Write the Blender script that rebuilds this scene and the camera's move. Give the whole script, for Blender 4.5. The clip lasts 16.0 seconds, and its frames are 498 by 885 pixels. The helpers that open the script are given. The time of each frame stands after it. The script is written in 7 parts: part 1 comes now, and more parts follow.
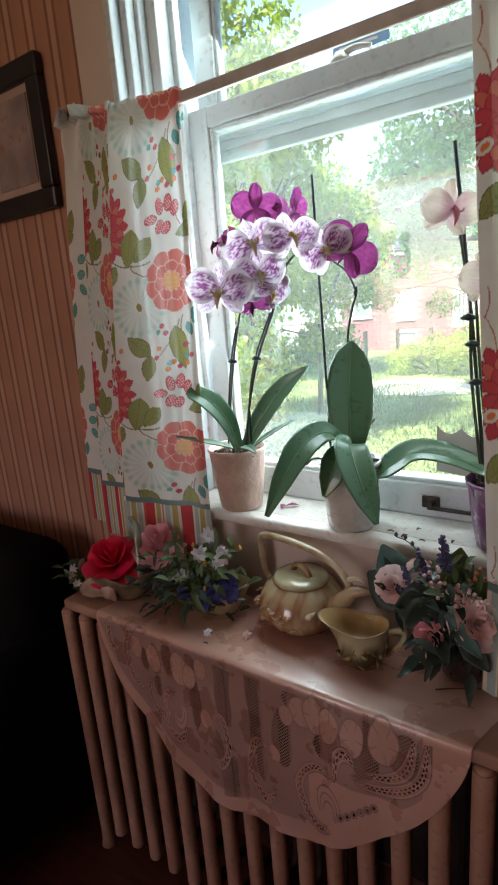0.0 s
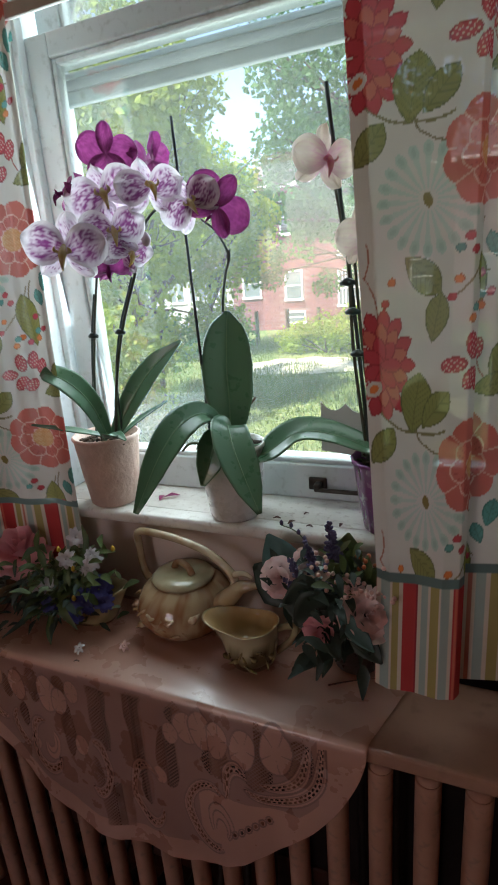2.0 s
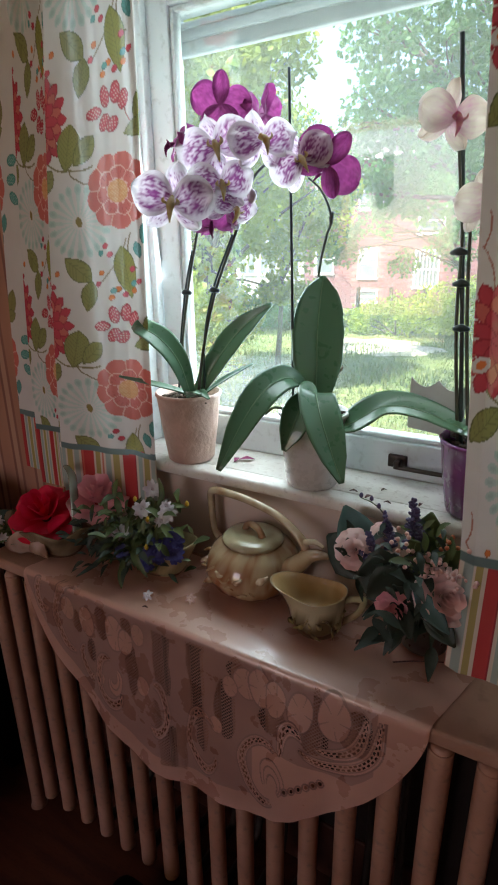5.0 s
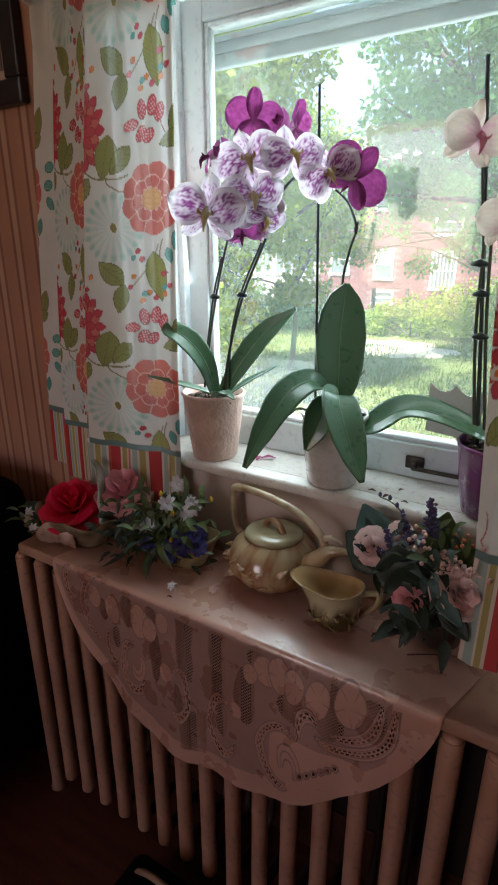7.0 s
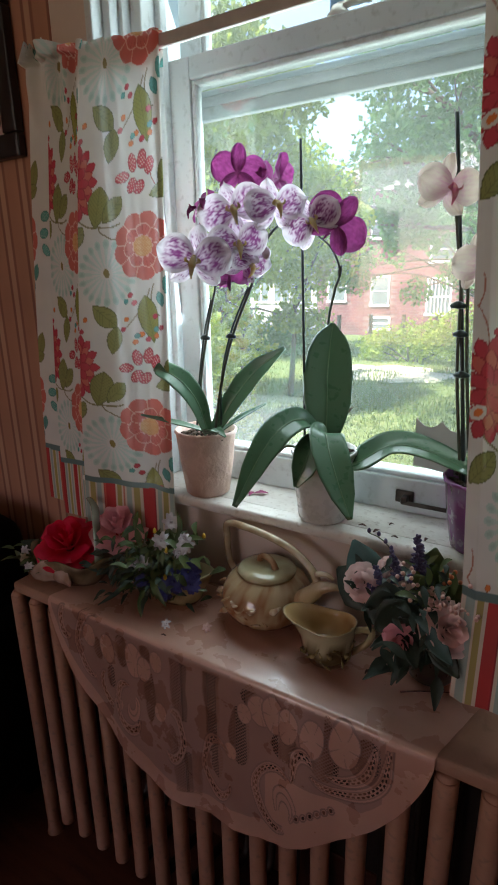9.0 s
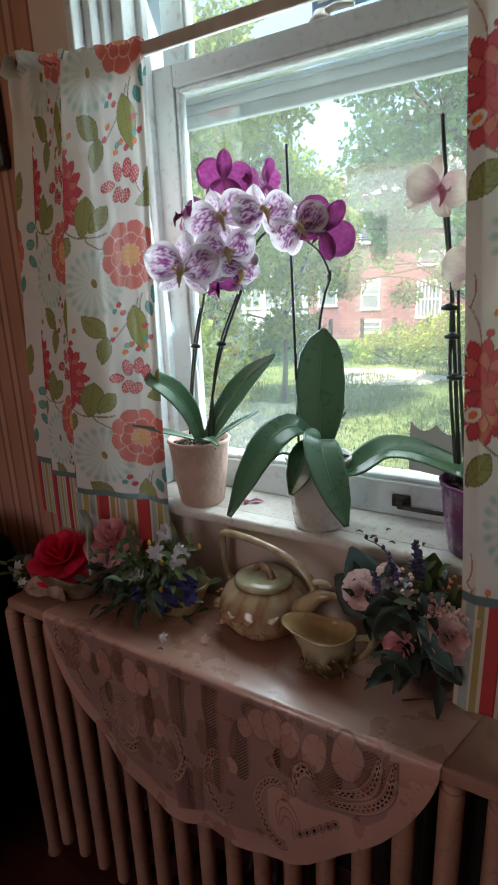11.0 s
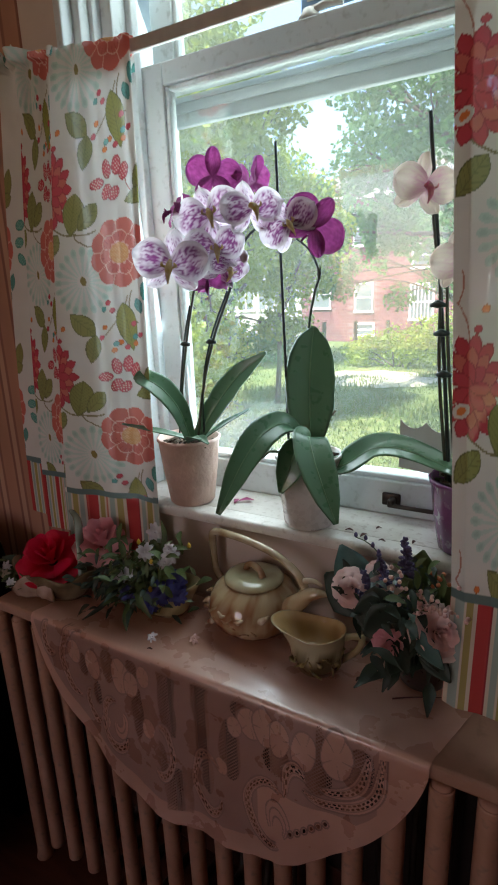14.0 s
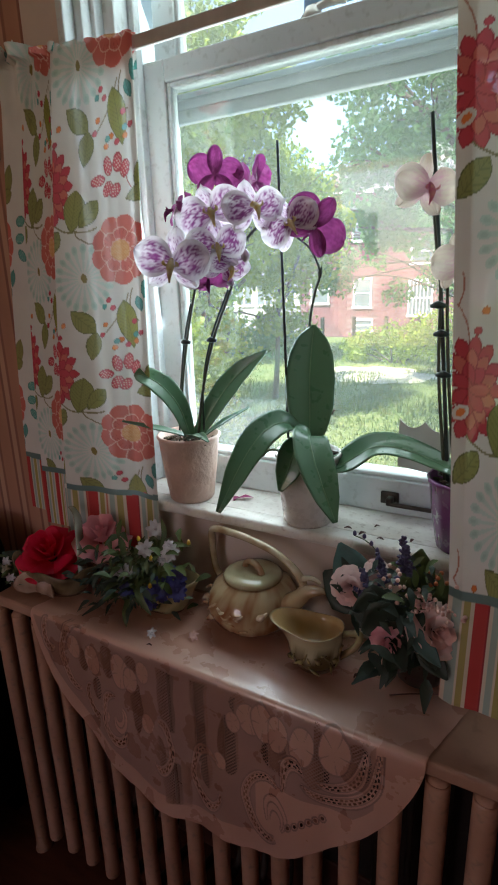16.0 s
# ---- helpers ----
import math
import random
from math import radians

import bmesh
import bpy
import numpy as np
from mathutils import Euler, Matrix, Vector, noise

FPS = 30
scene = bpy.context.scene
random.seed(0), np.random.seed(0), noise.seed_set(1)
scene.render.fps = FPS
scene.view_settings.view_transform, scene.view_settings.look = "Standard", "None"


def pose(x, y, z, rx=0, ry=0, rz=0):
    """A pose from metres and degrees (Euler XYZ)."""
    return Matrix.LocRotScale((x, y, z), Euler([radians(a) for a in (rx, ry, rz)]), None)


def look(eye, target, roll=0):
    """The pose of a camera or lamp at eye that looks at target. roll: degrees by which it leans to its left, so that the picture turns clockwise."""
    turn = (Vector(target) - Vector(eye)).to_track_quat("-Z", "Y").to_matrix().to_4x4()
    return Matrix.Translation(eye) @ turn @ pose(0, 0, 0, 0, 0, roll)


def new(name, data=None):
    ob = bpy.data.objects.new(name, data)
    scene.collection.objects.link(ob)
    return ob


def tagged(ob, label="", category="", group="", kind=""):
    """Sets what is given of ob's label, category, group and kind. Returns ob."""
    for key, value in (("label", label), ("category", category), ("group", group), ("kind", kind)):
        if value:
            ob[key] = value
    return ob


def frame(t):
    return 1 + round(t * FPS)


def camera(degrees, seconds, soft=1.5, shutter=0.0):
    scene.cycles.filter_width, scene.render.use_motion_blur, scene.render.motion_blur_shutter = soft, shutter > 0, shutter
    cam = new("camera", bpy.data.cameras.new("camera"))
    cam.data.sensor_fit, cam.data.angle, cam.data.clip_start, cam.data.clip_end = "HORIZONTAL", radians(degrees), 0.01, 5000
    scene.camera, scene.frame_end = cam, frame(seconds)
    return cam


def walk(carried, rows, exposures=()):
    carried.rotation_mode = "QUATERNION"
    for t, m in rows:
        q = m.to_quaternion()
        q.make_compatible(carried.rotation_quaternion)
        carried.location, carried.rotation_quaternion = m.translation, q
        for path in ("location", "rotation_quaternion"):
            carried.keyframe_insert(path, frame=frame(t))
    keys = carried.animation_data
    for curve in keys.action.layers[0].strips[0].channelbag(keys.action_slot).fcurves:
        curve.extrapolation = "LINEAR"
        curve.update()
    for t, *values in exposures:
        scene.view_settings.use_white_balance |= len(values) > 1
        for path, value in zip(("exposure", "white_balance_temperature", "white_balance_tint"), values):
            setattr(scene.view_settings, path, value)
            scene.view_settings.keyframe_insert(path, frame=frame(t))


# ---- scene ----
cam = camera(49.7, 16.0, soft=2.0)
PATH = [
    (0, (0.1, 0.101, 1.403), (-1.011, 1.693, 0.92), -4.6),
    (0.5, (0.107, 0.122, 1.388), (-0.934, 1.758, 0.899), -3.7),
    (1, (0.119, 0.166, 1.385), (-0.831, 1.869, 0.946), -4.0),
    (1.5, (0.092, 0.203, 1.383), (-0.752, 1.932, 0.836), -5.0),
    (2, (0.082, 0.216, 1.375), (-0.693, 1.967, 0.798), -4.3),
    (2.5, (0.061, 0.194, 1.376), (-0.75, 1.927, 0.792), -3.3),
    (3, (0.054, 0.18, 1.376), (-0.803, 1.89, 0.791), -2.3),
    (3.5, (0.046, 0.176, 1.374), (-0.839, 1.873, 0.794), -1.4),
    (4, (0.064, 0.185, 1.371), (-0.856, 1.855, 0.766), -1.2),
    (4.5, (0.039, 0.198, 1.359), (-0.896, 1.844, 0.712), -1.1),
    (7, (0.04, 0.15, 1.373), (-0.943, 1.762, 0.715), 0.0),
    (7.5, (0.04, 0.144, 1.379), (-0.939, 1.763, 0.733), 0.3),
    (8, (0.048, 0.147, 1.377), (-0.94, 1.765, 0.74), 0.2),
    (8.5, (0.052, 0.143, 1.392), (-0.937, 1.772, 0.785), -0.0),
    (9, (0.062, 0.152, 1.398), (-0.941, 1.788, 0.832), -1.0),
    (11.5, (0.058, 0.164, 1.398), (-0.93, 1.816, 0.854), -2.4),
    (12, (0.06, 0.164, 1.398), (-0.925, 1.817, 0.855), -2.4),
    (12.5, (0.059, 0.16, 1.393), (-0.92, 1.819, 0.856), -2.3),
    (13, (0.061, 0.156, 1.399), (-0.914, 1.818, 0.862), -2.2),
    (13.5, (0.062, 0.165, 1.394), (-0.912, 1.827, 0.858), -2.2),
    (14, (0.064, 0.169, 1.389), (-0.907, 1.833, 0.853), -2.2),
    (14.5, (0.063, 0.167, 1.391), (-0.906, 1.829, 0.843), -2.2),
    (15, (0.059, 0.167, 1.389), (-0.907, 1.83, 0.84), -1.9),
    (15.5, (0.056, 0.167, 1.389), (-0.908, 1.829, 0.834), -1.9),
    (16, (0.062, 0.164, 1.396), (-0.899, 1.828, 0.842), -1.8),
]
walk(cam, [(t, look(eye, target, roll)) for t, eye, target, roll in PATH], [(0, 2.60), (0.5, 2.08), (1, 1.86), (1.5, 1.80), (2.0, 2.0), (2.5, 2.12), (3, 2.14), (4.5, 2.42), (7, 2.33), (8, 2.37), (9, 2.10), (12, 2.11), (16, 2.11)])

# ---- light ----
world = bpy.data.worlds.new("world")
scene.world = world
world.use_nodes = True
wn = world.node_tree.nodes
sky = wn.new("ShaderNodeTexSky")
sky.sky_type = "NISHITA"
sky.sun_disc = False
SUN_EL, SUN_AZ = radians(56), radians(200)
sky.sun_elevation, sky.sun_rotation = SUN_EL, SUN_AZ
wn["Background"].inputs["Strength"].default_value = 0.115
world.node_tree.links.new(sky.outputs[0], wn["Background"].inputs[0])
sun_dir = Vector((math.sin(SUN_AZ) * math.cos(SUN_EL), math.cos(SUN_AZ) * math.cos(SUN_EL), math.sin(SUN_EL)))
sun = new("sun", bpy.data.lights.new("sun", "SUN"))
sun.data.energy, sun.data.angle, sun.data.color = 4.2, radians(0.5), (1.0, 0.95, 0.86)
sun.matrix_world = look(sun_dir * 40, (0, 0, 0))


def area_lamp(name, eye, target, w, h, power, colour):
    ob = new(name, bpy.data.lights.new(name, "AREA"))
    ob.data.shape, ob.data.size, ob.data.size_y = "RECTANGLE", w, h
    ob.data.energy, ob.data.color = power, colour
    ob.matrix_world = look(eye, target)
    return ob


# sky light in this window's opening, outside and inside the sashes
# the outer lamp also brings out the haze in the panes' film
area_lamp("window_daylight", (-0.40, 1.42, 1.58), (-0.40, 0.4, 0.95), 0.84, 1.25, 3.9, (0.82, 0.98, 0.96))
area_lamp("sash_daylight", (-0.55, 1.124, 1.40), (-0.55, 0.1, 1.28), 0.40, 0.78, 1.25, (0.78, 0.93, 1.0))
# added warm fill for the room; its source is unseen and invented
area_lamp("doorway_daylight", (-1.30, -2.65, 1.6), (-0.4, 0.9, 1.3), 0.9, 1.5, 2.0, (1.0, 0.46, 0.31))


# ---- materials ----
def material(name):
    m = bpy.data.materials.new(name)
    m.use_nodes = True
    return m, m.node_tree.nodes, m.node_tree.links, m.node_tree.nodes["Principled BSDF"]


def surface(name, c1, c2, rough=0.5, scale=8.0, grain=120.0, bump=0.15, metal=0.0, spec=0.5, c3=None, stretch=(1, 1, 1), sheen=0.0, coat=0.0, dist=0.002, sss=0.0, translucent=0.0):
    """Two-scale mottled surface: broad stains and fine grain."""
    m, n, l, p = material(name)
    tc = n.new("ShaderNodeTexCoord")
    mp = n.new("ShaderNodeMapping")
    mp.inputs["Scale"].default_value = stretch
    l.new(tc.outputs["Object"], mp.inputs[0])
    a, b = n.new("ShaderNodeTexNoise"), n.new("ShaderNodeTexNoise")
    for t, s in ((a, scale), (b, grain)):
        t.inputs["Scale"].default_value, t.inputs["Detail"].default_value = s, 5
        l.new(mp.outputs[0], t.inputs["Vector"])
    mix = n.new("ShaderNodeMix")
    mix.data_type = "RGBA"
    mix.inputs[6].default_value, mix.inputs[7].default_value = (*c1, 1), (*c2, 1)
    r = n.new("ShaderNodeMapRange")
    r.inputs[1].default_value, r.inputs[2].default_value = 0.35, 0.65
    l.new(a.outputs[0], r.inputs[0])
    l.new(r.outputs[0], mix.inputs[0])
    out = mix.outputs[2]
    if c3:
        mix2 = n.new("ShaderNodeMix")
        mix2.data_type = "RGBA"
        r2 = n.new("ShaderNodeMapRange")
        r2.inputs[1].default_value, r2.inputs[2].default_value = 0.56, 0.7
        l.new(b.outputs[0], r2.inputs[0])
        l.new(r2.outputs[0], mix2.inputs[0])
        l.new(out, mix2.inputs[6])
        mix2.inputs[7].default_value = (*c3, 1)
        out = mix2.outputs[2]
    l.new(out, p.inputs["Base Color"])
    rr = n.new("ShaderNodeMapRange")
    rr.inputs[3].default_value, rr.inputs[4].default_value = max(0.03, rough - 0.1), min(1, rough + 0.1)
    l.new(b.outputs[0], rr.inputs[0])
    l.new(rr.outputs[0], p.inputs["Roughness"])
    p.inputs["Metallic"].default_value, p.inputs["Specular IOR Level"].default_value = metal, spec
    p.inputs["Coat Weight"].default_value, p.inputs["Sheen Weight"].default_value = coat, sheen
    if sss:
        p.inputs["Subsurface Weight"].default_value = sss
        p.inputs["Subsurface Radius"].default_value = (0.004, 0.003, 0.002)
    bp = n.new("ShaderNodeBump")
    bp.inputs["Strength"].default_value, bp.inputs["Distance"].default_value = bump, dist
    l.new(b.outputs[0], bp.inputs["Height"])
    l.new(bp.outputs[0], p.inputs["Normal"])
    if translucent:
        tr, ms = n.new("ShaderNodeBsdfTranslucent"), n.new("ShaderNodeMixShader")
        l.new(out, tr.inputs[0])
        ms.inputs[0].default_value = translucent
        l.new(p.outputs[0], ms.inputs[1])
        l.new(tr.outputs[0], ms.inputs[2])
        l.new(ms.outputs[0], n["Material Output"].inputs[0])
    return m


def painted(name, attr, rough=0.6, translucent=0.0, weave=900.0, bump=0.2, coat=0.0, mottled=0.12, sheer=0.0):
    """Colour printed or glazed on a mesh, held in a colour attribute, with a fine weave or mottling over it."""
    m, n, l, p = material(name)
    at = n.new("ShaderNodeAttribute")
    at.attribute_name = attr
    tc = n.new("ShaderNodeTexCoord")
    t1, t2 = n.new("ShaderNodeTexNoise"), n.new("ShaderNodeTexNoise")
    t1.inputs["Scale"].default_value, t2.inputs["Scale"].default_value = 18, weave
    for t in (t1, t2):
        l.new(tc.outputs["Object"], t.inputs["Vector"])
    r = n.new("ShaderNodeMapRange")
    r.inputs[3].default_value, r.inputs[4].default_value = 1 - mottled, 1 + mottled * 0.6
    l.new(t1.outputs[0], r.inputs[0])
    mul = n.new("ShaderNodeMix")
    mul.data_type, mul.blend_type = "RGBA", "MULTIPLY"
    mul.inputs[0].default_value = 1
    l.new(at.outputs["Color"], mul.inputs[6])
    l.new(r.outputs[0], mul.inputs[7])
    l.new(mul.outputs[2], p.inputs["Base Color"])
    p.inputs["Roughness"].default_value, p.inputs["Coat Weight"].default_value = rough, coat
    bp = n.new("ShaderNodeBump")
    bp.inputs["Strength"].default_value, bp.inputs["Distance"].default_value = bump, 0.001
    l.new(t2.outputs[0], bp.inputs["Height"])
    l.new(bp.outputs[0], p.inputs["Normal"])
    if translucent:
        tr, ms = n.new("ShaderNodeBsdfTranslucent"), n.new("ShaderNodeMixShader")
        l.new(mul.outputs[2], tr.inputs[0])
        ms.inputs[0].default_value = translucent
        l.new(p.outputs[0], ms.inputs[1])
        l.new(tr.outputs[0], ms.inputs[2])
        l.new(ms.outputs[0], n["Material Output"].inputs[0])
        if sheer:
            # the open weave lets a little straight through
            tp, ms2 = n.new("ShaderNodeBsdfTransparent"), n.new("ShaderNodeMixShader")
            ms2.inputs[0].default_value = sheer
            l.new(ms.outputs[0], ms2.inputs[1])
            l.new(tp.outputs[0], ms2.inputs[2])
            l.new(ms2.outputs[0], n["Material Output"].inputs[0])
    return m


def striped_wallpaper():
    m, n, l, p = material("striped_wallpaper")
    tc, sp = n.new("ShaderNodeTexCoord"), n.new("ShaderNodeSeparateXYZ")
    l.new(tc.outputs["Object"], sp.inputs[0])
    add = n.new("ShaderNodeMath")
    l.new(sp.outputs[0], add.inputs[0])
    l.new(sp.outputs[1], add.inputs[1])
    mul, fr = n.new("ShaderNodeMath"), n.new("ShaderNodeMath")
    mul.operation, fr.operation = "MULTIPLY", "FRACT"
    mul.inputs[1].default_value = 13.0
    l.new(add.outputs[0], mul.inputs[0])
    l.new(mul.outputs[0], fr.inputs[0])
    ramp = n.new("ShaderNodeValToRGB")
    e = ramp.color_ramp.elements
    e[0].position, e[0].color = 0.0, (0.42, 0.20, 0.13, 1)
    e[1].position, e[1].color = 0.97, (0.42, 0.20, 0.13, 1)
    for pos, c in ((0.28, (0.45, 0.22, 0.14, 1)), (0.32, (0.24, 0.10, 0.07, 1)), (0.4, (0.24, 0.10, 0.07, 1)), (0.44, (0.50, 0.28, 0.19, 1)), (0.62, (0.50, 0.28, 0.19, 1)), (0.66, (0.26, 0.11, 0.075, 1)), (0.74, (0.27, 0.11, 0.075, 1)), (0.78, (0.42, 0.20, 0.13, 1))):
        k = e.new(pos)
        k.color = c
    l.new(fr.outputs[0], ramp.inputs[0])
    t = n.new("ShaderNodeTexNoise")
    t.inputs["Scale"].default_value, t.inputs["Detail"].default_value = 7, 6
    l.new(tc.outputs["Object"], t.inputs["Vector"])
    r = n.new("ShaderNodeMapRange")
    r.inputs[3].default_value, r.inputs[4].default_value = 0.75, 1.1
    l.new(t.outputs[0], r.inputs[0])
    mx = n.new("ShaderNodeMix")
    mx.data_type, mx.blend_type = "RGBA", "MULTIPLY"
    mx.inputs[0].default_value = 1
    l.new(ramp.outputs[0], mx.inputs[6])
    l.new(r.outputs[0], mx.inputs[7])
    l.new(mx.outputs[2], p.inputs["Base Color"])
    p.inputs["Roughness"].default_value = 0.7
    return m


def clear_glass():
    m, n, l, p = material("window_glass")
    g, t, ms = n.new("ShaderNodeBsdfGlossy"), n.new("ShaderNodeBsdfTransparent"), n.new("ShaderNodeMixShader")
    d, ms2 = n.new("ShaderNodeBsdfDiffuse"), n.new("ShaderNodeMixShader")
    g.inputs["Roughness"].default_value = 0.03
    fr = n.new("ShaderNodeFresnel")
    l.new(fr.outputs[0], ms.inputs[0])
    l.new(t.outputs[0], ms.inputs[1])
    l.new(g.outputs[0], ms.inputs[2])
    # a film of dust and painted glare haze, thicker in streaks and blotches
    tc, no, r = n.new("ShaderNodeTexCoord"), n.new("ShaderNodeTexNoise"), n.new("ShaderNodeMapRange")
    no.inputs["Scale"].default_value, no.inputs["Detail"].default_value = 3.0, 6
    l.new(tc.outputs["Object"], no.inputs["Vector"])
    r.inputs[1].default_value, r.inputs[2].default_value = 0.35, 0.75
    r.inputs[3].default_value, r.inputs[4].default_value = 0.03, 0.06
    l.new(no.outputs[0], r.inputs[0])
    l.new(r.outputs[0], ms2.inputs[0])
    tl = n.new("ShaderNodeBsdfTranslucent")
    tl.inputs[0].default_value = (0.85, 0.9, 0.88, 1)
    l.new(ms.outputs[0], ms2.inputs[1])
    l.new(tl.outputs[0], ms2.inputs[2])
    l.new(ms2.outputs[0], n["Material Output"].inputs[0])
    return m


WHITE = surface("window_white_paint", (0.60, 0.65, 0.67), (0.52, 0.57, 0.59), 0.42, 5, 60, 0.25, c3=(0.45, 0.49, 0.50))
CASING = surface("casing_white_paint", (0.64, 0.53, 0.47), (0.54, 0.43, 0.38), 0.45, 4, 50, 0.2)
SILLMAT = surface("sill_white_paint", (0.74, 0.72, 0.68), (0.62, 0.58, 0.54), 0.4, 14, 90, 0.4, c3=(0.54, 0.49, 0.45))
STORM = surface("storm_frame_aluminium", (0.13, 0.16, 0.18), (0.09, 0.115, 0.13), 0.5, 12, 140, 0.2, metal=0.1)
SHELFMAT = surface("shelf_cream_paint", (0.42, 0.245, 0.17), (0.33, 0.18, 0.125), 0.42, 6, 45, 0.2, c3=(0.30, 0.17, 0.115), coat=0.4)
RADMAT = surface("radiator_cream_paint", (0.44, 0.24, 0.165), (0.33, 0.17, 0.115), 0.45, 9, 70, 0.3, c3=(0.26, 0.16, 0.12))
# near-black for the radiator's rear parts: shade put into their colour
SHADE_IRON = surface("shade_dark_iron", (0.035, 0.024, 0.018), (0.02, 0.014, 0.011), 0.6, 9, 70, 0.3)
PAPER = striped_wallpaper()
CEIL = surface("ceiling_plaster", (0.7, 0.66, 0.6), (0.6, 0.56, 0.5), 0.8, 3, 80, 0.2)
FLOORMAT = surface("floor_dark_wood", (0.10, 0.035, 0.02), (0.055, 0.018, 0.012), 0.35, 5, 60, 0.2, stretch=(1, 9, 1), c3=(0.03, 0.012, 0.01))
BLACK = surface("black_felt", (0.005, 0.0045, 0.0045), (0.003, 0.003, 0.003), 0.9, 8, 200, 0.5, spec=0.1)
IRON = surface("dark_bronze", (0.05, 0.04, 0.035), (0.025, 0.02, 0.018), 0.35, 30, 200, 0.2, metal=0.7)
GLASS = clear_glass()
RODMAT = surface("rod_brushed_steel", (0.52, 0.50, 0.47), (0.42, 0.40, 0.38), 0.45, 20, 200, 0.1, metal=0.3)


# ---- mesh helpers ----
def mesh_ob(name, verts, faces, mat, parent=None, smooth=True, label=""):
    me = bpy.data.meshes.new(name)
    me.from_pydata([tuple(v) for v in verts], [], [tuple(f) for f in faces])
    me.update()
    for m in (mat if isinstance(mat, (list, tuple)) else [mat]):
        me.materials.append(m)
    if smooth:
        me.shade_smooth()
    ob = new(name, me)
    if parent:
        ob.parent = parent
        ob.matrix_parent_inverse = parent.matrix_basis.inverted() if parent.type == "EMPTY" else Matrix()
    if label:
        ob["label"] = label
    return ob


def thing(name, at, label, category, group="", kind=""):
    ob = new(name)
    ob.empty_display_size = 0.02
    ob.matrix_basis = pose(*at)
    return tagged(ob, label, category, group, kind)


def part(name, bm, mat, parent, label="", smooth=False):
    me = bpy.data.meshes.new(name)
    bm.normal_update()
    bm.to_mesh(me)
    bm.free()
    me.materials.append(mat)
    if smooth:
        me.shade_smooth()
    ob = new(name, me)
    if parent:
        ob.parent = parent
        ob.matrix_parent_inverse = parent.matrix_basis.inverted() if parent.type == "EMPTY" else Matrix()
    if label:
        ob["label"] = label
    return ob


def box(x0, x1, y0, y1, z0, z1, bev=0.0, seg=2):
    bm = bmesh.new()
    bmesh.ops.create_cube(bm, size=1, matrix=Matrix.Translation(((x0 + x1) / 2, (y0 + y1) / 2, (z0 + z1) / 2)) @ Matrix.Diagonal((x1 - x0, y1 - y0, z1 - z0, 1)))
    if bev:
        bmesh.ops.bevel(bm, geom=bm.edges[:], offset=bev, segments=seg, profile=0.5, affect="EDGES")
    return bm


def merged(*bms):
    out = bmesh.new()
    for b in bms:
        me = bpy.data.meshes.new("tmp")
        b.to_mesh(me)
        b.free()
        out.from_mesh(me)
        bpy.data.meshes.remove(me)
    return out


def smooth_path(pts, n):
    """Catmull-Rom through control points."""
    p = [Vector(q) for q in pts]
    p = [2 * p[0] - p[1]] + p + [2 * p[-1] - p[-2]]
    out = []
    m = len(p) - 3
    for k in range(n + 1):
        f = min(k / n * m, m - 1e-6)
        i, t = int(f), f - int(f)
        a, b, c, d = p[i:i + 4]
        out.append(0.5 * (2 * b + (c - a) * t + (2 * a - 5 * b + 4 * c - d) * t * t + (3 * b - a - 3 * c + d) * t ** 3))
    return out


def sweep(pts, radii, sides=8, steps=None, flat=1.0):
    """A tube along a smoothed path, with radii given at even steps along it."""
    path = smooth_path(pts, steps or 6 * (len(pts) - 1))
    n = len(path)
    v, f = [], []
    ref = Vector((0, 0, 1))
    tan0 = (path[1] - path[0]).normalized()
    if abs(tan0.dot(ref)) > 0.9:
        ref = Vector((1, 0, 0))
    side = tan0.cross(ref).normalized()
    for k, q in enumerate(path):
        tan = (path[min(k + 1, n - 1)] - path[max(k - 1, 0)]).normalized()
        side = (side - tan * side.dot(tan)).normalized()
        up = side.cross(tan)
        r = float(np.interp(k / (n - 1), np.linspace(0, 1, len(radii)), radii))
        for j in range(sides):
            a = 2 * math.pi * j / sides
            v.append(q + (side * math.cos(a) + up * math.sin(a) * flat) * r)
    for k in range(n - 1):
        for j in range(sides):
            f.append((k * sides + j, k * sides + (j + 1) % sides, (k + 1) * sides + (j + 1) % sides, (k + 1) * sides + j))
    f.append(tuple(range(sides))[::-1])
    f.append(tuple((n - 1) * sides + j for j in range(sides)))
    return v, f


def lathe(profile, at, sides=40, wob=None):
    v, f = [], []
    for i, (r, z) in enumerate(profile):
        for j in range(sides):
            a = 2 * math.pi * j / sides
            rr = r * (wob(a, z) if wob else 1)
            v.append((at[0] + rr * math.cos(a), at[1] + rr * math.sin(a), at[2] + z))
    for i in range(len(profile) - 1):
        for j in range(sides):
            f.append((i * sides + j, i * sides + (j + 1) % sides, (i + 1) * sides + (j + 1) % sides, (i + 1) * sides + j))
    f.append(tuple(range(sides))[::-1])
    f.append(tuple((len(profile) - 1) * sides + j for j in range(sides)))
    return v, f


def joined(*vf):
    V, F = [], []
    for v, f in vf:
        k = len(V)
        V += list(v)
        F += [tuple(i + k for i in q) for q in f]
    return V, F


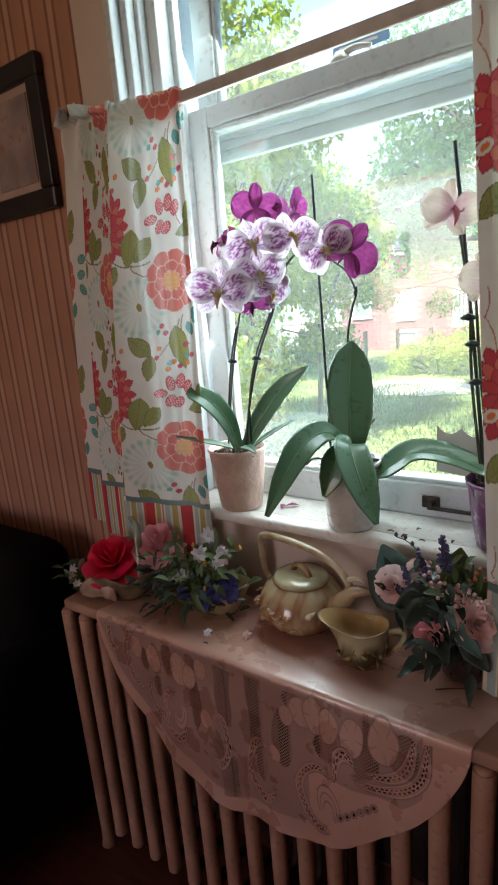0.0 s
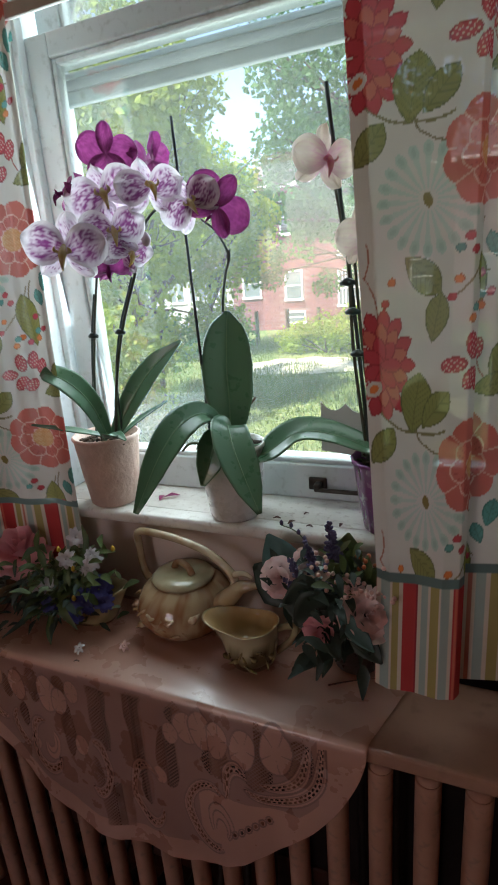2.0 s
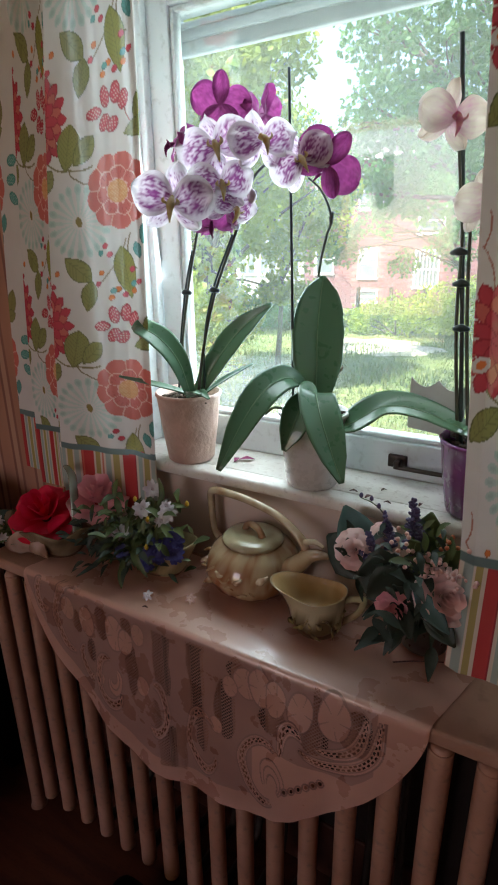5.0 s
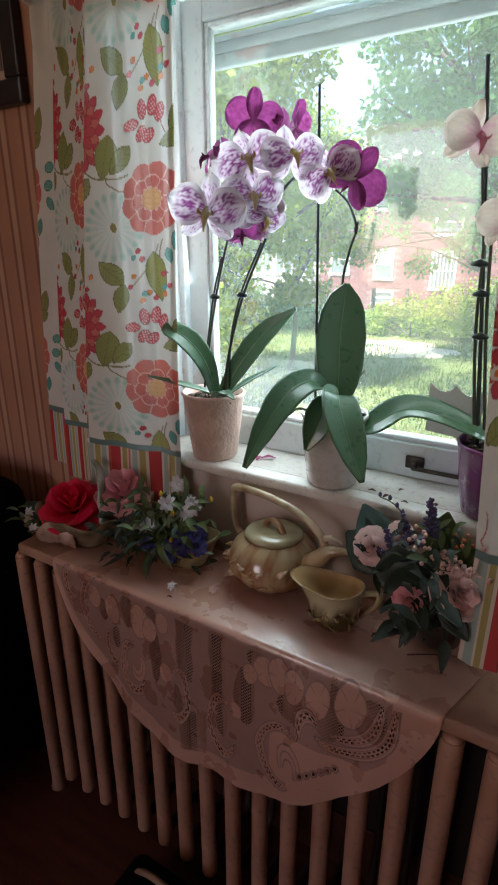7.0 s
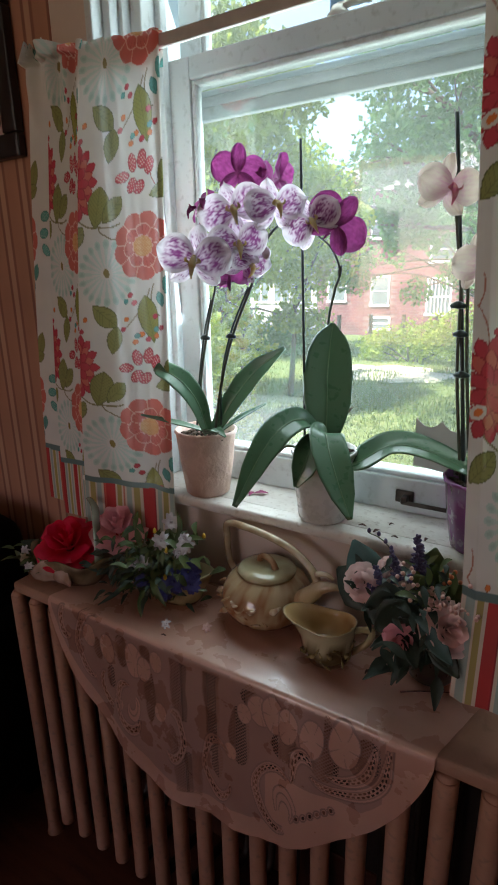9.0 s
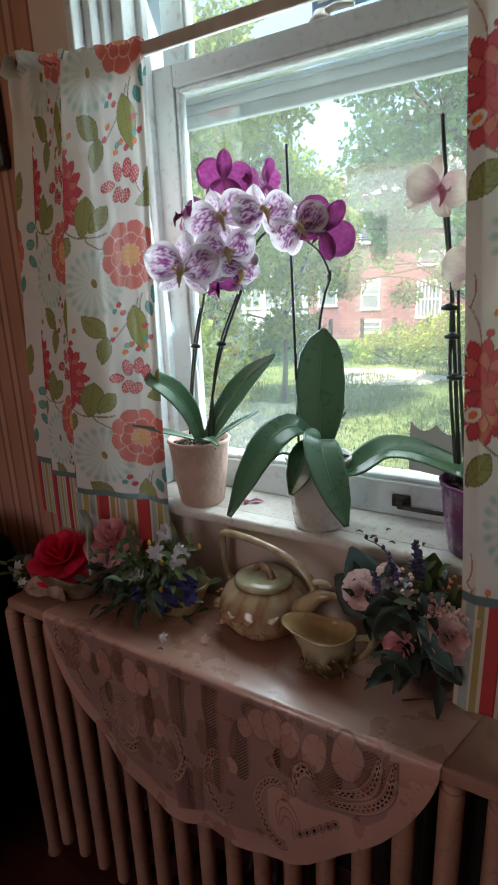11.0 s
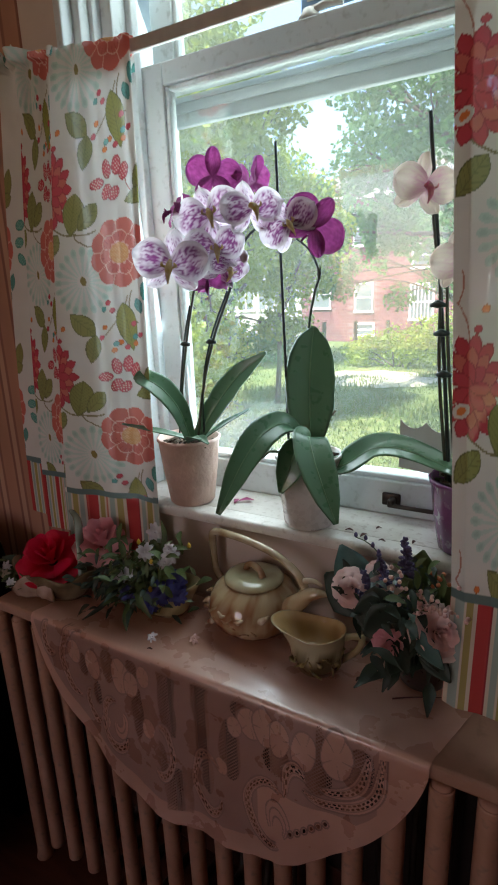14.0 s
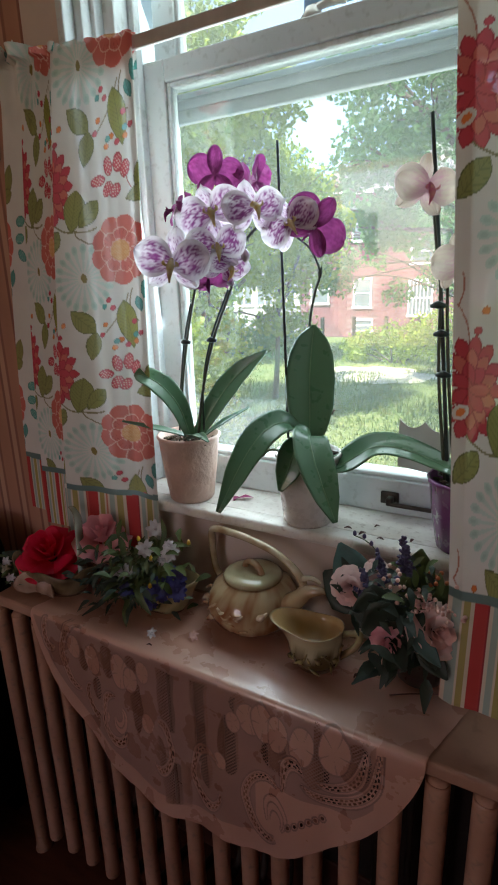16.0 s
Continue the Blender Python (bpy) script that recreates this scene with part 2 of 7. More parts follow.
# ---- the room ----
X0, X1, Y0, Y1, ZC = -2.7, 1.9, -2.7, 1.03, 2.6
WX0, WX1, WZ0, WZ1 = -0.79, 0.235, 0.93, 2.45
floor = tagged(part("floor", box(X0 - 0.2, X1 + 0.2, Y0 - 0.2, Y1 + 0.27, -0.12, 0), FLOORMAT, None), "dark red-brown varnished wooden floor in shadow", "floor", kind="structure")
ceiling = tagged(part("ceiling", box(X0 - 0.2, X1 + 0.2, Y0 - 0.2, Y1 + 0.27, ZC, ZC + 0.15), CEIL, None), "plain off-white plaster ceiling", "ceiling", kind="structure")
wn_bm = merged(box(X0 - 0.2, WX0, Y1, Y1 + 0.27, 0, ZC), box(WX1, X1 + 0.2, Y1, Y1 + 0.27, 0, ZC), box(WX0, WX1, Y1, Y1 + 0.27, 0, WZ0), box(WX0, WX1, Y1, Y1 + 0.27, WZ1, ZC))
wall_north = tagged(part("wall_north", wn_bm, PAPER, None), "wall papered in dusky pink and brown stripes", "wall", kind="structure")
tagged(part("wall_west", box(X0 - 0.2, X0, Y0, Y1, 0, ZC), PAPER, None), "wall papered in dusky pink and brown stripes", "wall", kind="structure")
tagged(part("wall_east", box(X1, X1 + 0.2, Y0, Y1, 0, ZC), PAPER, None), "wall papered in dusky pink and brown stripes", "wall", kind="structure")
# the gap in this wall is invented, to hold the added fill lamp
tagged(part("wall_south", merged(box(X0 - 0.2, -1.8, Y0 - 0.2, Y0, 0, ZC), box(-0.82, X1 + 0.2, Y0 - 0.2, Y0, 0, ZC), box(-1.8, -0.82, Y0 - 0.2, Y0, 2.35, ZC), box(-1.8, -0.82, Y0 - 0.2, Y0, 0, 0.65)), PAPER, None), "wall papered in dusky pink and brown stripes", "wall", kind="structure")
# floor's dark wood here stands in for shade seen between the columns
tagged(part("baseboard", box(X0, X1, Y1 - 0.018, Y1, 0, 0.16, 0.004), FLOORMAT, None), "wooden skirting board along the wall, coloured dark for the radiator's shade", "baseboard", kind="structure")
# added sheet: the shade behind the radiator, given as a near-black colour
tagged(part("trim", box(-1.06, 0.66, Y1 - 0.014, Y1, 0.161, 0.699, 0.003), surface("shade_black", (0.022, 0.014, 0.011), (0.012, 0.008, 0.007), 0.6, 6, 60, 0.2), None), "near-black sheet added for the shade behind the radiator", "panelling", kind="structure")

# window: casing, stops, stool, two sashes, storm frame
win = thing("window_1", (-0.28, 1.03, 0.966), "white-painted wooden double-hung window, both sashes shut, with a storm window behind", "window", kind="structure")
CW = 0.11
for nm, b in (("casing", box(WX0 - CW, WX0 + 0.004, 1.008, 1.03, 0.966, 2.47, 0.004)), ("casing", box(WX1 - 0.004, WX1 + CW, 1.008, 1.03, 0.966, 2.47, 0.004)), ("casing", box(WX0 - CW - 0.02, WX1 + CW + 0.02, 1.006, 1.03, 2.47, 2.59, 0.005))):
    part(nm, b, CASING, win)
for s, e in ((1, WX0), (-1, WX1)):
    for d0, d1, yf in ((-0.006, 0.012, 0.998), (0.004, 0.030, 1.026), (0.024, 0.040, 1.05), (0.036, 0.066, 1.072), (0.062, 0.080, 1.112)):
        a, b = sorted((e + s * d0, e + s * d1))
        part("jamb_strip", box(a, b, yf, 1.30 if d1 < 0.05 else 1.132, 0.967, 2.449, 0.003), WHITE, win)
part("head_jamb", box(WX0 + 0.004, WX1 - 0.004, 1.06, 1.29, 2.40, 2.449, 0.003), WHITE, win)
SX0, SX1 = WX0 + 0.074, WX1 - 0.074
part("window_sill", merged(box(WX0 - CW - 0.03, WX1 + CW + 0.03, 0.988, 1.03, 0.944, 0.966, 0.007, 3), box(WX0 + 0.002, WX1 - 0.002, 1.028, 1.17, 0.944, 0.9655, 0.002)), SILLMAT, win, "worn white-painted window stool with flaking spots", smooth=True)
part("apron", box(WX0 - CW - 0.02, WX1 + CW + 0.02, 1.013, 1.03, 0.70, 0.944, 0.004), CASING, win)
part("outer_sill", box(WX0, WX1, 1.17, 1.40, 0.925, 0.972, 0.005), WHITE, win)


def sash(name, y0, z0, z1, bottom, top):
    """Stiles, rails, a bevelled moulding round the glass, and its pane."""
    st = 0.052
    frame_bm = merged(box(SX0, SX0 + st, y0, y0 + 0.036, z0, z1, 0.003), box(SX1 - st, SX1, y0, y0 + 0.036, z0, z1, 0.003), box(SX0 + st, SX1 - st, y0, y0 + 0.036, z0, z0 + bottom, 0.003), box(SX0 + st, SX1 - st, y0, y0 + 0.036, z1 - top, z1, 0.003))
    o = part(name, frame_bm, WHITE, win)
    gx0, gx1, gz0, gz1 = SX0 + st, SX1 - st, z0 + bottom, z1 - top
    m = 0.009
    mb = merged(box(gx0, gx0 + m, y0 + 0.006, y0 + 0.03, gz0, gz1, 0.003), box(gx1 - m, gx1, y0 + 0.006, y0 + 0.03, gz0, gz1, 0.003), box(gx0 + m, gx1 - m, y0 + 0.006, y0 + 0.03, gz0, gz0 + m, 0.003), box(gx0 + m, gx1 - m, y0 + 0.006, y0 + 0.03, gz1 - m, gz1, 0.003))
    part("glazing_bead", mb, WHITE, o)
    p = part("pane", box(gx0, gx1, y0 + 0.017, y0 + 0.020, gz0, gz1), GLASS, o, "slightly dusty clear glass, its film also giving the glare haze")
    p.visible_shadow = False
    return o


lower = sash("lower_sash", 1.134, 0.966, 1.826, 0.069, 0.041)
upper = sash("upper_sash", 1.176, 1.788, 2.40, 0.041, 0.05)
st_bm = merged(box(WX0 + 0.036, WX0 + 0.055, 1.245, 1.265, 0.972, 2.40, 0.003), box(WX1 - 0.055, WX1 - 0.036, 1.245, 1.265, 0.972, 2.40, 0.003), box(WX0 + 0.055, WX1 - 0.055, 1.243, 1.263, 1.742, 1.80, 0.004), box(WX0 + 0.055, WX1 - 0.055, 1.245, 1.265, 0.972, 1.005, 0.003), box(WX0 + 0.055, WX1 - 0.055, 1.236, 1.242, 1.765, 1.772, 0.001), box(WX0 + 0.055, WX1 - 0.055, 1.236, 1.242, 1.785, 1.79, 0.001))
part("storm_frame", st_bm, STORM, win, "grey metal storm window frame")
# sash lift on the bottom rail and lock on the meeting rail
lift = part("sash_lift", merged(box(-0.205, -0.17, 1.126, 1.134, 0.987, 1.012, 0.003), box(-0.19, -0.178, 1.108, 1.128, 0.992, 1.006, 0.003), box(-0.19, -0.10, 1.108, 1.116, 0.990, 0.998, 0.003)), IRON, win, "dark bronze sash lift", smooth=True)
lockv = lathe([(0.02, 0), (0.02, 0.006), (0.014, 0.012), (0.012, 0.018), (0.004, 0.021)], (-0.36, 1.155, 1.826), 16)
mesh_ob("sash_lock", *joined(lockv, sweep([(-0.36, 1.155, 1.84), (-0.33, 1.15, 1.843), (-0.30, 1.15, 1.838)], [0.006, 0.006, 0.004])), RODMAT, win, label="dull grey metal sash lock")

# small maker's sticker on the upper pane
stk = thing("window_sticker", (-0.337, 1.1905, 1.854), "small blue and white sticker on the upper glass", "sticker")
part("backing", box(-0.392, -0.281, 1.1905, 1.1922, 1.854, 1.895, 0.0005), surface("sticker_blue", (0.20, 0.33, 0.52), (0.16, 0.28, 0.46), 0.5, 20, 90, 0.1), stk)
for k, (a, b) in enumerate(((0.12, 0.80), (0.10, 0.62), (0.18, 0.88))):
    zz = 1.854 + 0.041 * (0.24 + 0.26 * k)
    part("line", box(-0.392 + 0.111 * a, -0.392 + 0.111 * b, 1.1897, 1.1904, zz - 0.0022, zz + 0.0022), SILLMAT, stk)

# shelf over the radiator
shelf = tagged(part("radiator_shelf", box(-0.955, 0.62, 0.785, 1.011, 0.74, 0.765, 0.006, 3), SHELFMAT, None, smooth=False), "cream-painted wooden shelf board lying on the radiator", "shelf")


# radiator: sections of three slender columns
def radiator():
    rad = thing("radiator", (-0.4, 0.9, 0), "old cast-iron column radiator in chipped cream paint", "radiator")
    ys = (0.806, 0.890, 0.972)

    def shared(name, vf, mat=RADMAT):
        me = bpy.data.meshes.new(name)
        V, F = vf
        me.from_pydata([tuple(v) for v in V], [], [tuple(f) for f in F])
        me.materials.append(mat)
        me.shade_smooth()
        return me

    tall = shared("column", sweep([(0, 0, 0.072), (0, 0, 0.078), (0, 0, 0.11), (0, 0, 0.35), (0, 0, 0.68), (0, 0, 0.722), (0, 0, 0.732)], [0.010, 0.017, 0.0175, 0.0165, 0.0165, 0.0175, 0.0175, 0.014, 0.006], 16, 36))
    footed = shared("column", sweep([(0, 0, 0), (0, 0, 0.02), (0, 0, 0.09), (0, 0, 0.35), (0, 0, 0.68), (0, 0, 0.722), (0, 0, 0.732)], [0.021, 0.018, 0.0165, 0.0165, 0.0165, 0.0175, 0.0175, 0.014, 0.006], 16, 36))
    # rear loop coloured as if in deep shade, unlike the cream columns
    hub = shared("section", sweep([(0, ys[0], 0.700), (0, ys[1], 0.712), (0, ys[2], 0.700), (0, ys[2] + 0.004, 0.4), (0, ys[2], 0.105), (0, ys[1], 0.095), (0, ys[0], 0.105)], [0.012, 0.012, 0.009, 0.006, 0.009, 0.012, 0.012], 10, 48), SHADE_IRON)
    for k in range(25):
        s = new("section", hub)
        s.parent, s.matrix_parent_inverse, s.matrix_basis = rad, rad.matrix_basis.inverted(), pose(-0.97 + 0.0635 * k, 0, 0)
        for y in (ys[0],):
            c = new("column", footed if k in (0, 24) else tall)
            c.parent, c.matrix_basis = s, pose(0, y, 0)
    return rad


radiator()

# curtain rod
rod = thing("curtain_rod", (-0.28, 1.0, 1.80), "flat grey metal sash rod across the window", "curtain rod")
part("rod", box(-0.93, 0.38, 0.996, 1.004, 1.789, 1.811, 0.003), RODMAT, rod)
for e, s in ((-0.93, 1), (0.38, -1)):
    a, b = sorted((e, e + s * 0.008))
    part("bracket", box(a, b, 0.996, 1.009, 1.789, 1.811, 0.002), RODMAT, rod)


# ---- printed curtains ----
CORAL, CORALD, PINKL = (0.62, 0.15, 0.12), (0.46, 0.08, 0.07), (0.82, 0.50, 0.42)
GREEN, GREEND, AQUA, AQUAL = (0.27, 0.29, 0.09), (0.13, 0.15, 0.05), (0.10, 0.36, 0.33), (0.50, 0.66, 0.60)
RED, REDD, ORANGE, CLOTH, TEAL = (0.56, 0.050, 0.080), (0.38, 0.025, 0.045), (0.75, 0.22, 0.05), (0.73, 0.73, 0.70), (0.12, 0.20, 0.20)
PU, PV = 0.33, 0.36


def print_colours(U, V, z_band, shift, wide):
    """The fabric's printed flowers, as colours at cloth coordinates U (across) and V (height)."""
    C = np.empty(U.shape + (3,))
    C[:] = CLOTH
    

    def put(mask, col):
        C[mask] = col

    def local(cu, cv, deg=0):
        du = (U - cu + PU / 2) % PU - PU / 2
        dv = (V - cv + PV / 2) % PV - PV / 2
        a = radians(deg)
        return du * math.cos(a) + dv * math.sin(a), -du * math.sin(a) + dv * math.cos(a)

    def oval(cu, cv, a, b, deg, col, rim=None, dots=None):
        p, q = local(cu, cv, deg)
        d = (p / a) ** 2 + (q / b) ** 2
        put(d < 1, rim or col)
        put(d < 0.72, col)
        if dots:
            put((d < 0.72) & (np.sin(p * 900) * np.sin(q * 900) > 0.45), dots)

    def leaf(cu, cv, a, b, deg, col=GREEN, rim=GREEND, veins=True):
        p, q = local(cu, cv, deg)
        w = b * np.clip(1 - (np.abs(p) / a) ** 2.2, 0, 1) * (1 + 0.25 * p / a)
        ins = (np.abs(p) < a) & (np.abs(q) < w)
        put(ins, rim)
        put(ins & (np.abs(q) < w - 0.0018), col)
        if veins:
            put(ins & ((np.abs(q) < 0.0008) | (np.abs(((p - np.abs(q) * 0.9) * 130) % 1 - 0.5) < 0.09)), tuple(0.72 * c for c in col))

    def stem(pts, col=(0.22, 0.19, 0.10), w=0.0013):
        for (a, b), (c, d) in zip(pts[:-1], pts[1:]):
            mu, mv = (a + c) / 2, (b + d) / 2
            L = math.hypot(c - a, d - b) / 2
            p, q = local(mu, mv, math.degrees(math.atan2(d - b, c - a)))
            put((np.abs(p) < L + 0.001) & (np.abs(q + 0.004 * (1 - (p / (L + 1e-6)) ** 2)) < w), col)

    # pale daisy
    p, q = local(-0.079, -0.046)
    r, th = np.hypot(p, q), np.arctan2(q, p)
    put((r < 0.052) & (r > 0.012) & (np.cos(th * 20) > 0.15 - 8 * (r - 0.03)), (0.57, 0.70, 0.65))
    put(((r - 0.056) / 0.009) ** 2 + ((((th * 20 / (2 * math.pi) + 0.5) % 1 - 0.5) * 2 * math.pi / 20 * r) / 0.0062) ** 2 < 1, AQUAL)
    put(((r - 0.056) / 0.005) ** 2 + ((((th * 20 / (2 * math.pi) + 0.5) % 1 - 0.5) * 2 * math.pi / 20 * r) / 0.003) ** 2 < 1, (0.42, 0.58, 0.53))
    oval(-0.079, -0.046, 0.0055, 0.009, 15, (0.25, 0.20, 0.05))
    # stems
    stem([(0.02, -0.07), (0.015, -0.11), (0.03, -0.13)])
    stem([(-0.095, 0.045), (-0.08, 0.025), (-0.05, 0.018)])
    stem([(-0.062, 0.20), (-0.03, 0.215), (0.010, 0.28)], (0.30, 0.26, 0.16))
    stem([(-0.01, 0.15), (0.02, 0.13), (0.035, 0.10)], (0.40, 0.12, 0.10), 0.001)
    stem([(-0.15, 0.18), (-0.165, 0.23), (-0.16, 0.27)], (0.45, 0.2, 0.15), 0.001)
    stem([(-0.165, 0.085), (-0.135, 0.052), (-0.095, 0.042), (-0.05, 0.045)], (0.24, 0.22, 0.11), 0.0016)
    # coral flower
    p, q = local(0, 0)
    r, th = np.hypot(p, q), np.arctan2(q, p)
    out = 0.063 * (0.9 + 0.10 * np.abs(np.cos(th * 4.5 + 0.4)))
    put(r < out, CORAL)
    put((r < out) & (r > 0.036) & (np.abs(np.cos(th * 4.5 + 0.4)) < 0.09), PINKL)
    mid = 0.041 * (0.86 + 0.16 * np.abs(np.cos(th * 3.5 + 1.0)))
    put((r < mid) & (r > mid - 0.0022), PINKL)
    put((r < mid - 0.002) & (np.abs(np.cos(th * 3.5 + 1.0)) < 0.09), PINKL)
    put((r < mid - 0.004) & (r > 0.028) & (np.cos(th * 28) > 0.9), CORALD)
    put(r < 0.0205 + 0.0015 * np.cos(th * 11), PINKL)
    put(r < 0.0185, (0.72, 0.36, 0.14))
    put((r < 0.0165) & (np.sin(p * 1100) * np.sin(q * 1100) > 0.3), (0.80, 0.50, 0.26))
    # dahlia, built of overlapping pointed petals
    for ring, (rad_, cnt) in enumerate(((0.041, 13), (0.028, 10), (0.015, 7))):
        for k in range(cnt):
            a = 2 * math.pi * (k + 0.5 * ring) / cnt
            cu, cv = -0.146 + 0.80 * rad_ * math.cos(a), 0.124 + 1.25 * rad_ * math.sin(a)
            leaf(cu, cv, 0.018, 0.0095, math.degrees(a), (RED, CORAL, RED)[ring], REDD, False)
    oval(-0.160, 0.094, 0.013, 0.009, 40, CLOTH, CLOTH)
    oval(-0.160, 0.094, 0.007, 0.0045, 40, ORANGE)
    # leaves
    leaf(-0.096, 0.077, 0.039, 0.024, 80)
    leaf(-0.066, 0.070, 0.031, 0.017, 48)
    leaf(-0.085, 0.230, 0.033, 0.019, -42)
    leaf(-0.066, 0.180, 0.030, 0.016, 78)
    leaf(0.054, 0.122, 0.034, 0.018, 70)
    leaf(0.042, 0.094, 0.028, 0.014, 15)
    leaf(-0.150, 0.022, 0.030, 0.017, 52)
    leaf(0.008, 0.222, 0.048, 0.020, 100, (0.30, 0.31, 0.06))
    leaf(0.050, -0.072, 0.020, 0.011, 75, AQUA, (0.05, 0.22, 0.2))
    leaf(0.034, -0.10, 0.016, 0.009, 110, AQUA, (0.05, 0.22, 0.2))
    for dv in (-0.035, 0.0, 0.034):
        oval(0.095 + abs(dv) * 0.2, dv + 0.01, 0.020, 0.011, -25 if dv < 0 else 5, AQUA, (0.05, 0.25, 0.22), (0.4, 0.6, 0.55))
    # dotted seed heads
    for cu, cv, dg, a in ((-0.042, 0.124, 8, 0.017), (-0.018, 0.146, 100, 0.0165), (0.003, 0.150, 80, 0.0165), (0.018, 0.138, 72, 0.0155), (-0.020, 0.108, 60, 0.015), (-0.004, 0.104, 48, 0.014)):
        oval(cu, cv, a, 0.0098, dg, RED, REDD, (0.80, 0.60, 0.55))
    # berries
    for cu, cv, c in ((-0.02, -0.09, RED), (-0.012, -0.105, RED), (-0.03, -0.102, AQUA), (-0.038, 0.225, RED), (-0.03, 0.245, ORANGE), (0.0, 0.215, ORANGE), (-0.012, 0.20, ORANGE), (-0.008, 0.212, AQUA), (0.03, 0.225, AQUA), (0.042, 0.228, RED), (0.028, 0.25, RED), (0.012, 0.205, RED), (0.03, 0.212, ORANGE), (-0.13, 0.22, RED), (-0.12, 0.245, ORANGE)):
        oval(cu - 0.008, cv - (0.022 if cv > 0.1 else 0), 0.0062, 0.0052, 30, c, tuple(0.6 * k for k in c))
    # band and stripes at the foot
    s = ((U + shift) / wide) % 0.152
    stripe = np.empty(U.shape + (3,))
    stripe[:] = (0.70, 0.62, 0.52)
    for a, b, c in ((0.0, 0.024, (0.50, 0.035, 0.04)), (0.0205, 0.024, (0.30, 0.02, 0.03)), (0.029, 0.039, (0.36, 0.46, 0.43)), (0.043, 0.055, (0.40, 0.34, 0.11)), (0.058, 0.067, (0.38, 0.47, 0.44)), (0.071, 0.094, (0.50, 0.035, 0.04)), (0.0725, 0.075, (0.62, 0.12, 0.08)), (0.098, 0.109, (0.38, 0.32, 0.10)), (0.113, 0.117, (0.55, 0.20, 0.15)), (0.121, 0.131, (0.36, 0.46, 0.43)), (0.135, 0.146, (0.40, 0.34, 0.12))):
        stripe[(s >= a) & (s < b)] = c
    low = (V + CORAL_Z) < z_band
    C[low] = stripe[low]
    C[((V + CORAL_Z) < z_band) & ((V + CORAL_Z) > z_band - 0.013)] = TEAL
    return C


def curtain(name, at, prof, u_of, z_top, z_bot, z_band, coral_z, label, rise=lambda S: 0 * S, shift=0.02, wide=1.0):
    """prof(s, h): x, y of the cloth at arc s (0..1) and height share h (0 at the foot, 1 at the rod)."""
    global CORAL_Z
    CORAL_Z = coral_z
    ob = thing(name, at, label, "curtain", "pair of cafe curtains")
    ns, nz = 330, int((z_top - z_bot) / 0.0022)
    S, H = np.meshgrid(np.linspace(0, 1, ns), np.linspace(0, 1, nz))
    Z = z_bot + (z_top - z_bot) * H
    Z = Z + rise(S) * (1 - H) - (0.030 * (1 - S) ** 0.7 + 0.009 * np.sin(S * 52 + np.sin(S * 23)) * S) * H ** 16
    X, Y = prof(S, H, Z)
    U = u_of(S)
    C = print_colours(U, Z - rise(S) - coral_z, z_band, shift, wide)
    verts = np.stack([X, Y, Z], -1).reshape(-1, 3)
    idx = np.arange(ns * nz).reshape(nz, ns)
    F = np.stack([idx[:-1, :-1], idx[:-1, 1:], idx[1:, 1:], idx[1:, :-1]], -1).reshape(-1, 4)
    o = mesh_ob("cloth", verts.tolist(), F.tolist(), CURTAIN, ob)
    ca = o.data.color_attributes.new("print", "FLOAT_COLOR", "POINT")
    ca.data.foreach_set("color", np.concatenate([C.reshape(-1, 3), np.ones((ns * nz, 1))], 1).astype(np.float32).ravel())
    # the turned-in hem along the window-side edge
    w0 = int(0.020 / abs(float(u_of(np.float64(1.0)) - u_of(np.float64(0.0)))) * ns) + 2
    sub = np.stack([X[:, :w0], Y[:, :w0] + 0.0022, Z[:, :w0]], -1)
    k = np.arange(nz * w0).reshape(nz, w0)
    F1 = np.stack([k[:-1, :-1], k[:-1, 1:], k[1:, 1:], k[1:, :-1]], -1).reshape(-1, 4)
    o1 = mesh_ob("side_hem", sub.reshape(-1, 3).tolist(), F1.tolist(), CURTAIN, ob)
    ca = o1.data.color_attributes.new("print", "FLOAT_COLOR", "POINT")
    ca.data.foreach_set("color", np.concatenate([C[:, :w0].reshape(-1, 3), np.ones((nz * w0, 1))], 1).astype(np.float32).ravel())
    # the back layer of the rod pocket and heading
    r0 = int(np.argmax(Z[:, 0] > z_top - 0.085))
    sub = np.stack([X[r0:], np.minimum(Y[r0:] + 0.0125, 1.0055), Z[r0:]], -1)
    k = np.arange(sub.shape[0] * ns).reshape(-1, ns)
    F2 = np.stack([k[:-1, :-1], k[:-1, 1:], k[1:, 1:], k[1:, :-1]], -1).reshape(-1, 4)
    o2 = mesh_ob("rod_pocket", sub.reshape(-1, 3).tolist(), F2.tolist(), CURTAIN, ob)
    ca = o2.data.color_attributes.new("print", "FLOAT_COLOR", "POINT")
    ca.data.foreach_set("color", np.concatenate([C[r0:].reshape(-1, 3), np.ones((len(o2.data.vertices), 1))], 1).astype(np.float32).ravel())
    return ob


CURTAIN = painted("printed_cotton", "print", 0.75, 0.07, 1400, 0.15, sheer=0.08)


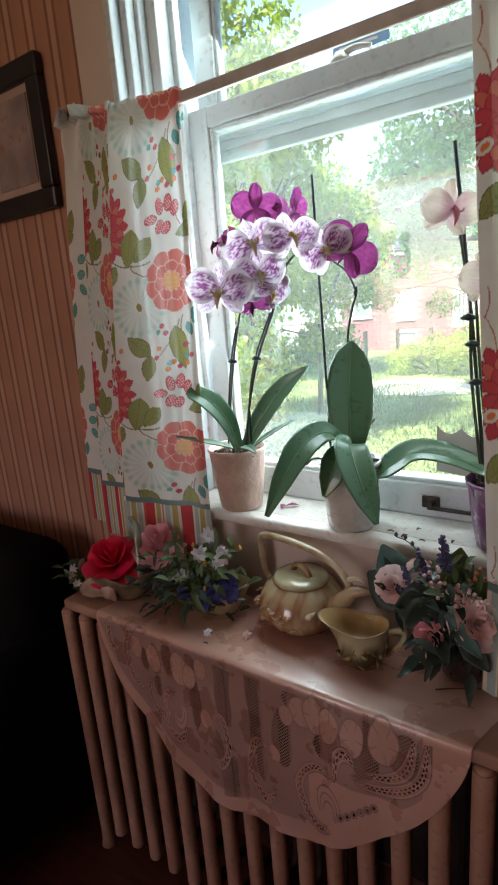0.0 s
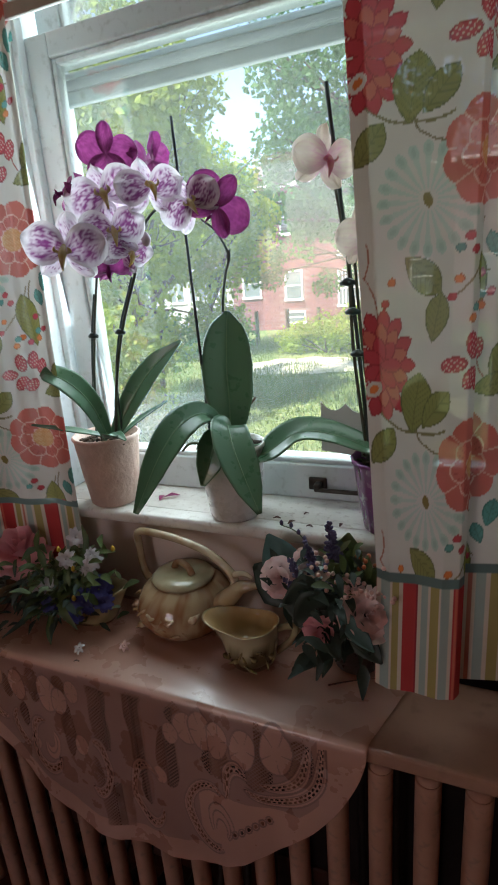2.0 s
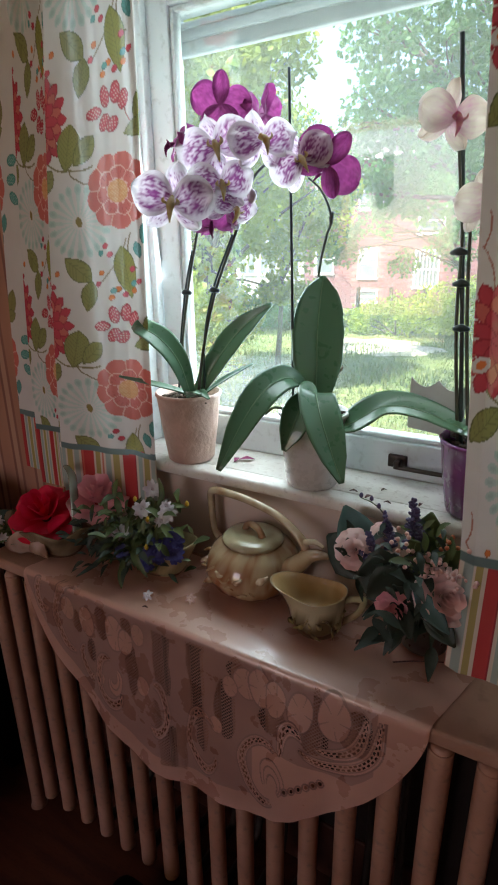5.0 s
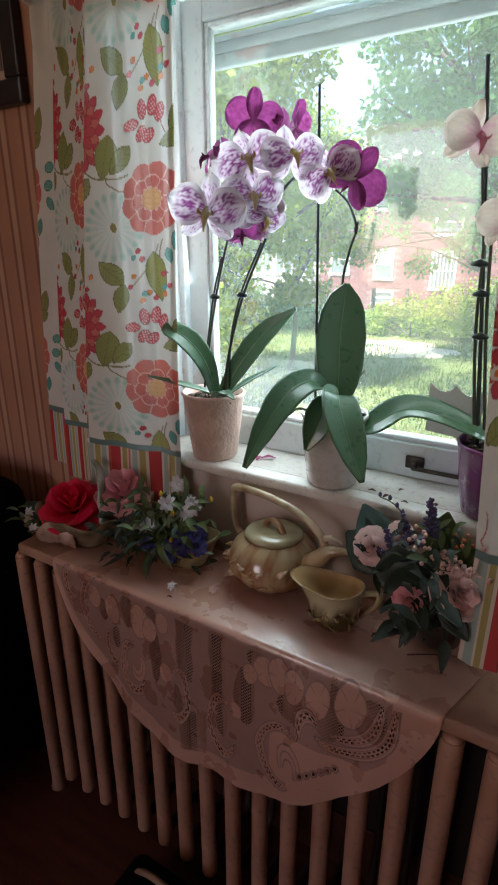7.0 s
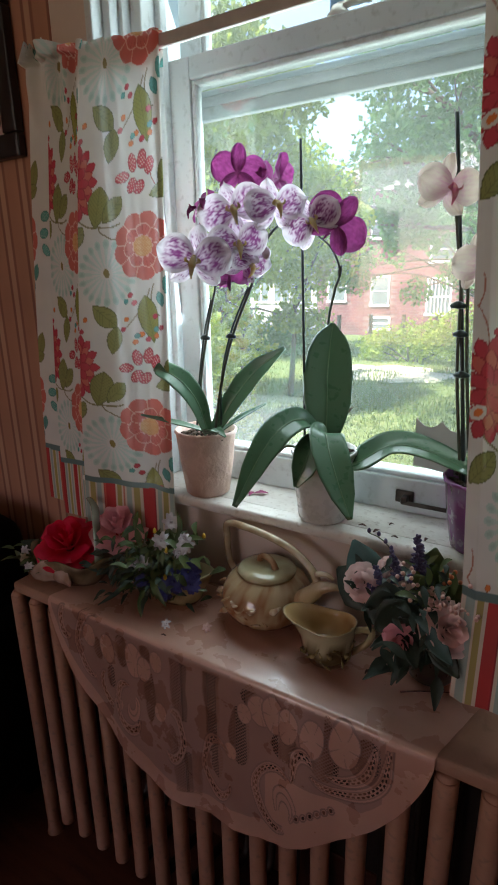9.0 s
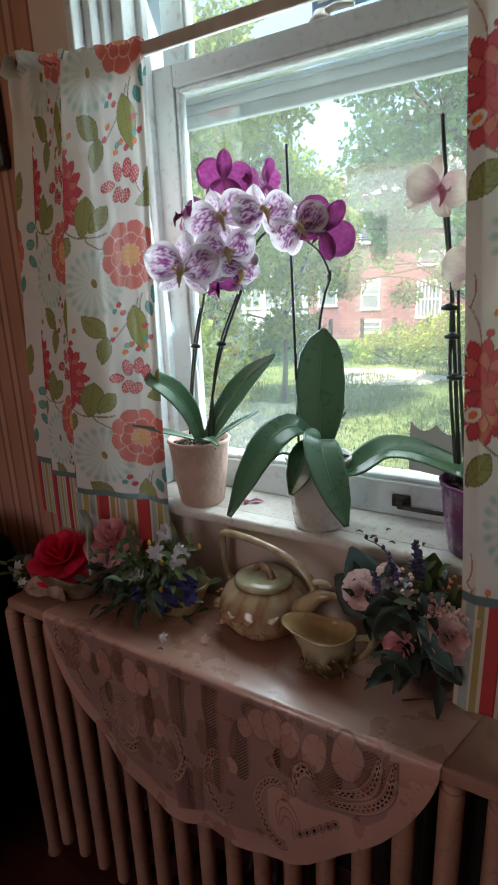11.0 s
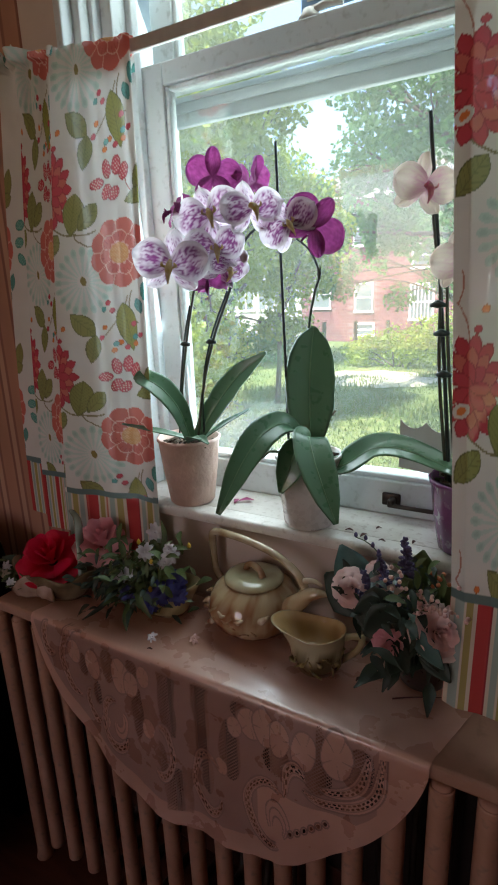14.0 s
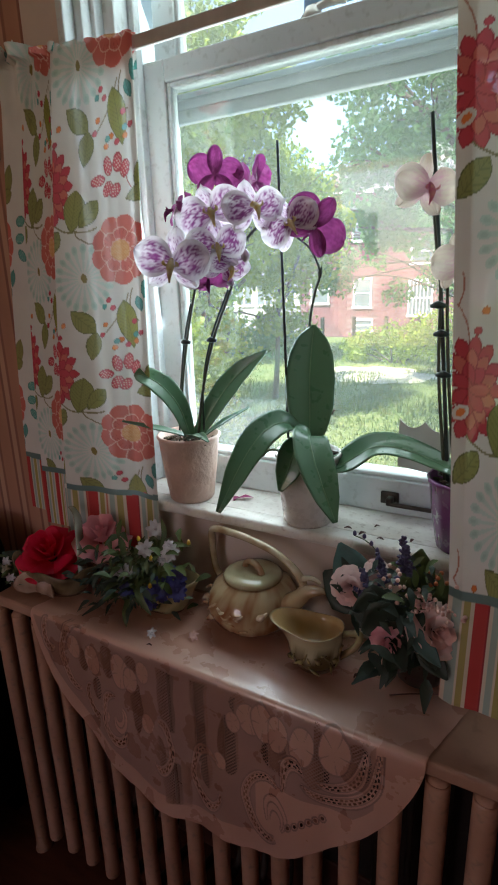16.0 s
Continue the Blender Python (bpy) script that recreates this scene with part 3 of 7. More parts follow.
def left_profile(S, H, Z):
    s = S * 0.58
    knots = [0, 0.06, 0.13, 0.20, 0.25, 0.262, 0.285, 0.36, 0.43, 0.442, 0.46, 0.58]
    xb = np.interp(s, knots, [-0.632, -0.694, -0.766, -0.838, -0.888, -0.893, -0.880, -0.935, -0.997, -1.002, -0.99, -1.085])
    yb = np.interp(s, knots, [0.976, 0.980, 0.972, 0.962, 0.958, 0.968, 0.994, 0.988, 0.984, 0.994, 1.010, 1.012])
    xt = np.interp(s, knots, [-0.618, -0.66, -0.706, -0.752, -0.79, -0.795, -0.787, -0.83, -0.880, -0.885, -0.878, -0.95])
    yt = np.interp(s, knots, [0.991, 0.990, 0.986, 0.980, 0.978, 0.982, 0.9905, 0.984, 0.980, 0.985, 0.991, 0.990])
    g = np.clip(H, 0, 1)
    w = g ** 1.6
    X = xb * (1 - w) + xt * w
    Y = yb * (1 - w) + yt * w + 0.004 * np.sin(s * 60 + Z * 4) * (1 - w) * np.exp(-((s - 0.1) / 0.2) ** 2)
    # gathers at the rod and the frilled heading over it
    near = np.clip((Z - 1.70) / 0.09, 0, 1)
    gather = 0.4 + 1.5 * np.clip((s - 0.22) / 0.2, 0, 1)
    Y -= near * 0.006 * (1 + np.sin(s * 95 + 0.8 * np.sin(s * 31))) * np.where(Z > 1.815, 1.6, 0.75) * gather
    X = X + np.where(Z > 1.815, (Z - 1.815) * 0.35 * np.sin(s * 70), 0) * gather
    return X, np.minimum(Y, 1.018)


def right_profile(S, H, Z):
    s = S * 0.44
    knots = [0, 0.02, 0.08, 0.14, 0.165, 0.18, 0.20, 0.30, 0.44]
    xb = np.interp(s, knots, [-0.032, -0.014, 0.018, 0.052, 0.072, 0.078, 0.066, 0.15, 0.30])
    yb = np.interp(s, knots, [0.866, 0.858, 0.862, 0.858, 0.864, 0.878, 0.905, 0.925, 0.95])
    xt = np.interp(s, knots, [-0.098, -0.078, -0.015, 0.046, 0.072, 0.080, 0.074, 0.14, 0.25])
    yt = np.interp(s, knots, [0.990, 0.988, 0.985, 0.984, 0.985, 0.988, 0.9905, 0.988, 0.988])
    w = np.clip((Z - 0.986) / (1.80 - 0.986), 0, 1)
    X = xb * (1 - w) + xt * w
    Y = yb * (1 - w) + yt * w
    below = np.clip((0.986 - Z) / 0.166, 0, 1)
    Y -= below * 0.018
    near = np.clip((Z - 1.70) / 0.09, 0, 1)
    Y -= near * 0.005 * (1 + np.sin(s * 95))
    return X, Y


curtain("curtain", (-0.76, 0.985, 0.84), left_profile, lambda S: np.interp(S * 0.58, [0, 0.25, 0.335, 0.43, 0.58], [0.047, -0.143, -0.33, -0.47, -0.62]), 1.845, 0.835, 0.985, 1.473, "white cafe curtain printed with coral flowers and green leaves", lambda S: np.interp(S * 0.58, [0, 0.22, 0.25, 0.285, 0.43, 0.46, 0.58], [0.0, -0.006, -0.006, 0.014, 0.014, 0.028, 0.030]))
curtain("curtain", (0.03, 0.86, 0.82), right_profile, lambda S: 0.9 * (S * 0.44 - 0.19), 1.845, 0.822, 0.992, 1.496, "white cotton cafe curtain printed with coral flowers, hanging over the shelf", shift=0.1235, wide=1.325)


# ---- things on the sill and the shelf: materials ----
WHITE_POT = surface("white_glazed_pot", (0.62, 0.60, 0.58), (0.54, 0.51, 0.49), 0.28, 8, 60, 0.15, coat=0.3)
PINK_POT = surface("blush_textured_pot", (0.60, 0.42, 0.35), (0.50, 0.34, 0.28), 0.5, 30, 90, 0.8, dist=0.004)
PURPLE_POT = surface("purple_glazed_pot", (0.21, 0.06, 0.20), (0.15, 0.04, 0.15), 0.25, 9, 60, 0.1, coat=0.4)
LEAFMAT = surface("orchid_leaf", (0.092, 0.205, 0.115), (0.084, 0.19, 0.105), 0.30, 9, 60, 0.03, translucent=0.12, coat=0.25)
STEMMAT = surface("orchid_stem", (0.035, 0.06, 0.03), (0.05, 0.045, 0.03), 0.5, 40, 200, 0.2)
STAKEMAT = surface("green_stake", (0.012, 0.03, 0.028), (0.01, 0.022, 0.02), 0.45, 40, 200, 0.1)
BARK = surface("orchid_bark", (0.06, 0.04, 0.025), (0.10, 0.075, 0.05), 0.9, 60, 220, 0.9, c3=(0.02, 0.015, 0.01), dist=0.006)
ROOTMAT = surface("aerial_root", (0.13, 0.16, 0.08), (0.09, 0.11, 0.06), 0.6, 50, 220, 0.2)
PETALS = painted("orchid_petal", "tint", 0.5, 0.38, 500, 0.1, mottled=0.06)
GLAZE = painted("pottery_glaze", "tint", 0.16, 0.0, 120, 0.08, coat=0.5, mottled=0.25)
PLAQUE = surface("grey_card", (0.46, 0.45, 0.43), (0.40, 0.39, 0.37), 0.7, 9, 90, 0.2, translucent=0.4)
REDROSE = surface("red_silk", (0.80, 0.012, 0.075), (0.66, 0.008, 0.05), 0.55, 20, 300, 0.2, translucent=0.25)
PINKROSE = surface("pink_silk", (0.85, 0.46, 0.50), (0.78, 0.36, 0.42), 0.55, 20, 300, 0.2, translucent=0.25)
BLUSHROSE = surface("blush_silk", (0.86, 0.70, 0.68), (0.82, 0.54, 0.52), 0.55, 25, 300, 0.2, translucent=0.25)
LEAFDARK = surface("dark_silk_leaf", (0.018, 0.040, 0.028), (0.012, 0.026, 0.018), 0.5, 30, 250, 0.2)
LEAFMID = surface("green_silk_leaf", (0.085, 0.12, 0.035), (0.04, 0.07, 0.025), 0.5, 30, 250, 0.2, translucent=0.15)
EUCA = surface("eucalyptus_leaf", (0.055, 0.13, 0.12), (0.04, 0.095, 0.09), 0.55, 30, 250, 0.2)
BLUEFL = surface("cornflower_blue", (0.02, 0.025, 0.16), (0.015, 0.015, 0.10), 0.6, 40, 300, 0.3)
LAV = surface("lavender_bloom", (0.10, 0.09, 0.20), (0.06, 0.055, 0.13), 0.7, 40, 300, 0.3)
WHITEFL = surface("white_blossom", (0.62, 0.60, 0.62), (0.50, 0.47, 0.52), 0.6, 40, 300, 0.2, translucent=0.3)
BERRY = surface("peach_berry", (0.74, 0.54, 0.50), (0.64, 0.40, 0.36), 0.4, 60, 300, 0.1)
ORFL = surface("orange_bud", (0.45, 0.14, 0.05), (0.35, 0.09, 0.03), 0.5, 60, 300, 0.1)
YEL = surface("yellow_bud", (0.6, 0.42, 0.04), (0.5, 0.3, 0.02), 0.5, 60, 300, 0.1)
DARKBOWL = surface("dark_bowl", (0.03, 0.022, 0.018), (0.018, 0.013, 0.011), 0.3, 10, 90, 0.1)
CRYSTAL = surface("crystal_bead", (0.62, 0.62, 0.66), (0.45, 0.45, 0.5), 0.08, 90, 200, 0.2, spec=0.9, coat=1.0)
SHELLPINK = surface("pink_shell", (0.62, 0.42, 0.38), (0.5, 0.3, 0.27), 0.4, 60, 200, 0.3)
DRIED = surface("dried_petal", (0.10, 0.035, 0.03), (0.05, 0.02, 0.015), 0.7, 60, 200, 0.3)
FALLEN = surface("fallen_magenta_petal", (0.28, 0.02, 0.12), (0.2, 0.01, 0.08), 0.5, 60, 200, 0.3)
FRAMEB = surface("black_picture_frame", (0.018, 0.02, 0.024), (0.012, 0.013, 0.016), 0.35, 20, 150, 0.1)


def blade(pts, widths, up, cup=0.18, n=22, m=6, tip=None):
    """A leaf surface along a smooth path: widths are half widths at even steps; up tells which way its face looks; cup folds it along the midrib."""
    path = smooth_path(pts, n)
    up = Vector(up)
    V, F = [], []
    for k, q in enumerate(path):
        tan = (path[min(k + 1, n)] - path[max(k - 1, 0)]).normalized()
        side = tan.cross(up).normalized()
        nor = side.cross(tan)
        w = float(np.interp(k / n, np.linspace(0, 1, len(widths)), widths))
        for j in range(-m, m + 1):
            b = j / m
            V.append(q + side * (w * b) + nor * (cup * w * (abs(b) ** 1.3)))
    c = 2 * m + 1
    for k in range(n):
        for j in range(2 * m):
            F.append((k * c + j, k * c + j + 1, (k + 1) * c + j + 1, (k + 1) * c + j))
    return V, F


def solid(ob, t):
    md = ob.modifiers.new("thickness", "SOLIDIFY")
    md.thickness, md.offset = t, 0
    return ob


def tinted(ob, colours, name="tint"):
    ca = ob.data.color_attributes.new(name, "FLOAT_COLOR", "POINT")
    c = np.ones((len(ob.data.vertices), 4), np.float32)
    c[:, :3] = colours
    ca.data.foreach_set("color", c.ravel())
    return ob


def lerp(a, b, t):
    t = np.clip(np.asarray(t), 0, 1)[..., None]
    return np.asarray(a) * (1 - t) + np.asarray(b) * t


def bloom(parent, c, face, roll, size, kind, seed=0):
    """A moth-orchid flower: three sepals, two broad petals and a lip with a column."""
    rng = np.random.default_rng(seed)
    nrm = Vector(face).normalized()
    right = nrm.cross(Vector((0, 0, 1)))
    right = (-right).normalized()
    up = nrm.cross(right).normalized()
    a = radians(roll)
    right, up = right * math.cos(a) + up * math.sin(a), up * math.cos(a) - right * math.sin(a)
    c = Vector(c)
    V, F, C = [], [], []
    n, m = 22, 11
    petals = [(90, 0.50, 0.30, -0.012), (222, 0.46, 0.27, -0.012), (318, 0.46, 0.27, -0.012), (12, 0.55, 0.56, 0.0), (168, 0.55, 0.56, 0.0)]
    for deg, ln, wd, back in petals:
        ang = radians(deg + rng.uniform(-7, 7))
        d, s = right * math.cos(ang) + up * math.sin(ang), up * math.cos(ang) - right * math.sin(ang)
        base = len(V)
        cv = rng.uniform(-0.10, 0.16)
        f1, f2 = rng.uniform(0, 6, 2)
        for i in range(n + 1):
            t = math.sin(math.pi / 2 * i / n)
            w = wd * 0.5 * (math.sqrt(max(0, 1 - ((t - 0.58) / 0.42) ** 2)) if t > 0.58 else 0.22 + 0.78 * math.sin(math.pi / 2 * t / 0.58) ** 0.9)
            for j in range(-m, m + 1):
                b = j / m
                lift = cv * t * t * 0.5 + 0.05 * math.sin(f1 + 5 * b) * t - 0.10 * b * b * t + 0.02 * math.sin(f2 + 9 * t)
                p = c + nrm * (back + size * lift) + d * (size * ln * (t - 0.20 * b * b * t * (1 - t))) + s * (size * w * b)
                V.append(p)
                nz = noise.noise(Vector((t * 9 + seed, b * 6 + deg, seed * 3.1))) + 0.9 * noise.noise(Vector((t * 24 + seed * 2, b * 17 + deg, 1.7)))
                if kind == "spotted":
                    edge = 1 - max(t, abs(b)) ** 3
                    rim = np.clip((0.74 - max(abs(b) ** 1.8, t ** 2.2)) * 3.5, 0, 1)
                    fine = noise.noise(Vector((t * 46 + seed, b * 34 + deg, 5.3)))
                    k = np.clip((nz * 0.55 + fine * 0.9 + (0.20 if wd > 0.5 else -0.12) - 0.50 * abs(t - 0.45) + 0.15 * edge) * 2.2, 0, 1) * rim
                    C.append(lerp(lerp((0.70, 0.66, 0.70), (0.60, 0.50, 0.60), rim * 0.8), (0.20, 0.035, 0.17), k).tolist())
                elif kind == "magenta":
                    C.append(lerp((0.25, 0.045, 0.17), (0.165, 0.025, 0.115), np.clip(nz + 0.5, 0, 1)).tolist())
                else:
                    k = np.clip(0.6 - t + 0.3 * nz, 0, 1)
                    vein = 0.30 * max(0.0, math.sin(b * 24 + 0.8 * nz)) * (1 - t * 0.5)
                    C.append(lerp((0.58, 0.50, 0.43), (0.52, 0.24, 0.38), min(1.0, k * 1.1 + 0.8 * vein)).tolist())
        cc = 2 * m + 1
        for i in range(n):
            for j in range(2 * m):
                F.append((base + i * cc + j, base + i * cc + j + 1, base + (i + 1) * cc + j + 1, base + (i + 1) * cc + j))
    fl = tinted(mesh_ob("flower", V, F, PETALS, parent, label={"spotted": "white orchid bloom freckled with purple", "magenta": "deep magenta orchid bloom", "cream": "cream orchid bloom with a pink heart"}[kind]), C)
    lc = c + nrm * (size * 0.03)
    v1 = sweep([lc + up * size * 0.07, lc + nrm * size * 0.09, lc + nrm * size * 0.14 - up * size * 0.10, lc + nrm * size * 0.10 - up * size * 0.24], [size * 0.025, size * 0.043, size * 0.054, size * 0.032, size * 0.008], 9, 12)
    v2 = sweep([lc + nrm * size * 0.05 - up * size * 0.03, lc + right * size * 0.09 + nrm * size * 0.12, lc + right * size * 0.08 + nrm * size * 0.17 + up * size * 0.05], [size * 0.022, size * 0.036, size * 0.007], 8, 8, 0.5)
    v3 = sweep([lc + nrm * size * 0.05 - up * size * 0.03, lc - right * size * 0.09 + nrm * size * 0.12, lc - right * size * 0.08 + nrm * size * 0.17 + up * size * 0.05], [size * 0.022, size * 0.036, size * 0.007], 8, 8, 0.5)
    VV, FF = joined(v1, v2, v3)
    hue = {"spotted": ((0.62, 0.54, 0.40), (0.50, 0.36, 0.06)), "magenta": ((0.20, 0.01, 0.12), (0.12, 0.005, 0.07)), "cream": ((0.55, 0.10, 0.28), (0.60, 0.30, 0.28))}[kind]
    cols = [lerp(hue[0], hue[1], 0.5 + 0.8 * noise.noise(Vector(p) * 160)).tolist() for p in VV]
    tinted(mesh_ob("lip", VV, FF, PETALS, fl), cols)
    return fl


def pot(parent, at, r0, r1, h, mat, ribs=0.0):
    """A tapered flowerpot with a lip, a hollow inside and bark in it."""
    prof = [(r0 * 0.3, 0), (r0 - 0.004, 0), (r0, 0.004), (r0 + (r1 - r0) * 0.5, h * 0.5), (r1 - 0.003, h * 0.93), (r1, h * 0.95), (r1, h - 0.002), (r1 - 0.002, h), (r1 - 0.005, h - 0.002), (r1 - 0.007, h * 0.8)]
    wob = (lambda a, z: 1 + ribs * math.sin(a * 16) * math.sin(z * 220)) if ribs else None
    p = mesh_ob("pot", *lathe(prof, at, 64, wob), mat, parent)
    rng = random.Random(int(at[0] * 1000))
    chips = []
    for _ in range(46):
        a, q = rng.uniform(0, 6.28), (r1 - 0.012) * math.sqrt(rng.random())
        cx, cy, cz = at[0] + q * math.cos(a), at[1] + q * math.sin(a), at[2] + h * 0.86 + rng.uniform(0, 0.012)
        d = Vector((rng.uniform(-1, 1), rng.uniform(-1, 1), rng.uniform(-0.4, 0.4))).normalized() * rng.uniform(0.007, 0.013)
        q0 = Vector((cx, cy, cz))
        chips.append(sweep([q0 - d, q0, q0 + d], [0.003, 0.006, 0.003], 5, 4, 0.6))
    tagged(mesh_ob("bark_chips", *joined(*chips), BARK, p, False, label="coarse brown orchid bark"), kind="stuff")
    return p


RIBMAT = surface("leaf_midrib", (0.15, 0.28, 0.15), (0.12, 0.235, 0.125), 0.4, 20, 120, 0.1)


def orchid_leaf(parent, pts, w, up, cup, n=22, thick=0.002):
    """A strap leaf with a paler midrib lying in its fold."""
    lf = solid(mesh_ob("leaf", *blade(pts, w, up, cup, n), LEAFMAT, parent), thick)
    if max(w) > 0.018:
        lift = Vector(up).normalized() * (thick * 0.5)
        mesh_ob("midrib", *sweep([Vector(q) + lift for q in pts], [0.0014, 0.0013, 0.0011, 0.0004], 6, n), RIBMAT, lf, label="pale green midrib")
    return lf


# --- spotted orchid in the blush pot
o1 = thing("potted_orchid", (-0.59, 1.042, 0.966), "moth orchid with purple-freckled white blooms in a blush pot", "orchid", "orchids on the sill")
pot(o1, (-0.59, 1.042, 0.966), 0.047, 0.066, 0.142, PINK_POT, 0.012)
mesh_ob("stem", *sweep([(-0.60, 1.04, 1.09), (-0.592, 1.032, 1.19), (-0.564, 1.02, 1.297), (-0.52, 0.99, 1.384), (-0.471, 0.96, 1.478), (-0.44, 0.955, 1.51)], [0.0028, 0.0026, 0.0022, 0.0018], 8, 40), STEMMAT, o1)
mesh_ob("stem", *sweep([(-0.567, 1.04, 1.09), (-0.54, 1.03, 1.20), (-0.503, 1.02, 1.302), (-0.442, 0.99, 1.393), (-0.402, 0.985, 1.475), (-0.356, 1.02, 1.507), (-0.325, 1.03, 1.49)], [0.003, 0.0028, 0.0024, 0.0018], 8, 48), STEMMAT, o1)
mesh_ob("stake", *sweep([(-0.552, 1.045, 1.06), (-0.548, 1.043, 1.20), (-0.512, 1.025, 1.302), (-0.452, 0.998, 1.393)], [0.0022, 0.0022], 8, 20), STAKEMAT, o1)
mesh_ob("stake", *sweep([(-0.62, 1.045, 1.06), (-0.598, 1.036, 1.20), (-0.572, 1.025, 1.302), (-0.535, 1.0, 1.37)], [0.0022, 0.0022], 8, 20), STAKEMAT, o1)
for q in ((-0.566, 1.021, 1.297), (-0.506, 1.021, 1.302)):
    mesh_ob("clip", *joined(sweep([(q[0] - 0.010, q[1], q[2]), (q[0], q[1] - 0.004, q[2] + 0.002), (q[0] + 0.010, q[1], q[2])], [0.003, 0.006, 0.003], 8, 8)), STAKEMAT, o1)
for pts, w, up in (
    ([(-0.575, 1.03, 1.10), (-0.577, 1.0, 1.171), (-0.605, 0.985, 1.215), (-0.645, 0.975, 1.237), (-0.662, 0.972, 1.236)], [0.010, 0.020, 0.025, 0.020, 0.003], (0.35, -0.6, 0.9)),
    ([(-0.57, 1.04, 1.10), (-0.53, 1.06, 1.172), (-0.492, 1.085, 1.228), (-0.435, 1.105, 1.276)], [0.010, 0.021, 0.024, 0.020, 0.003], (0.3, -0.9, 0.5)),
    ([(-0.575, 1.03, 1.10), (-0.55, 1.0, 1.118), (-0.52, 0.985, 1.12)], [0.008, 0.012, 0.003], (0, 0, 1)),
    ([(-0.56, 1.045, 1.10), (-0.51, 1.05, 1.136), (-0.458, 1.07, 1.168)], [0.006, 0.009, 0.002], (0, -0.5, 1)),
    ([(-0.575, 1.03, 1.105), (-0.62, 0.99, 1.126), (-0.694, 0.96, 1.142)], [0.006, 0.008, 0.002], (0, -0.5, 1)),
    ([(-0.57, 1.02, 1.105), (-0.53, 1.0, 1.118), (-0.505, 0.99, 1.112)], [0.007, 0.010, 0.002], (0, -0.4, 1)),
):
    orchid_leaf(o1, pts, w, up, 0.22)
for c, f, r, s, k in (
    ((-0.480, 0.878, 1.434), (0.45, -0.85, -0.05), -8, 0.112, "spotted"),
    ((-0.440, 0.935, 1.510), (0.50, -0.80, 0.15), 14, 0.106, "spotted"),
    ((-0.378, 0.965, 1.516), (0.70, -0.65, 0.15), 6, 0.096, "spotted"),
    ((-0.332, 1.000, 1.492), (0.40, -0.90, 0.05), 30, 0.092, "spotted"),
    ((-0.428, 0.930, 1.458), (0.65, -0.75, 0.0), 3, 0.094, "spotted"),
    ((-0.424, 0.958, 1.428), (0.85, -0.40, -0.3), -20, 0.082, "spotted"),
    ((-0.460, 0.985, 1.575), (-0.45, 0.85, 0.15), 4, 0.086, "magenta"),
    ((-0.428, 1.045, 1.570), (-0.95, 0.20, 0.10), 0, 0.082, "magenta"),
    ((-0.512, 0.935, 1.517), (-0.75, -0.60, 0.30), 10, 0.075, "magenta"),
    ((-0.308, 1.035, 1.486), (-0.50, 0.85, 0.0), 42, 0.104, "magenta"),
    ((-0.466, 0.960, 1.408), (0.30, -0.80, -0.5), 0, 0.078, "magenta"),
):
    bloom(o1, c, f, r, s, k, int(abs(c[0] * 997 + c[2] * 131)))
mesh_ob("bud", *lathe([(0.001, 0), (0.006, 0.004), (0.008, 0.011), (0.005, 0.018), (0.001, 0.022)], (-0.405, 0.98, 1.436), 12), surface("orchid_bud", (0.5, 0.4, 0.42), (0.4, 0.3, 0.34), 0.5), o1)

# --- orchid out of bloom in the white pot
o2 = thing("potted_orchid", (-0.318, 1.038, 0.966), "broad-leaved moth orchid with a bare spike in a white pot", "orchid", "orchids on the sill")
pot(o2, (-0.318, 1.038, 0.966), 0.046, 0.062, 0.138, WHITE_POT)
mesh_ob("stake", *sweep([(-0.362, 1.05, 1.06), (-0.368, 1.05, 1.3), (-0.378, 1.05, 1.627)], [0.0026, 0.0026, 0.0024], 8, 12), STAKEMAT, o2)
mesh_ob("stem", *sweep([(-0.31, 1.05, 1.10), (-0.345, 1.112, 1.23), (-0.351, 1.122, 1.325), (-0.333, 1.105, 1.384), (-0.326, 1.11, 1.418), (-0.331, 1.08, 1.455), (-0.345, 1.055, 1.475)], [0.003, 0.0028, 0.0024, 0.0016], 8, 44), STEMMAT, o2)
mesh_ob("node", *sweep([(-0.326, 1.11, 1.408), (-0.326, 1.11, 1.418), (-0.322, 1.108, 1.428)], [0.0025, 0.0045, 0.001], 8, 6), STEMMAT, o2)
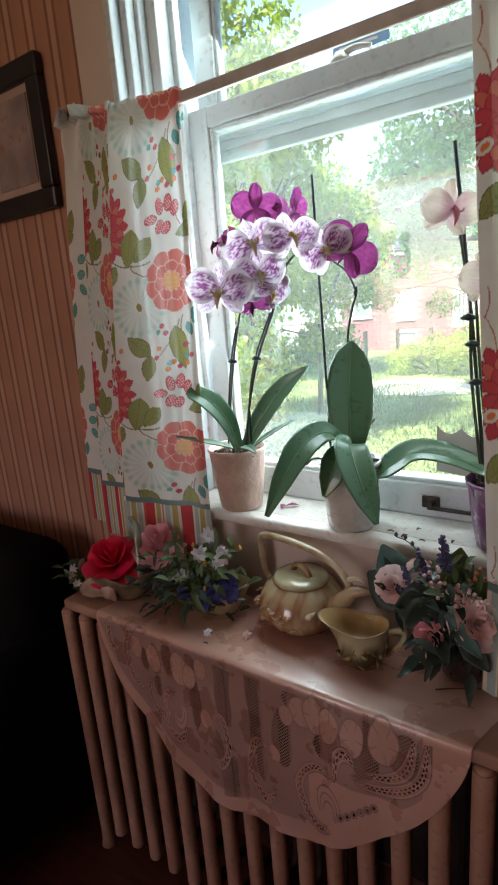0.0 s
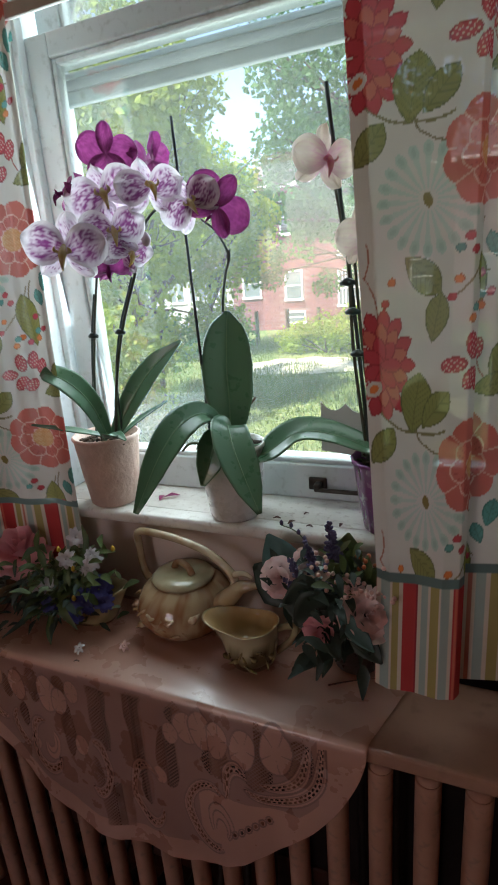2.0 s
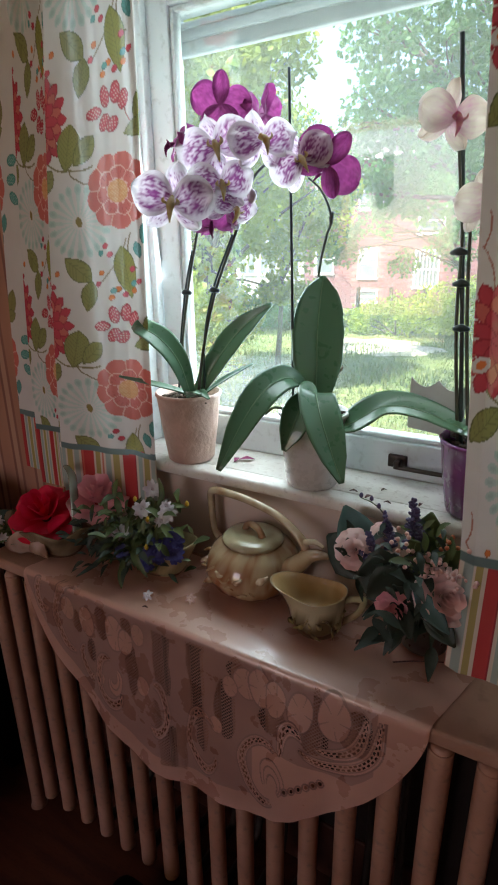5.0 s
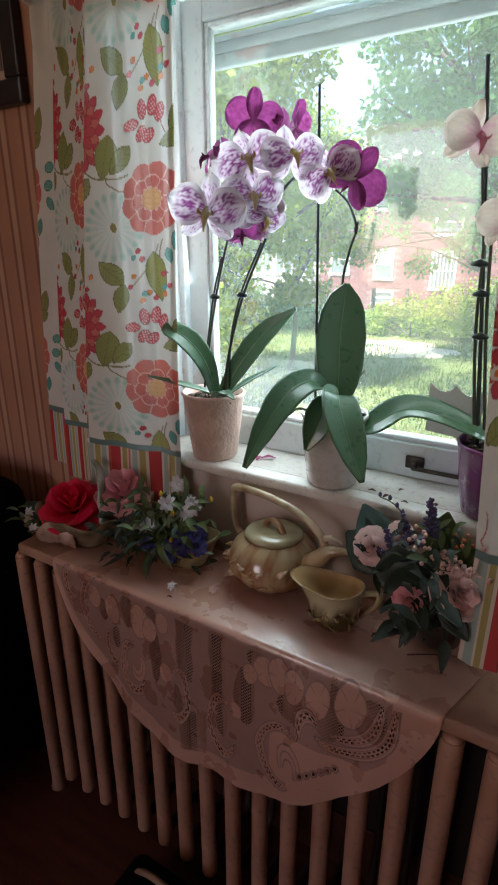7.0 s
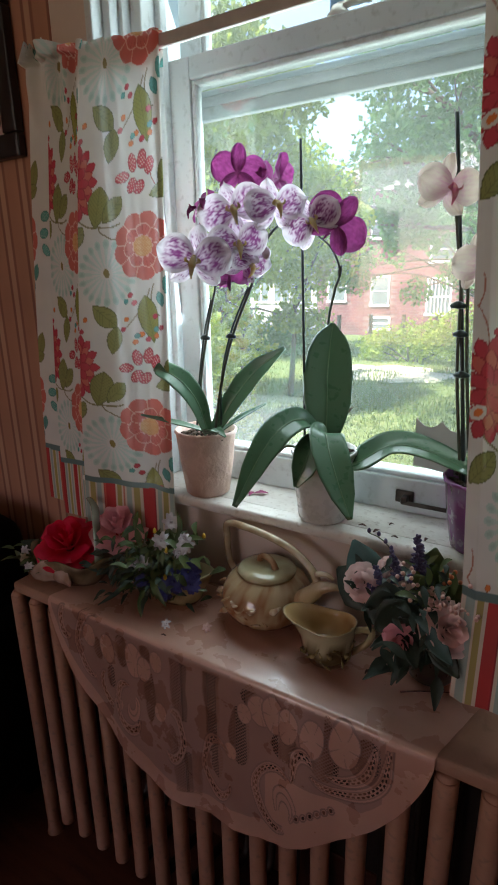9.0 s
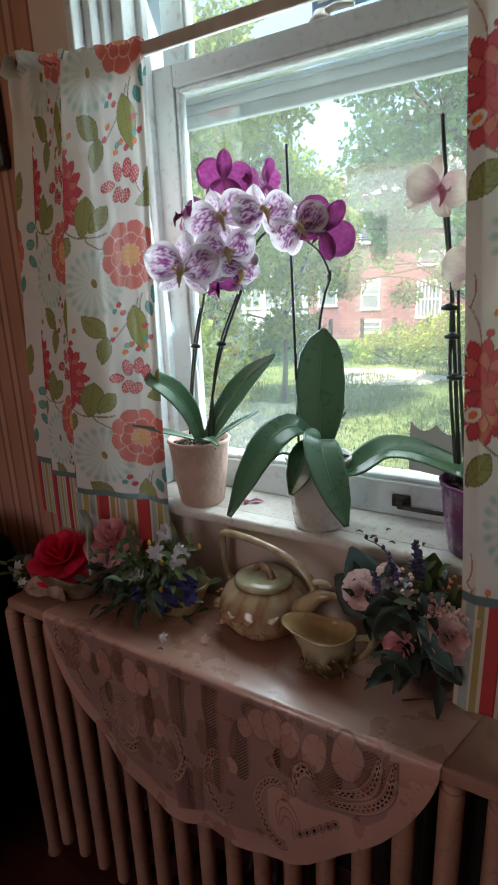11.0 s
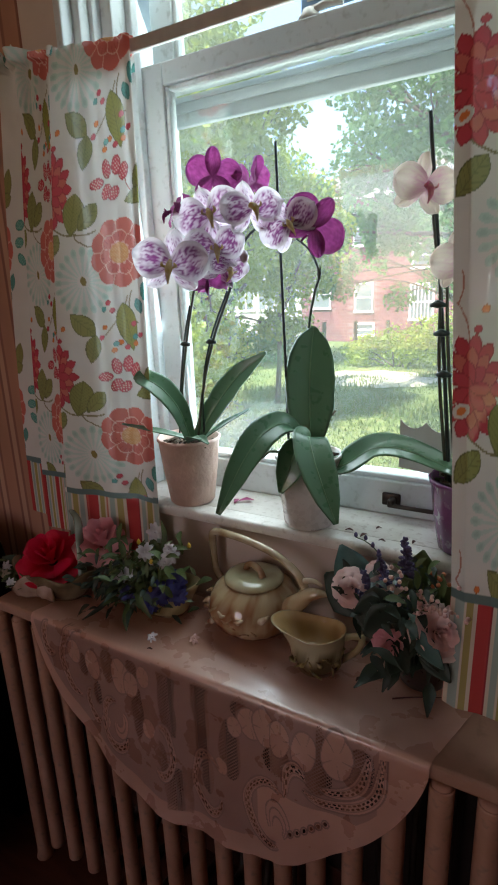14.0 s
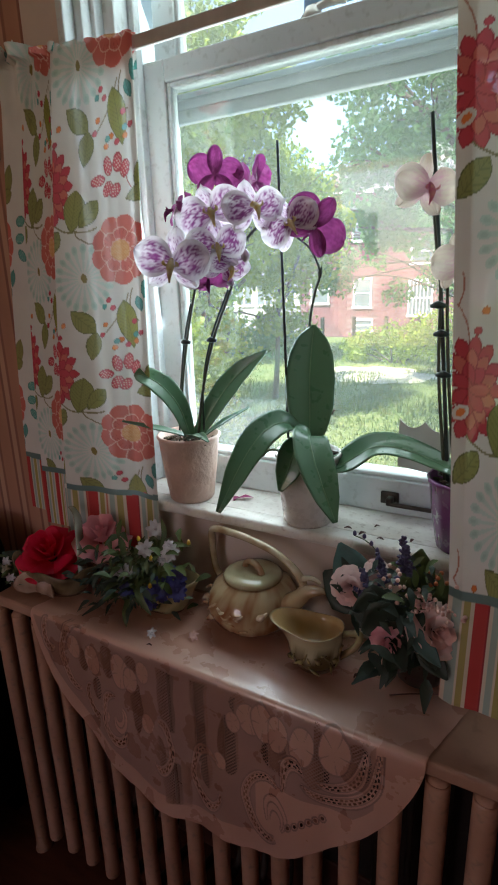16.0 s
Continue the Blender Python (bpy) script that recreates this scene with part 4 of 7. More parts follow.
for pts, w, up in (
    ([(-0.316, 1.035, 1.10), (-0.322, 1.055, 1.16), (-0.333, 1.08, 1.23), (-0.337, 1.10, 1.29), (-0.336, 1.109, 1.325)], [0.012, 0.030, 0.043, 0.046, 0.040, 0.026, 0.004], (0.5, -0.8, 0.2)),
    ([(-0.322, 1.03, 1.11), (-0.335, 0.99, 1.165), (-0.352, 0.935, 1.162), (-0.364, 0.88, 1.125), (-0.374, 0.815, 1.058)], [0.012, 0.022, 0.026, 0.027, 0.025, 0.018, 0.004], (0.5, -0.35, 0.9)),
    ([(-0.312, 1.03, 1.11), (-0.292, 0.98, 1.150), (-0.265, 0.938, 1.125), (-0.236, 0.91, 1.085), (-0.207, 0.888, 1.043)], [0.010, 0.023, 0.030, 0.032, 0.029, 0.020, 0.004], (0.55, -0.6, 0.75)),
    ([(-0.316, 1.02, 1.10), (-0.312, 0.975, 1.125), (-0.318, 0.955, 1.095), (-0.330, 0.945, 1.055)], [0.010, 0.022, 0.026, 0.020, 0.004], (0.4, -0.8, 0.5)),
    ([(-0.300, 1.04, 1.09), (-0.255, 1.035, 1.085), (-0.195, 1.05, 1.122), (-0.125, 1.05, 1.118), (-0.022, 1.02, 1.090)], [0.012, 0.024, 0.031, 0.033, 0.030, 0.023, 0.005], (0.2, -0.35, 0.95)),
):
    orchid_leaf(o2, pts, w, up, 0.25, 30, 0.0025)
mesh_ob("old_stem", *sweep([(-0.302, 1.06, 1.09), (-0.300, 1.07, 1.145), (-0.288, 1.095, 1.172)], [0.0035, 0.0028, 0.002], 8, 10), surface("dried_stem", (0.13, 0.075, 0.04), (0.08, 0.045, 0.03), 0.8), o2)
for pts in ([(-0.335, 1.02, 1.10), (-0.365, 0.985, 1.115), (-0.385, 0.985, 1.10)], [(-0.29, 1.02, 1.10), (-0.27, 1.0, 1.118), (-0.262, 0.99, 1.105)]):
    mesh_ob("root", *sweep(pts, [0.003, 0.0025, 0.002], 7, 10), ROOTMAT, o2)

# --- cream orchid in the purple pot
o3 = thing("potted_orchid", (-0.038, 1.048, 0.966), "cream-flowered moth orchid tied to a stake, purple pot", "orchid", "orchids on the sill")
pot(o3, (-0.038, 1.048, 0.966), 0.046, 0.066, 0.125, PURPLE_POT, 0.02)
mesh_ob("stake", *sweep([(-0.070, 1.05, 1.05), (-0.100, 1.05, 1.35), (-0.131, 1.05, 1.628)], [0.0034, 0.0032], 8, 12), STAKEMAT, o3)
mesh_ob("stem", *sweep([(-0.076, 1.05, 1.07), (-0.098, 1.05, 1.251), (-0.103, 1.045, 1.382), (-0.112, 1.04, 1.448), (-0.119, 1.02, 1.52)], [0.003, 0.0026, 0.002], 8, 30), STEMMAT, o3)
mesh_ob("stem", *sweep([(-0.060, 1.045, 1.07), (-0.082, 1.045, 1.251), (-0.092, 1.04, 1.382), (-0.085, 1.01, 1.418)], [0.003, 0.0026, 0.002], 8, 30), STEMMAT, o3)
for q in ((-0.097, 1.046, 1.317), (-0.090, 1.046, 1.254), (-0.104, 1.044, 1.36)):
    mesh_ob("clip", *sweep([(q[0] - 0.011, q[1] - 0.002, q[2]), (q[0], q[1] - 0.006, q[2] + 0.002), (q[0] + 0.011, q[1] - 0.002, q[2])], [0.003, 0.0065, 0.003], 8, 8), STAKEMAT, o3)
bloom(o3, (-0.120, 1.000, 1.521), (0.62, -0.75, -0.1), -6, 0.090, "cream", 5)
bloom(o3, (-0.066, 1.010, 1.418), (0.5, -0.8, -0.1), 8, 0.088, "cream", 9)
for pts, w, up in (([(-0.04, 1.05, 1.08), (0.0, 1.04, 1.13), (0.05, 1.03, 1.14), (0.10, 1.02, 1.10)], [0.01, 0.028, 0.032, 0.02, 0.004], (0.3, -0.5, 0.9)), ([(-0.03, 1.05, 1.08), (-0.01, 1.07, 1.16), (0.03, 1.09, 1.22)], [0.01, 0.03, 0.03, 0.004], (0.4, -0.9, 0.3))):
    orchid_leaf(o3, pts, w, up, 0.25, 22, 0.0025)

# grey card with a scalloped top on a stick in the purple pot
N = 24
top = [(-0.168 + 0.094 * i / N, 1.166 - 0.014 * math.sin(math.pi * ((2 * i / N) % 1.0001)) ** 0.8) for i in range(N + 1)]
cv = [(x, 1.100 - 0.3 * (x + 0.168), z) for x, z in top] + [(x * 0.97 - 0.004, 1.096 - 0.3 * (x + 0.168), 1.078) for x, _ in top]
solid(mesh_ob("name_card", cv, [(i, i + 1, N + 2 + i, N + 1 + i) for i in range(N)], PLAQUE, o3, False, label="plain grey card with a scalloped top"), 0.002)
mesh_ob("card_stick", *sweep([(-0.075, 1.075, 1.05), (-0.085, 1.078, 1.10), (-0.095, 1.081, 1.15)], [0.0018, 0.0018], 6, 6), STAKEMAT, o3)

# fallen petals and flecks on the sill
for i, (x, y, r, s) in enumerate(((-0.478, 1.078, 30, 0.016), (-0.495, 1.066, 100, 0.012), (-0.235, 1.03, 10, 0.007), (-0.205, 1.02, 60, 0.008), (-0.17, 1.012, 0, 0.006), (-0.19, 1.06, 45, 0.005), (-0.12, 1.03, 80, 0.006))):
    d = Vector((math.cos(radians(r)), math.sin(radians(r)), 0)) * s
    p = Vector((x, y, 0.9685))
    o = mesh_ob("fallen_petal", *blade([p - d, p + Vector((0, 0, 0.002)), p + d], [0.001, s * 0.5, 0.001], (0, 0, 1), 0.3, 8, 3), FALLEN if i < 2 else DRIED)
    tagged(solid(o, 0.0008), "magenta fallen orchid petal on the sill" if i < 2 else "dried dark petal scrap on the sill", "petal", "fallen petals")


# ---- lace cloth ----
def cloth_material():
    m, n, l, p = material("lace_cotton")
    at, tc, sp = n.new("ShaderNodeAttribute"), n.new("ShaderNodeTexCoord"), n.new("ShaderNodeSeparateXYZ")
    at.attribute_name = "lace"
    sep = n.new("ShaderNodeSeparateColor")
    l.new(at.outputs["Color"], sep.inputs[0])
    l.new(tc.outputs["Object"], sp.inputs[0])

    def math_node(op, a, b=None):
        k = n.new("ShaderNodeMath")
        k.operation = op
        for i, q in enumerate((a, b)):
            if q is None:
                continue
            if isinstance(q, (int, float)):
                k.inputs[i].default_value = q
            else:
                l.new(q, k.inputs[i])
        return k.outputs[0]

    d1 = math_node("ADD", sp.outputs[0], sp.outputs[2])
    d2 = math_node("SUBTRACT", sp.outputs[0], sp.outputs[2])
    t1 = math_node("LESS_THAN", math_node("PINGPONG", d1, 0.0034), 0.0011)
    t2 = math_node("LESS_THAN", math_node("PINGPONG", d2, 0.0034), 0.0011)
    thread = math_node("MAXIMUM", t1, t2)
    openness = math_node("MULTIPLY", sep.outputs[0], math_node("SUBTRACT", 1.0, thread))
    clear = math_node("MAXIMUM", math_node("GREATER_THAN", openness, 0.5), math_node("GREATER_THAN", sep.outputs[1], 0.5))
    no, no2 = n.new("ShaderNodeTexNoise"), n.new("ShaderNodeTexNoise")
    no.inputs["Scale"].default_value, no2.inputs["Scale"].default_value = 9, 700
    for t in (no, no2):
        l.new(tc.outputs["Object"], t.inputs["Vector"])
    mx = n.new("ShaderNodeMix")
    mx.data_type = "RGBA"
    mx.inputs[6].default_value, mx.inputs[7].default_value = (0.74, 0.42, 0.315, 1), (0.44, 0.22, 0.155, 1)
    l.new(no.outputs[0], mx.inputs[0])
    # third channel darkens the cotton: painted relief shade, and the sheer ground
    sh = n.new("ShaderNodeMix")
    sh.data_type, sh.blend_type = "RGBA", "MULTIPLY"
    l.new(mx.outputs[2], sh.inputs[6])
    sh.inputs[7].default_value = (0.40, 0.36, 0.38, 1)
    l.new(sep.outputs[2], sh.inputs[0])
    l.new(sh.outputs[2], p.inputs["Base Color"])
    p.inputs["Roughness"].default_value = 0.42
    p.inputs["Specular IOR Level"].default_value = 0.8
    p.inputs["Coat Weight"].default_value = 1.0
    p.inputs["Coat IOR"].default_value = 2.0
    worn, patch = n.new("ShaderNodeTexNoise"), n.new("ShaderNodeMapRange")
    worn.inputs["Scale"].default_value, worn.inputs["Detail"].default_value = 16, 5
    l.new(tc.outputs["Object"], worn.inputs["Vector"])
    patch.inputs[1].default_value, patch.inputs[2].default_value = 0.38, 0.62
    patch.inputs[3].default_value, patch.inputs[4].default_value = 0.22, 0.44
    l.new(worn.outputs[0], patch.inputs[0])
    l.new(patch.outputs[0], p.inputs["Coat Roughness"])
    bp = n.new("ShaderNodeBump")
    bp.inputs["Strength"].default_value, bp.inputs["Distance"].default_value = 0.25, 0.001
    l.new(no2.outputs[0], bp.inputs["Height"])
    l.new(bp.outputs[0], p.inputs["Normal"])
    tl, ms = n.new("ShaderNodeBsdfTranslucent"), n.new("ShaderNodeMixShader")
    l.new(sh.outputs[2], tl.inputs[0])
    ms.inputs[0].default_value = 0.18
    l.new(p.outputs[0], ms.inputs[1])
    l.new(tl.outputs[0], ms.inputs[2])
    tr, ms2 = n.new("ShaderNodeBsdfTransparent"), n.new("ShaderNodeMixShader")
    l.new(clear, ms2.inputs[0])
    l.new(ms.outputs[0], ms2.inputs[1])
    l.new(tr.outputs[0], ms2.inputs[2])
    l.new(ms2.outputs[0], n["Material Output"].inputs[0])
    return m


def lace_cloth():
    """A runner over the shelf: flat on top, with a rounded lace drop in front."""
    xl, xr, xc, drop = -0.832, -0.030, -0.445, 0.346
    nx, n_top, n_drop = 560, 26, 230
    X = np.linspace(xl, xr, nx)
    half = np.where(X < xc, xc - xl, xr - xc)
    e = np.clip(1 - ((X - xc) / half) ** 2, 0, 1) ** 0.64
    D = drop * e + 0.004 + 0.0008 * np.cos(X * 170) * e
    V, A = [], []
    for i in range(n_top):
        g = i / n_top
        y = 0.992 - g * (0.992 - 0.792)
        slide = 0.062 * (1 - g) * np.clip((X - 0.30 * xl) / (xr - 0.30 * xl), 0, 1)
        back = 0.055 * (1 - g) * np.clip((X - xc) / (xl - xc), 0, 1)
        V.append(np.stack([X + slide + back, np.full(nx, y), 0.7685 + 0.0012 * np.sin(X * 38 + y * 50) * np.sin(y * 90)], -1))
        A.append(np.zeros((nx, 3)))
    for i in range(n_drop):
        g = i / (n_drop - 1)
        d = D * g
        a = np.clip(d / 0.016, 0, 1) * math.pi / 2
        fall = np.clip(d - 0.010, 0, None)
        y = 0.790 - 0.011 * np.sin(a) - 0.006 * np.sin(X * 21 + 0.6) * (fall / 0.3) - 0.004 * np.sin(X * 47) * (fall / 0.3) - 0.018 * fall
        z = 0.7685 - 0.010 * (1 - np.cos(a)) - fall
        V.append(np.stack([X, y, z], -1))
        net, hole, shade_and_sheer = np.zeros(nx), np.zeros(nx), np.zeros(nx)
        margin = D - d
        inner = (margin > 0.030) & (d > 0.010)
        Xw = X + 0.0016 * np.sin(d * 75 + X * 22)
        dw = d + 0.0022 * np.sin(X * 60 + d * 30)

        def spot(cx, cd, rx, rd):
            return ((Xw - cx) / rx) ** 2 + ((dw - cd) / rd) ** 2

        # darker tone of the sheer ground between the motifs
        shade_and_sheer[(margin > 0.045) & (d > 0.012) & (X < -0.10) & ~((X > -0.30) & (dw > 0.16))] = 0.62
        # netting: two long panels with a plain strip between, and pockets between the motifs
        for x0, x1, d0, d1 in ((-0.503, -0.464, 0.022, 0.150), (-0.430, -0.392, 0.016, 0.190), (-0.500, -0.440, 0.215, 0.315)):
            lean = 0.10 * (dw - d0)
            net[inner & (Xw > x0 + lean * 0.5) & (Xw < x1 - lean * 0.2) & (dw > d0) & (dw < d1)] = 1
        for cx, cd, rx, rd in ((-0.622, 0.052, 0.017, 0.036), (-0.553, 0.125, 0.015, 0.058), (-0.352, 0.120, 0.022, 0.062), (-0.402, 0.205, 0.014, 0.040), (-0.262, 0.096, 0.024, 0.034), (-0.196, 0.090, 0.026, 0.040), (-0.128, 0.052, 0.024, 0.038), (-0.190, 0.040, 0.008, 0.030), (-0.690, 0.070, 0.013, 0.026), (-0.330, 0.030, 0.016, 0.020), (-0.560, 0.035, 0.014, 0.020), (-0.655, 0.125, 0.012, 0.026), (-0.500, 0.200, 0.010, 0.034)):
            net[inner & (spot(cx, cd, rx, rd) < 1)] = 1
        # solid roses and leaves; edges and petal lines darkened as painted relief shade
        for cx, cd, rx, rd in ((-0.312, 0.052, 0.022, 0.030), (-0.284, 0.048, 0.022, 0.034), (-0.258, 0.056, 0.018, 0.036), (-0.216, 0.062, 0.022, 0.038), (-0.162, 0.048, 0.027, 0.042), (-0.342, 0.070, 0.014, 0.022), (-0.590, 0.062, 0.024, 0.038), (-0.566, 0.072, 0.018, 0.030), (-0.535, 0.045, 0.015, 0.024), (-0.662, 0.062, 0.020, 0.036), (-0.712, 0.050, 0.018, 0.026), (-0.372, 0.165, 0.013, 0.018), (-0.528, 0.150, 0.016, 0.022), (-0.640, 0.180, 0.014, 0.018)):
            q = spot(cx, cd, rx, rd)
            net[q < 1] = 0
            shade_and_sheer[q < 1] = 0
            shade_and_sheer[(q < 1.08) & (q > 0.88)] = 0.9
            pet = np.sin(np.arctan2((dw - cd) / rd, (Xw - cx) / rx) * 2.5 + cx * 60)
            shade_and_sheer[(q < 0.9) & (q > 0.10) & (np.abs(pet) < 0.10)] = 0.7
        # scrolls: bands with relief shade painted along the edges, pierced by rows of slots
        for cx, cd, rx, rd, a0, span, slots in ((-0.280, 0.212, 0.040, 0.062, 60, 245, 20), (-0.262, 0.222, 0.016, 0.028, 150, 250, 0), (-0.402, 0.218, 0.030, 0.064, 20, 300, 17), (-0.500, 0.190, 0.023, 0.056, -100, 230, 13), (-0.612, 0.178, 0.030, 0.056, 20, 260, 12), (-0.600, 0.172, 0.012, 0.024, -60, 250, 0), (-0.700, 0.075, 0.046, 0.074, 95, 190, 16), (-0.775, 0.040, 0.020, 0.030, 60, 200, 7), (-0.176, 0.036, 0.084, 0.108, -8, 128, 22), (-0.176, 0.036, 0.062, 0.082, -6, 112, 13), (-0.228, 0.140, 0.020, 0.040, 150, 170, 6), (-0.666, 0.155, 0.020, 0.034, 60, 190, 7)):
            q, t = (Xw - cx) / rx, (dw - cd) / rd
            mean = 0.5 * (rx + rd)
            rr, th = np.hypot(q, t) * mean, np.degrees(np.arctan2(t, q))
            arc = ((th - a0) % 360) / span
            inside = arc < 1
            wide = 0.0115 * np.sin(np.pi * np.clip(arc * 0.9 + 0.08, 0, 1)) ** 0.5
            band = inside & (np.abs(rr - mean) < wide)
            net[band] = 0
            shade_and_sheer[band] = 0
            shade_and_sheer[inside & (np.abs(np.abs(rr - mean) - wide) < 0.0013)] = 1
            if slots:
                k = (arc * slots) % 1
                hole[band & inner & (np.abs(np.abs(rr - mean) - 0.24 * wide) < 0.15 * wide) & (np.abs((k + 0.5 * (rr > mean)) % 1 - 0.5) < 0.30)] = 1
                shade_and_sheer[band & (np.abs(np.abs(rr - mean) - 0.55 * wide) < 0.0009)] = 0.7
            else:
                shade_and_sheer[inside & (np.abs(rr - mean) < 0.0012)] = 1
        # a chain of small rings, each outlined in painted shade
        for k in range(6):
            q = spot(-0.238 + 0.0115 * k, 0.226 - 0.008 * k, 0.0058, 0.0085)
            hole[q < 0.25] = 1
            shade_and_sheer[(q < 1.2) & (q > 0.5)] = 1
        A.append(np.stack([net, hole, shade_and_sheer], -1))
    V, A = np.concatenate(V), np.concatenate(A)
    rows = n_top + n_drop
    idx = np.arange(nx * rows).reshape(rows, nx)
    F = np.stack([idx[:-1, :-1], idx[1:, :-1], idx[1:, 1:], idx[:-1, 1:]], -1).reshape(-1, 4)
    ob = mesh_ob("lace_tablecloth", V.tolist(), F.tolist(), cloth_material())
    tinted(ob, A, "lace")
    return tagged(ob, "off-white lace-edged cotton runner draped over the radiator shelf", "tablecloth")


lace_cloth()

# ---- pottery ----
tea = thing("teapot", (-0.395, 0.955, 0.770), "glazed green and brown pottery teapot with a branch handle", "teapot")
TC = (-0.395, 0.955, 0.770)
GREENG, BROWNG, CREAMG = (0.44, 0.335, 0.20), (0.24, 0.095, 0.035), (0.56, 0.48, 0.33)


def glaze(ob, base, low, lows, z0, z1, amount=0.5, scale=45):
    cols = []
    for v in ob.data.vertices:
        t = (v.co.z - z0) / (z1 - z0)
        nz = noise.noise(v.co * scale)
        k = np.clip(0.95 - t * 0.9 + nz * 1.6 + 0.4 * noise.noise(v.co * scale * 3), 0, 1) * amount
        c = lerp(base, low, k)
        cols.append(lerp(c, lows, np.clip(nz * 1.6 - 0.55, 0, 1)).tolist())
    return tinted(ob, cols)


glaze(mesh_ob("body", *lathe([(0.02, 0), (0.052, 0.0), (0.060, 0.006), (0.078, 0.020), (0.089, 0.042), (0.089, 0.056), (0.083, 0.072), (0.073, 0.087), (0.059, 0.097), (0.052, 0.100), (0.050, 0.096), (0.03, 0.09)], TC, 72, lambda a, z: 1 + 0.012 * math.sin(a * 5) * math.sin(z * 34)), GLAZE, tea), GREENG, BROWNG, CREAMG, 0.77, 0.87, 1.0)
lid = glaze(mesh_ob("lid", *lathe([(0.050, 0.097), (0.056, 0.099), (0.057, 0.104), (0.051, 0.109), (0.036, 0.1125), (0.030, 0.1115), (0.018, 0.112), (0.002, 0.112)], TC, 48), GLAZE, tea), (0.42, 0.40, 0.25), BROWNG, CREAMG, 0.87, 0.90, 0.25)
glaze(mesh_ob("knob", *sweep([(-0.416, 0.963, 0.880), (-0.410, 0.961, 0.892), (-0.394, 0.955, 0.897), (-0.378, 0.949, 0.892), (-0.372, 0.947, 0.880)], [0.007, 0.006, 0.0065, 0.006, 0.007], 10, 20), GLAZE, lid), GREENG, BROWNG, CREAMG, 0.88, 0.91, 0.7)
glaze(mesh_ob("handle", *sweep([(-0.470, 0.985, 0.815), (-0.500, 0.986, 0.845), (-0.506, 0.986, 0.905), (-0.500, 0.983, 0.932), (-0.455, 0.975, 0.938), (-0.400, 0.966, 0.936), (-0.345, 0.957, 0.926), (-0.305, 0.950, 0.905), (-0.288, 0.948, 0.880), (-0.300, 0.948, 0.855)], [0.010, 0.007, 0.0075, 0.008, 0.0075, 0.007, 0.007, 0.0075, 0.008, 0.010], 10, 60), GLAZE, tea), CREAMG, GREENG, BROWNG, 0.82, 0.94, 0.9)
glaze(mesh_ob("spout", *sweep([(-0.325, 0.945, 0.825), (-0.300, 0.942, 0.850), (-0.275, 0.940, 0.875), (-0.250, 0.938, 0.884), (-0.238, 0.937, 0.882)], [0.028, 0.022, 0.015, 0.009, 0.003], 14, 24, 0.8), GLAZE, tea), GREENG, BROWNG, CREAMG, 0.82, 0.89, 0.7)
mesh_ob("spout_branch", *sweep([(-0.288, 0.946, 0.895), (-0.268, 0.944, 0.901), (-0.252, 0.942, 0.896)], [0.006, 0.005, 0.003], 8, 10), GLAZE, tea)
tinted(tea.children[-1], CREAMG)
rng = random.Random(4)
for k in range(16):
    # raised blossom and leaves on the belly
    a = radians(-175 + 8 * k + rng.uniform(-5, 5))
    zc = 0.802 + rng.uniform(0.0, 0.035)
    rr = 0.086
    q = Vector((TC[0] + rr * math.cos(a), TC[1] + rr * math.sin(a), zc))
    s = rng.uniform(0.008, 0.015)
    o = mesh_ob("relief_blossom" if k % 3 == 0 else "relief_leaf", *sweep([q - Vector((s, 0, s * rng.uniform(-1, 1))), q + Vector((math.cos(a), math.sin(a), 0)) * 0.001, q + Vector((s, 0, s * rng.uniform(-1, 1)))], [0.002, s * (0.55 if k % 3 == 0 else 0.3), 0.002], 9, 10, 0.9), GLAZE, tea)
    tinted(o, [lerp(CREAMG if k % 3 == 0 else GREENG, BROWNG, 0.35 + noise.noise(v.co * 120)).tolist() for v in o.data.vertices])


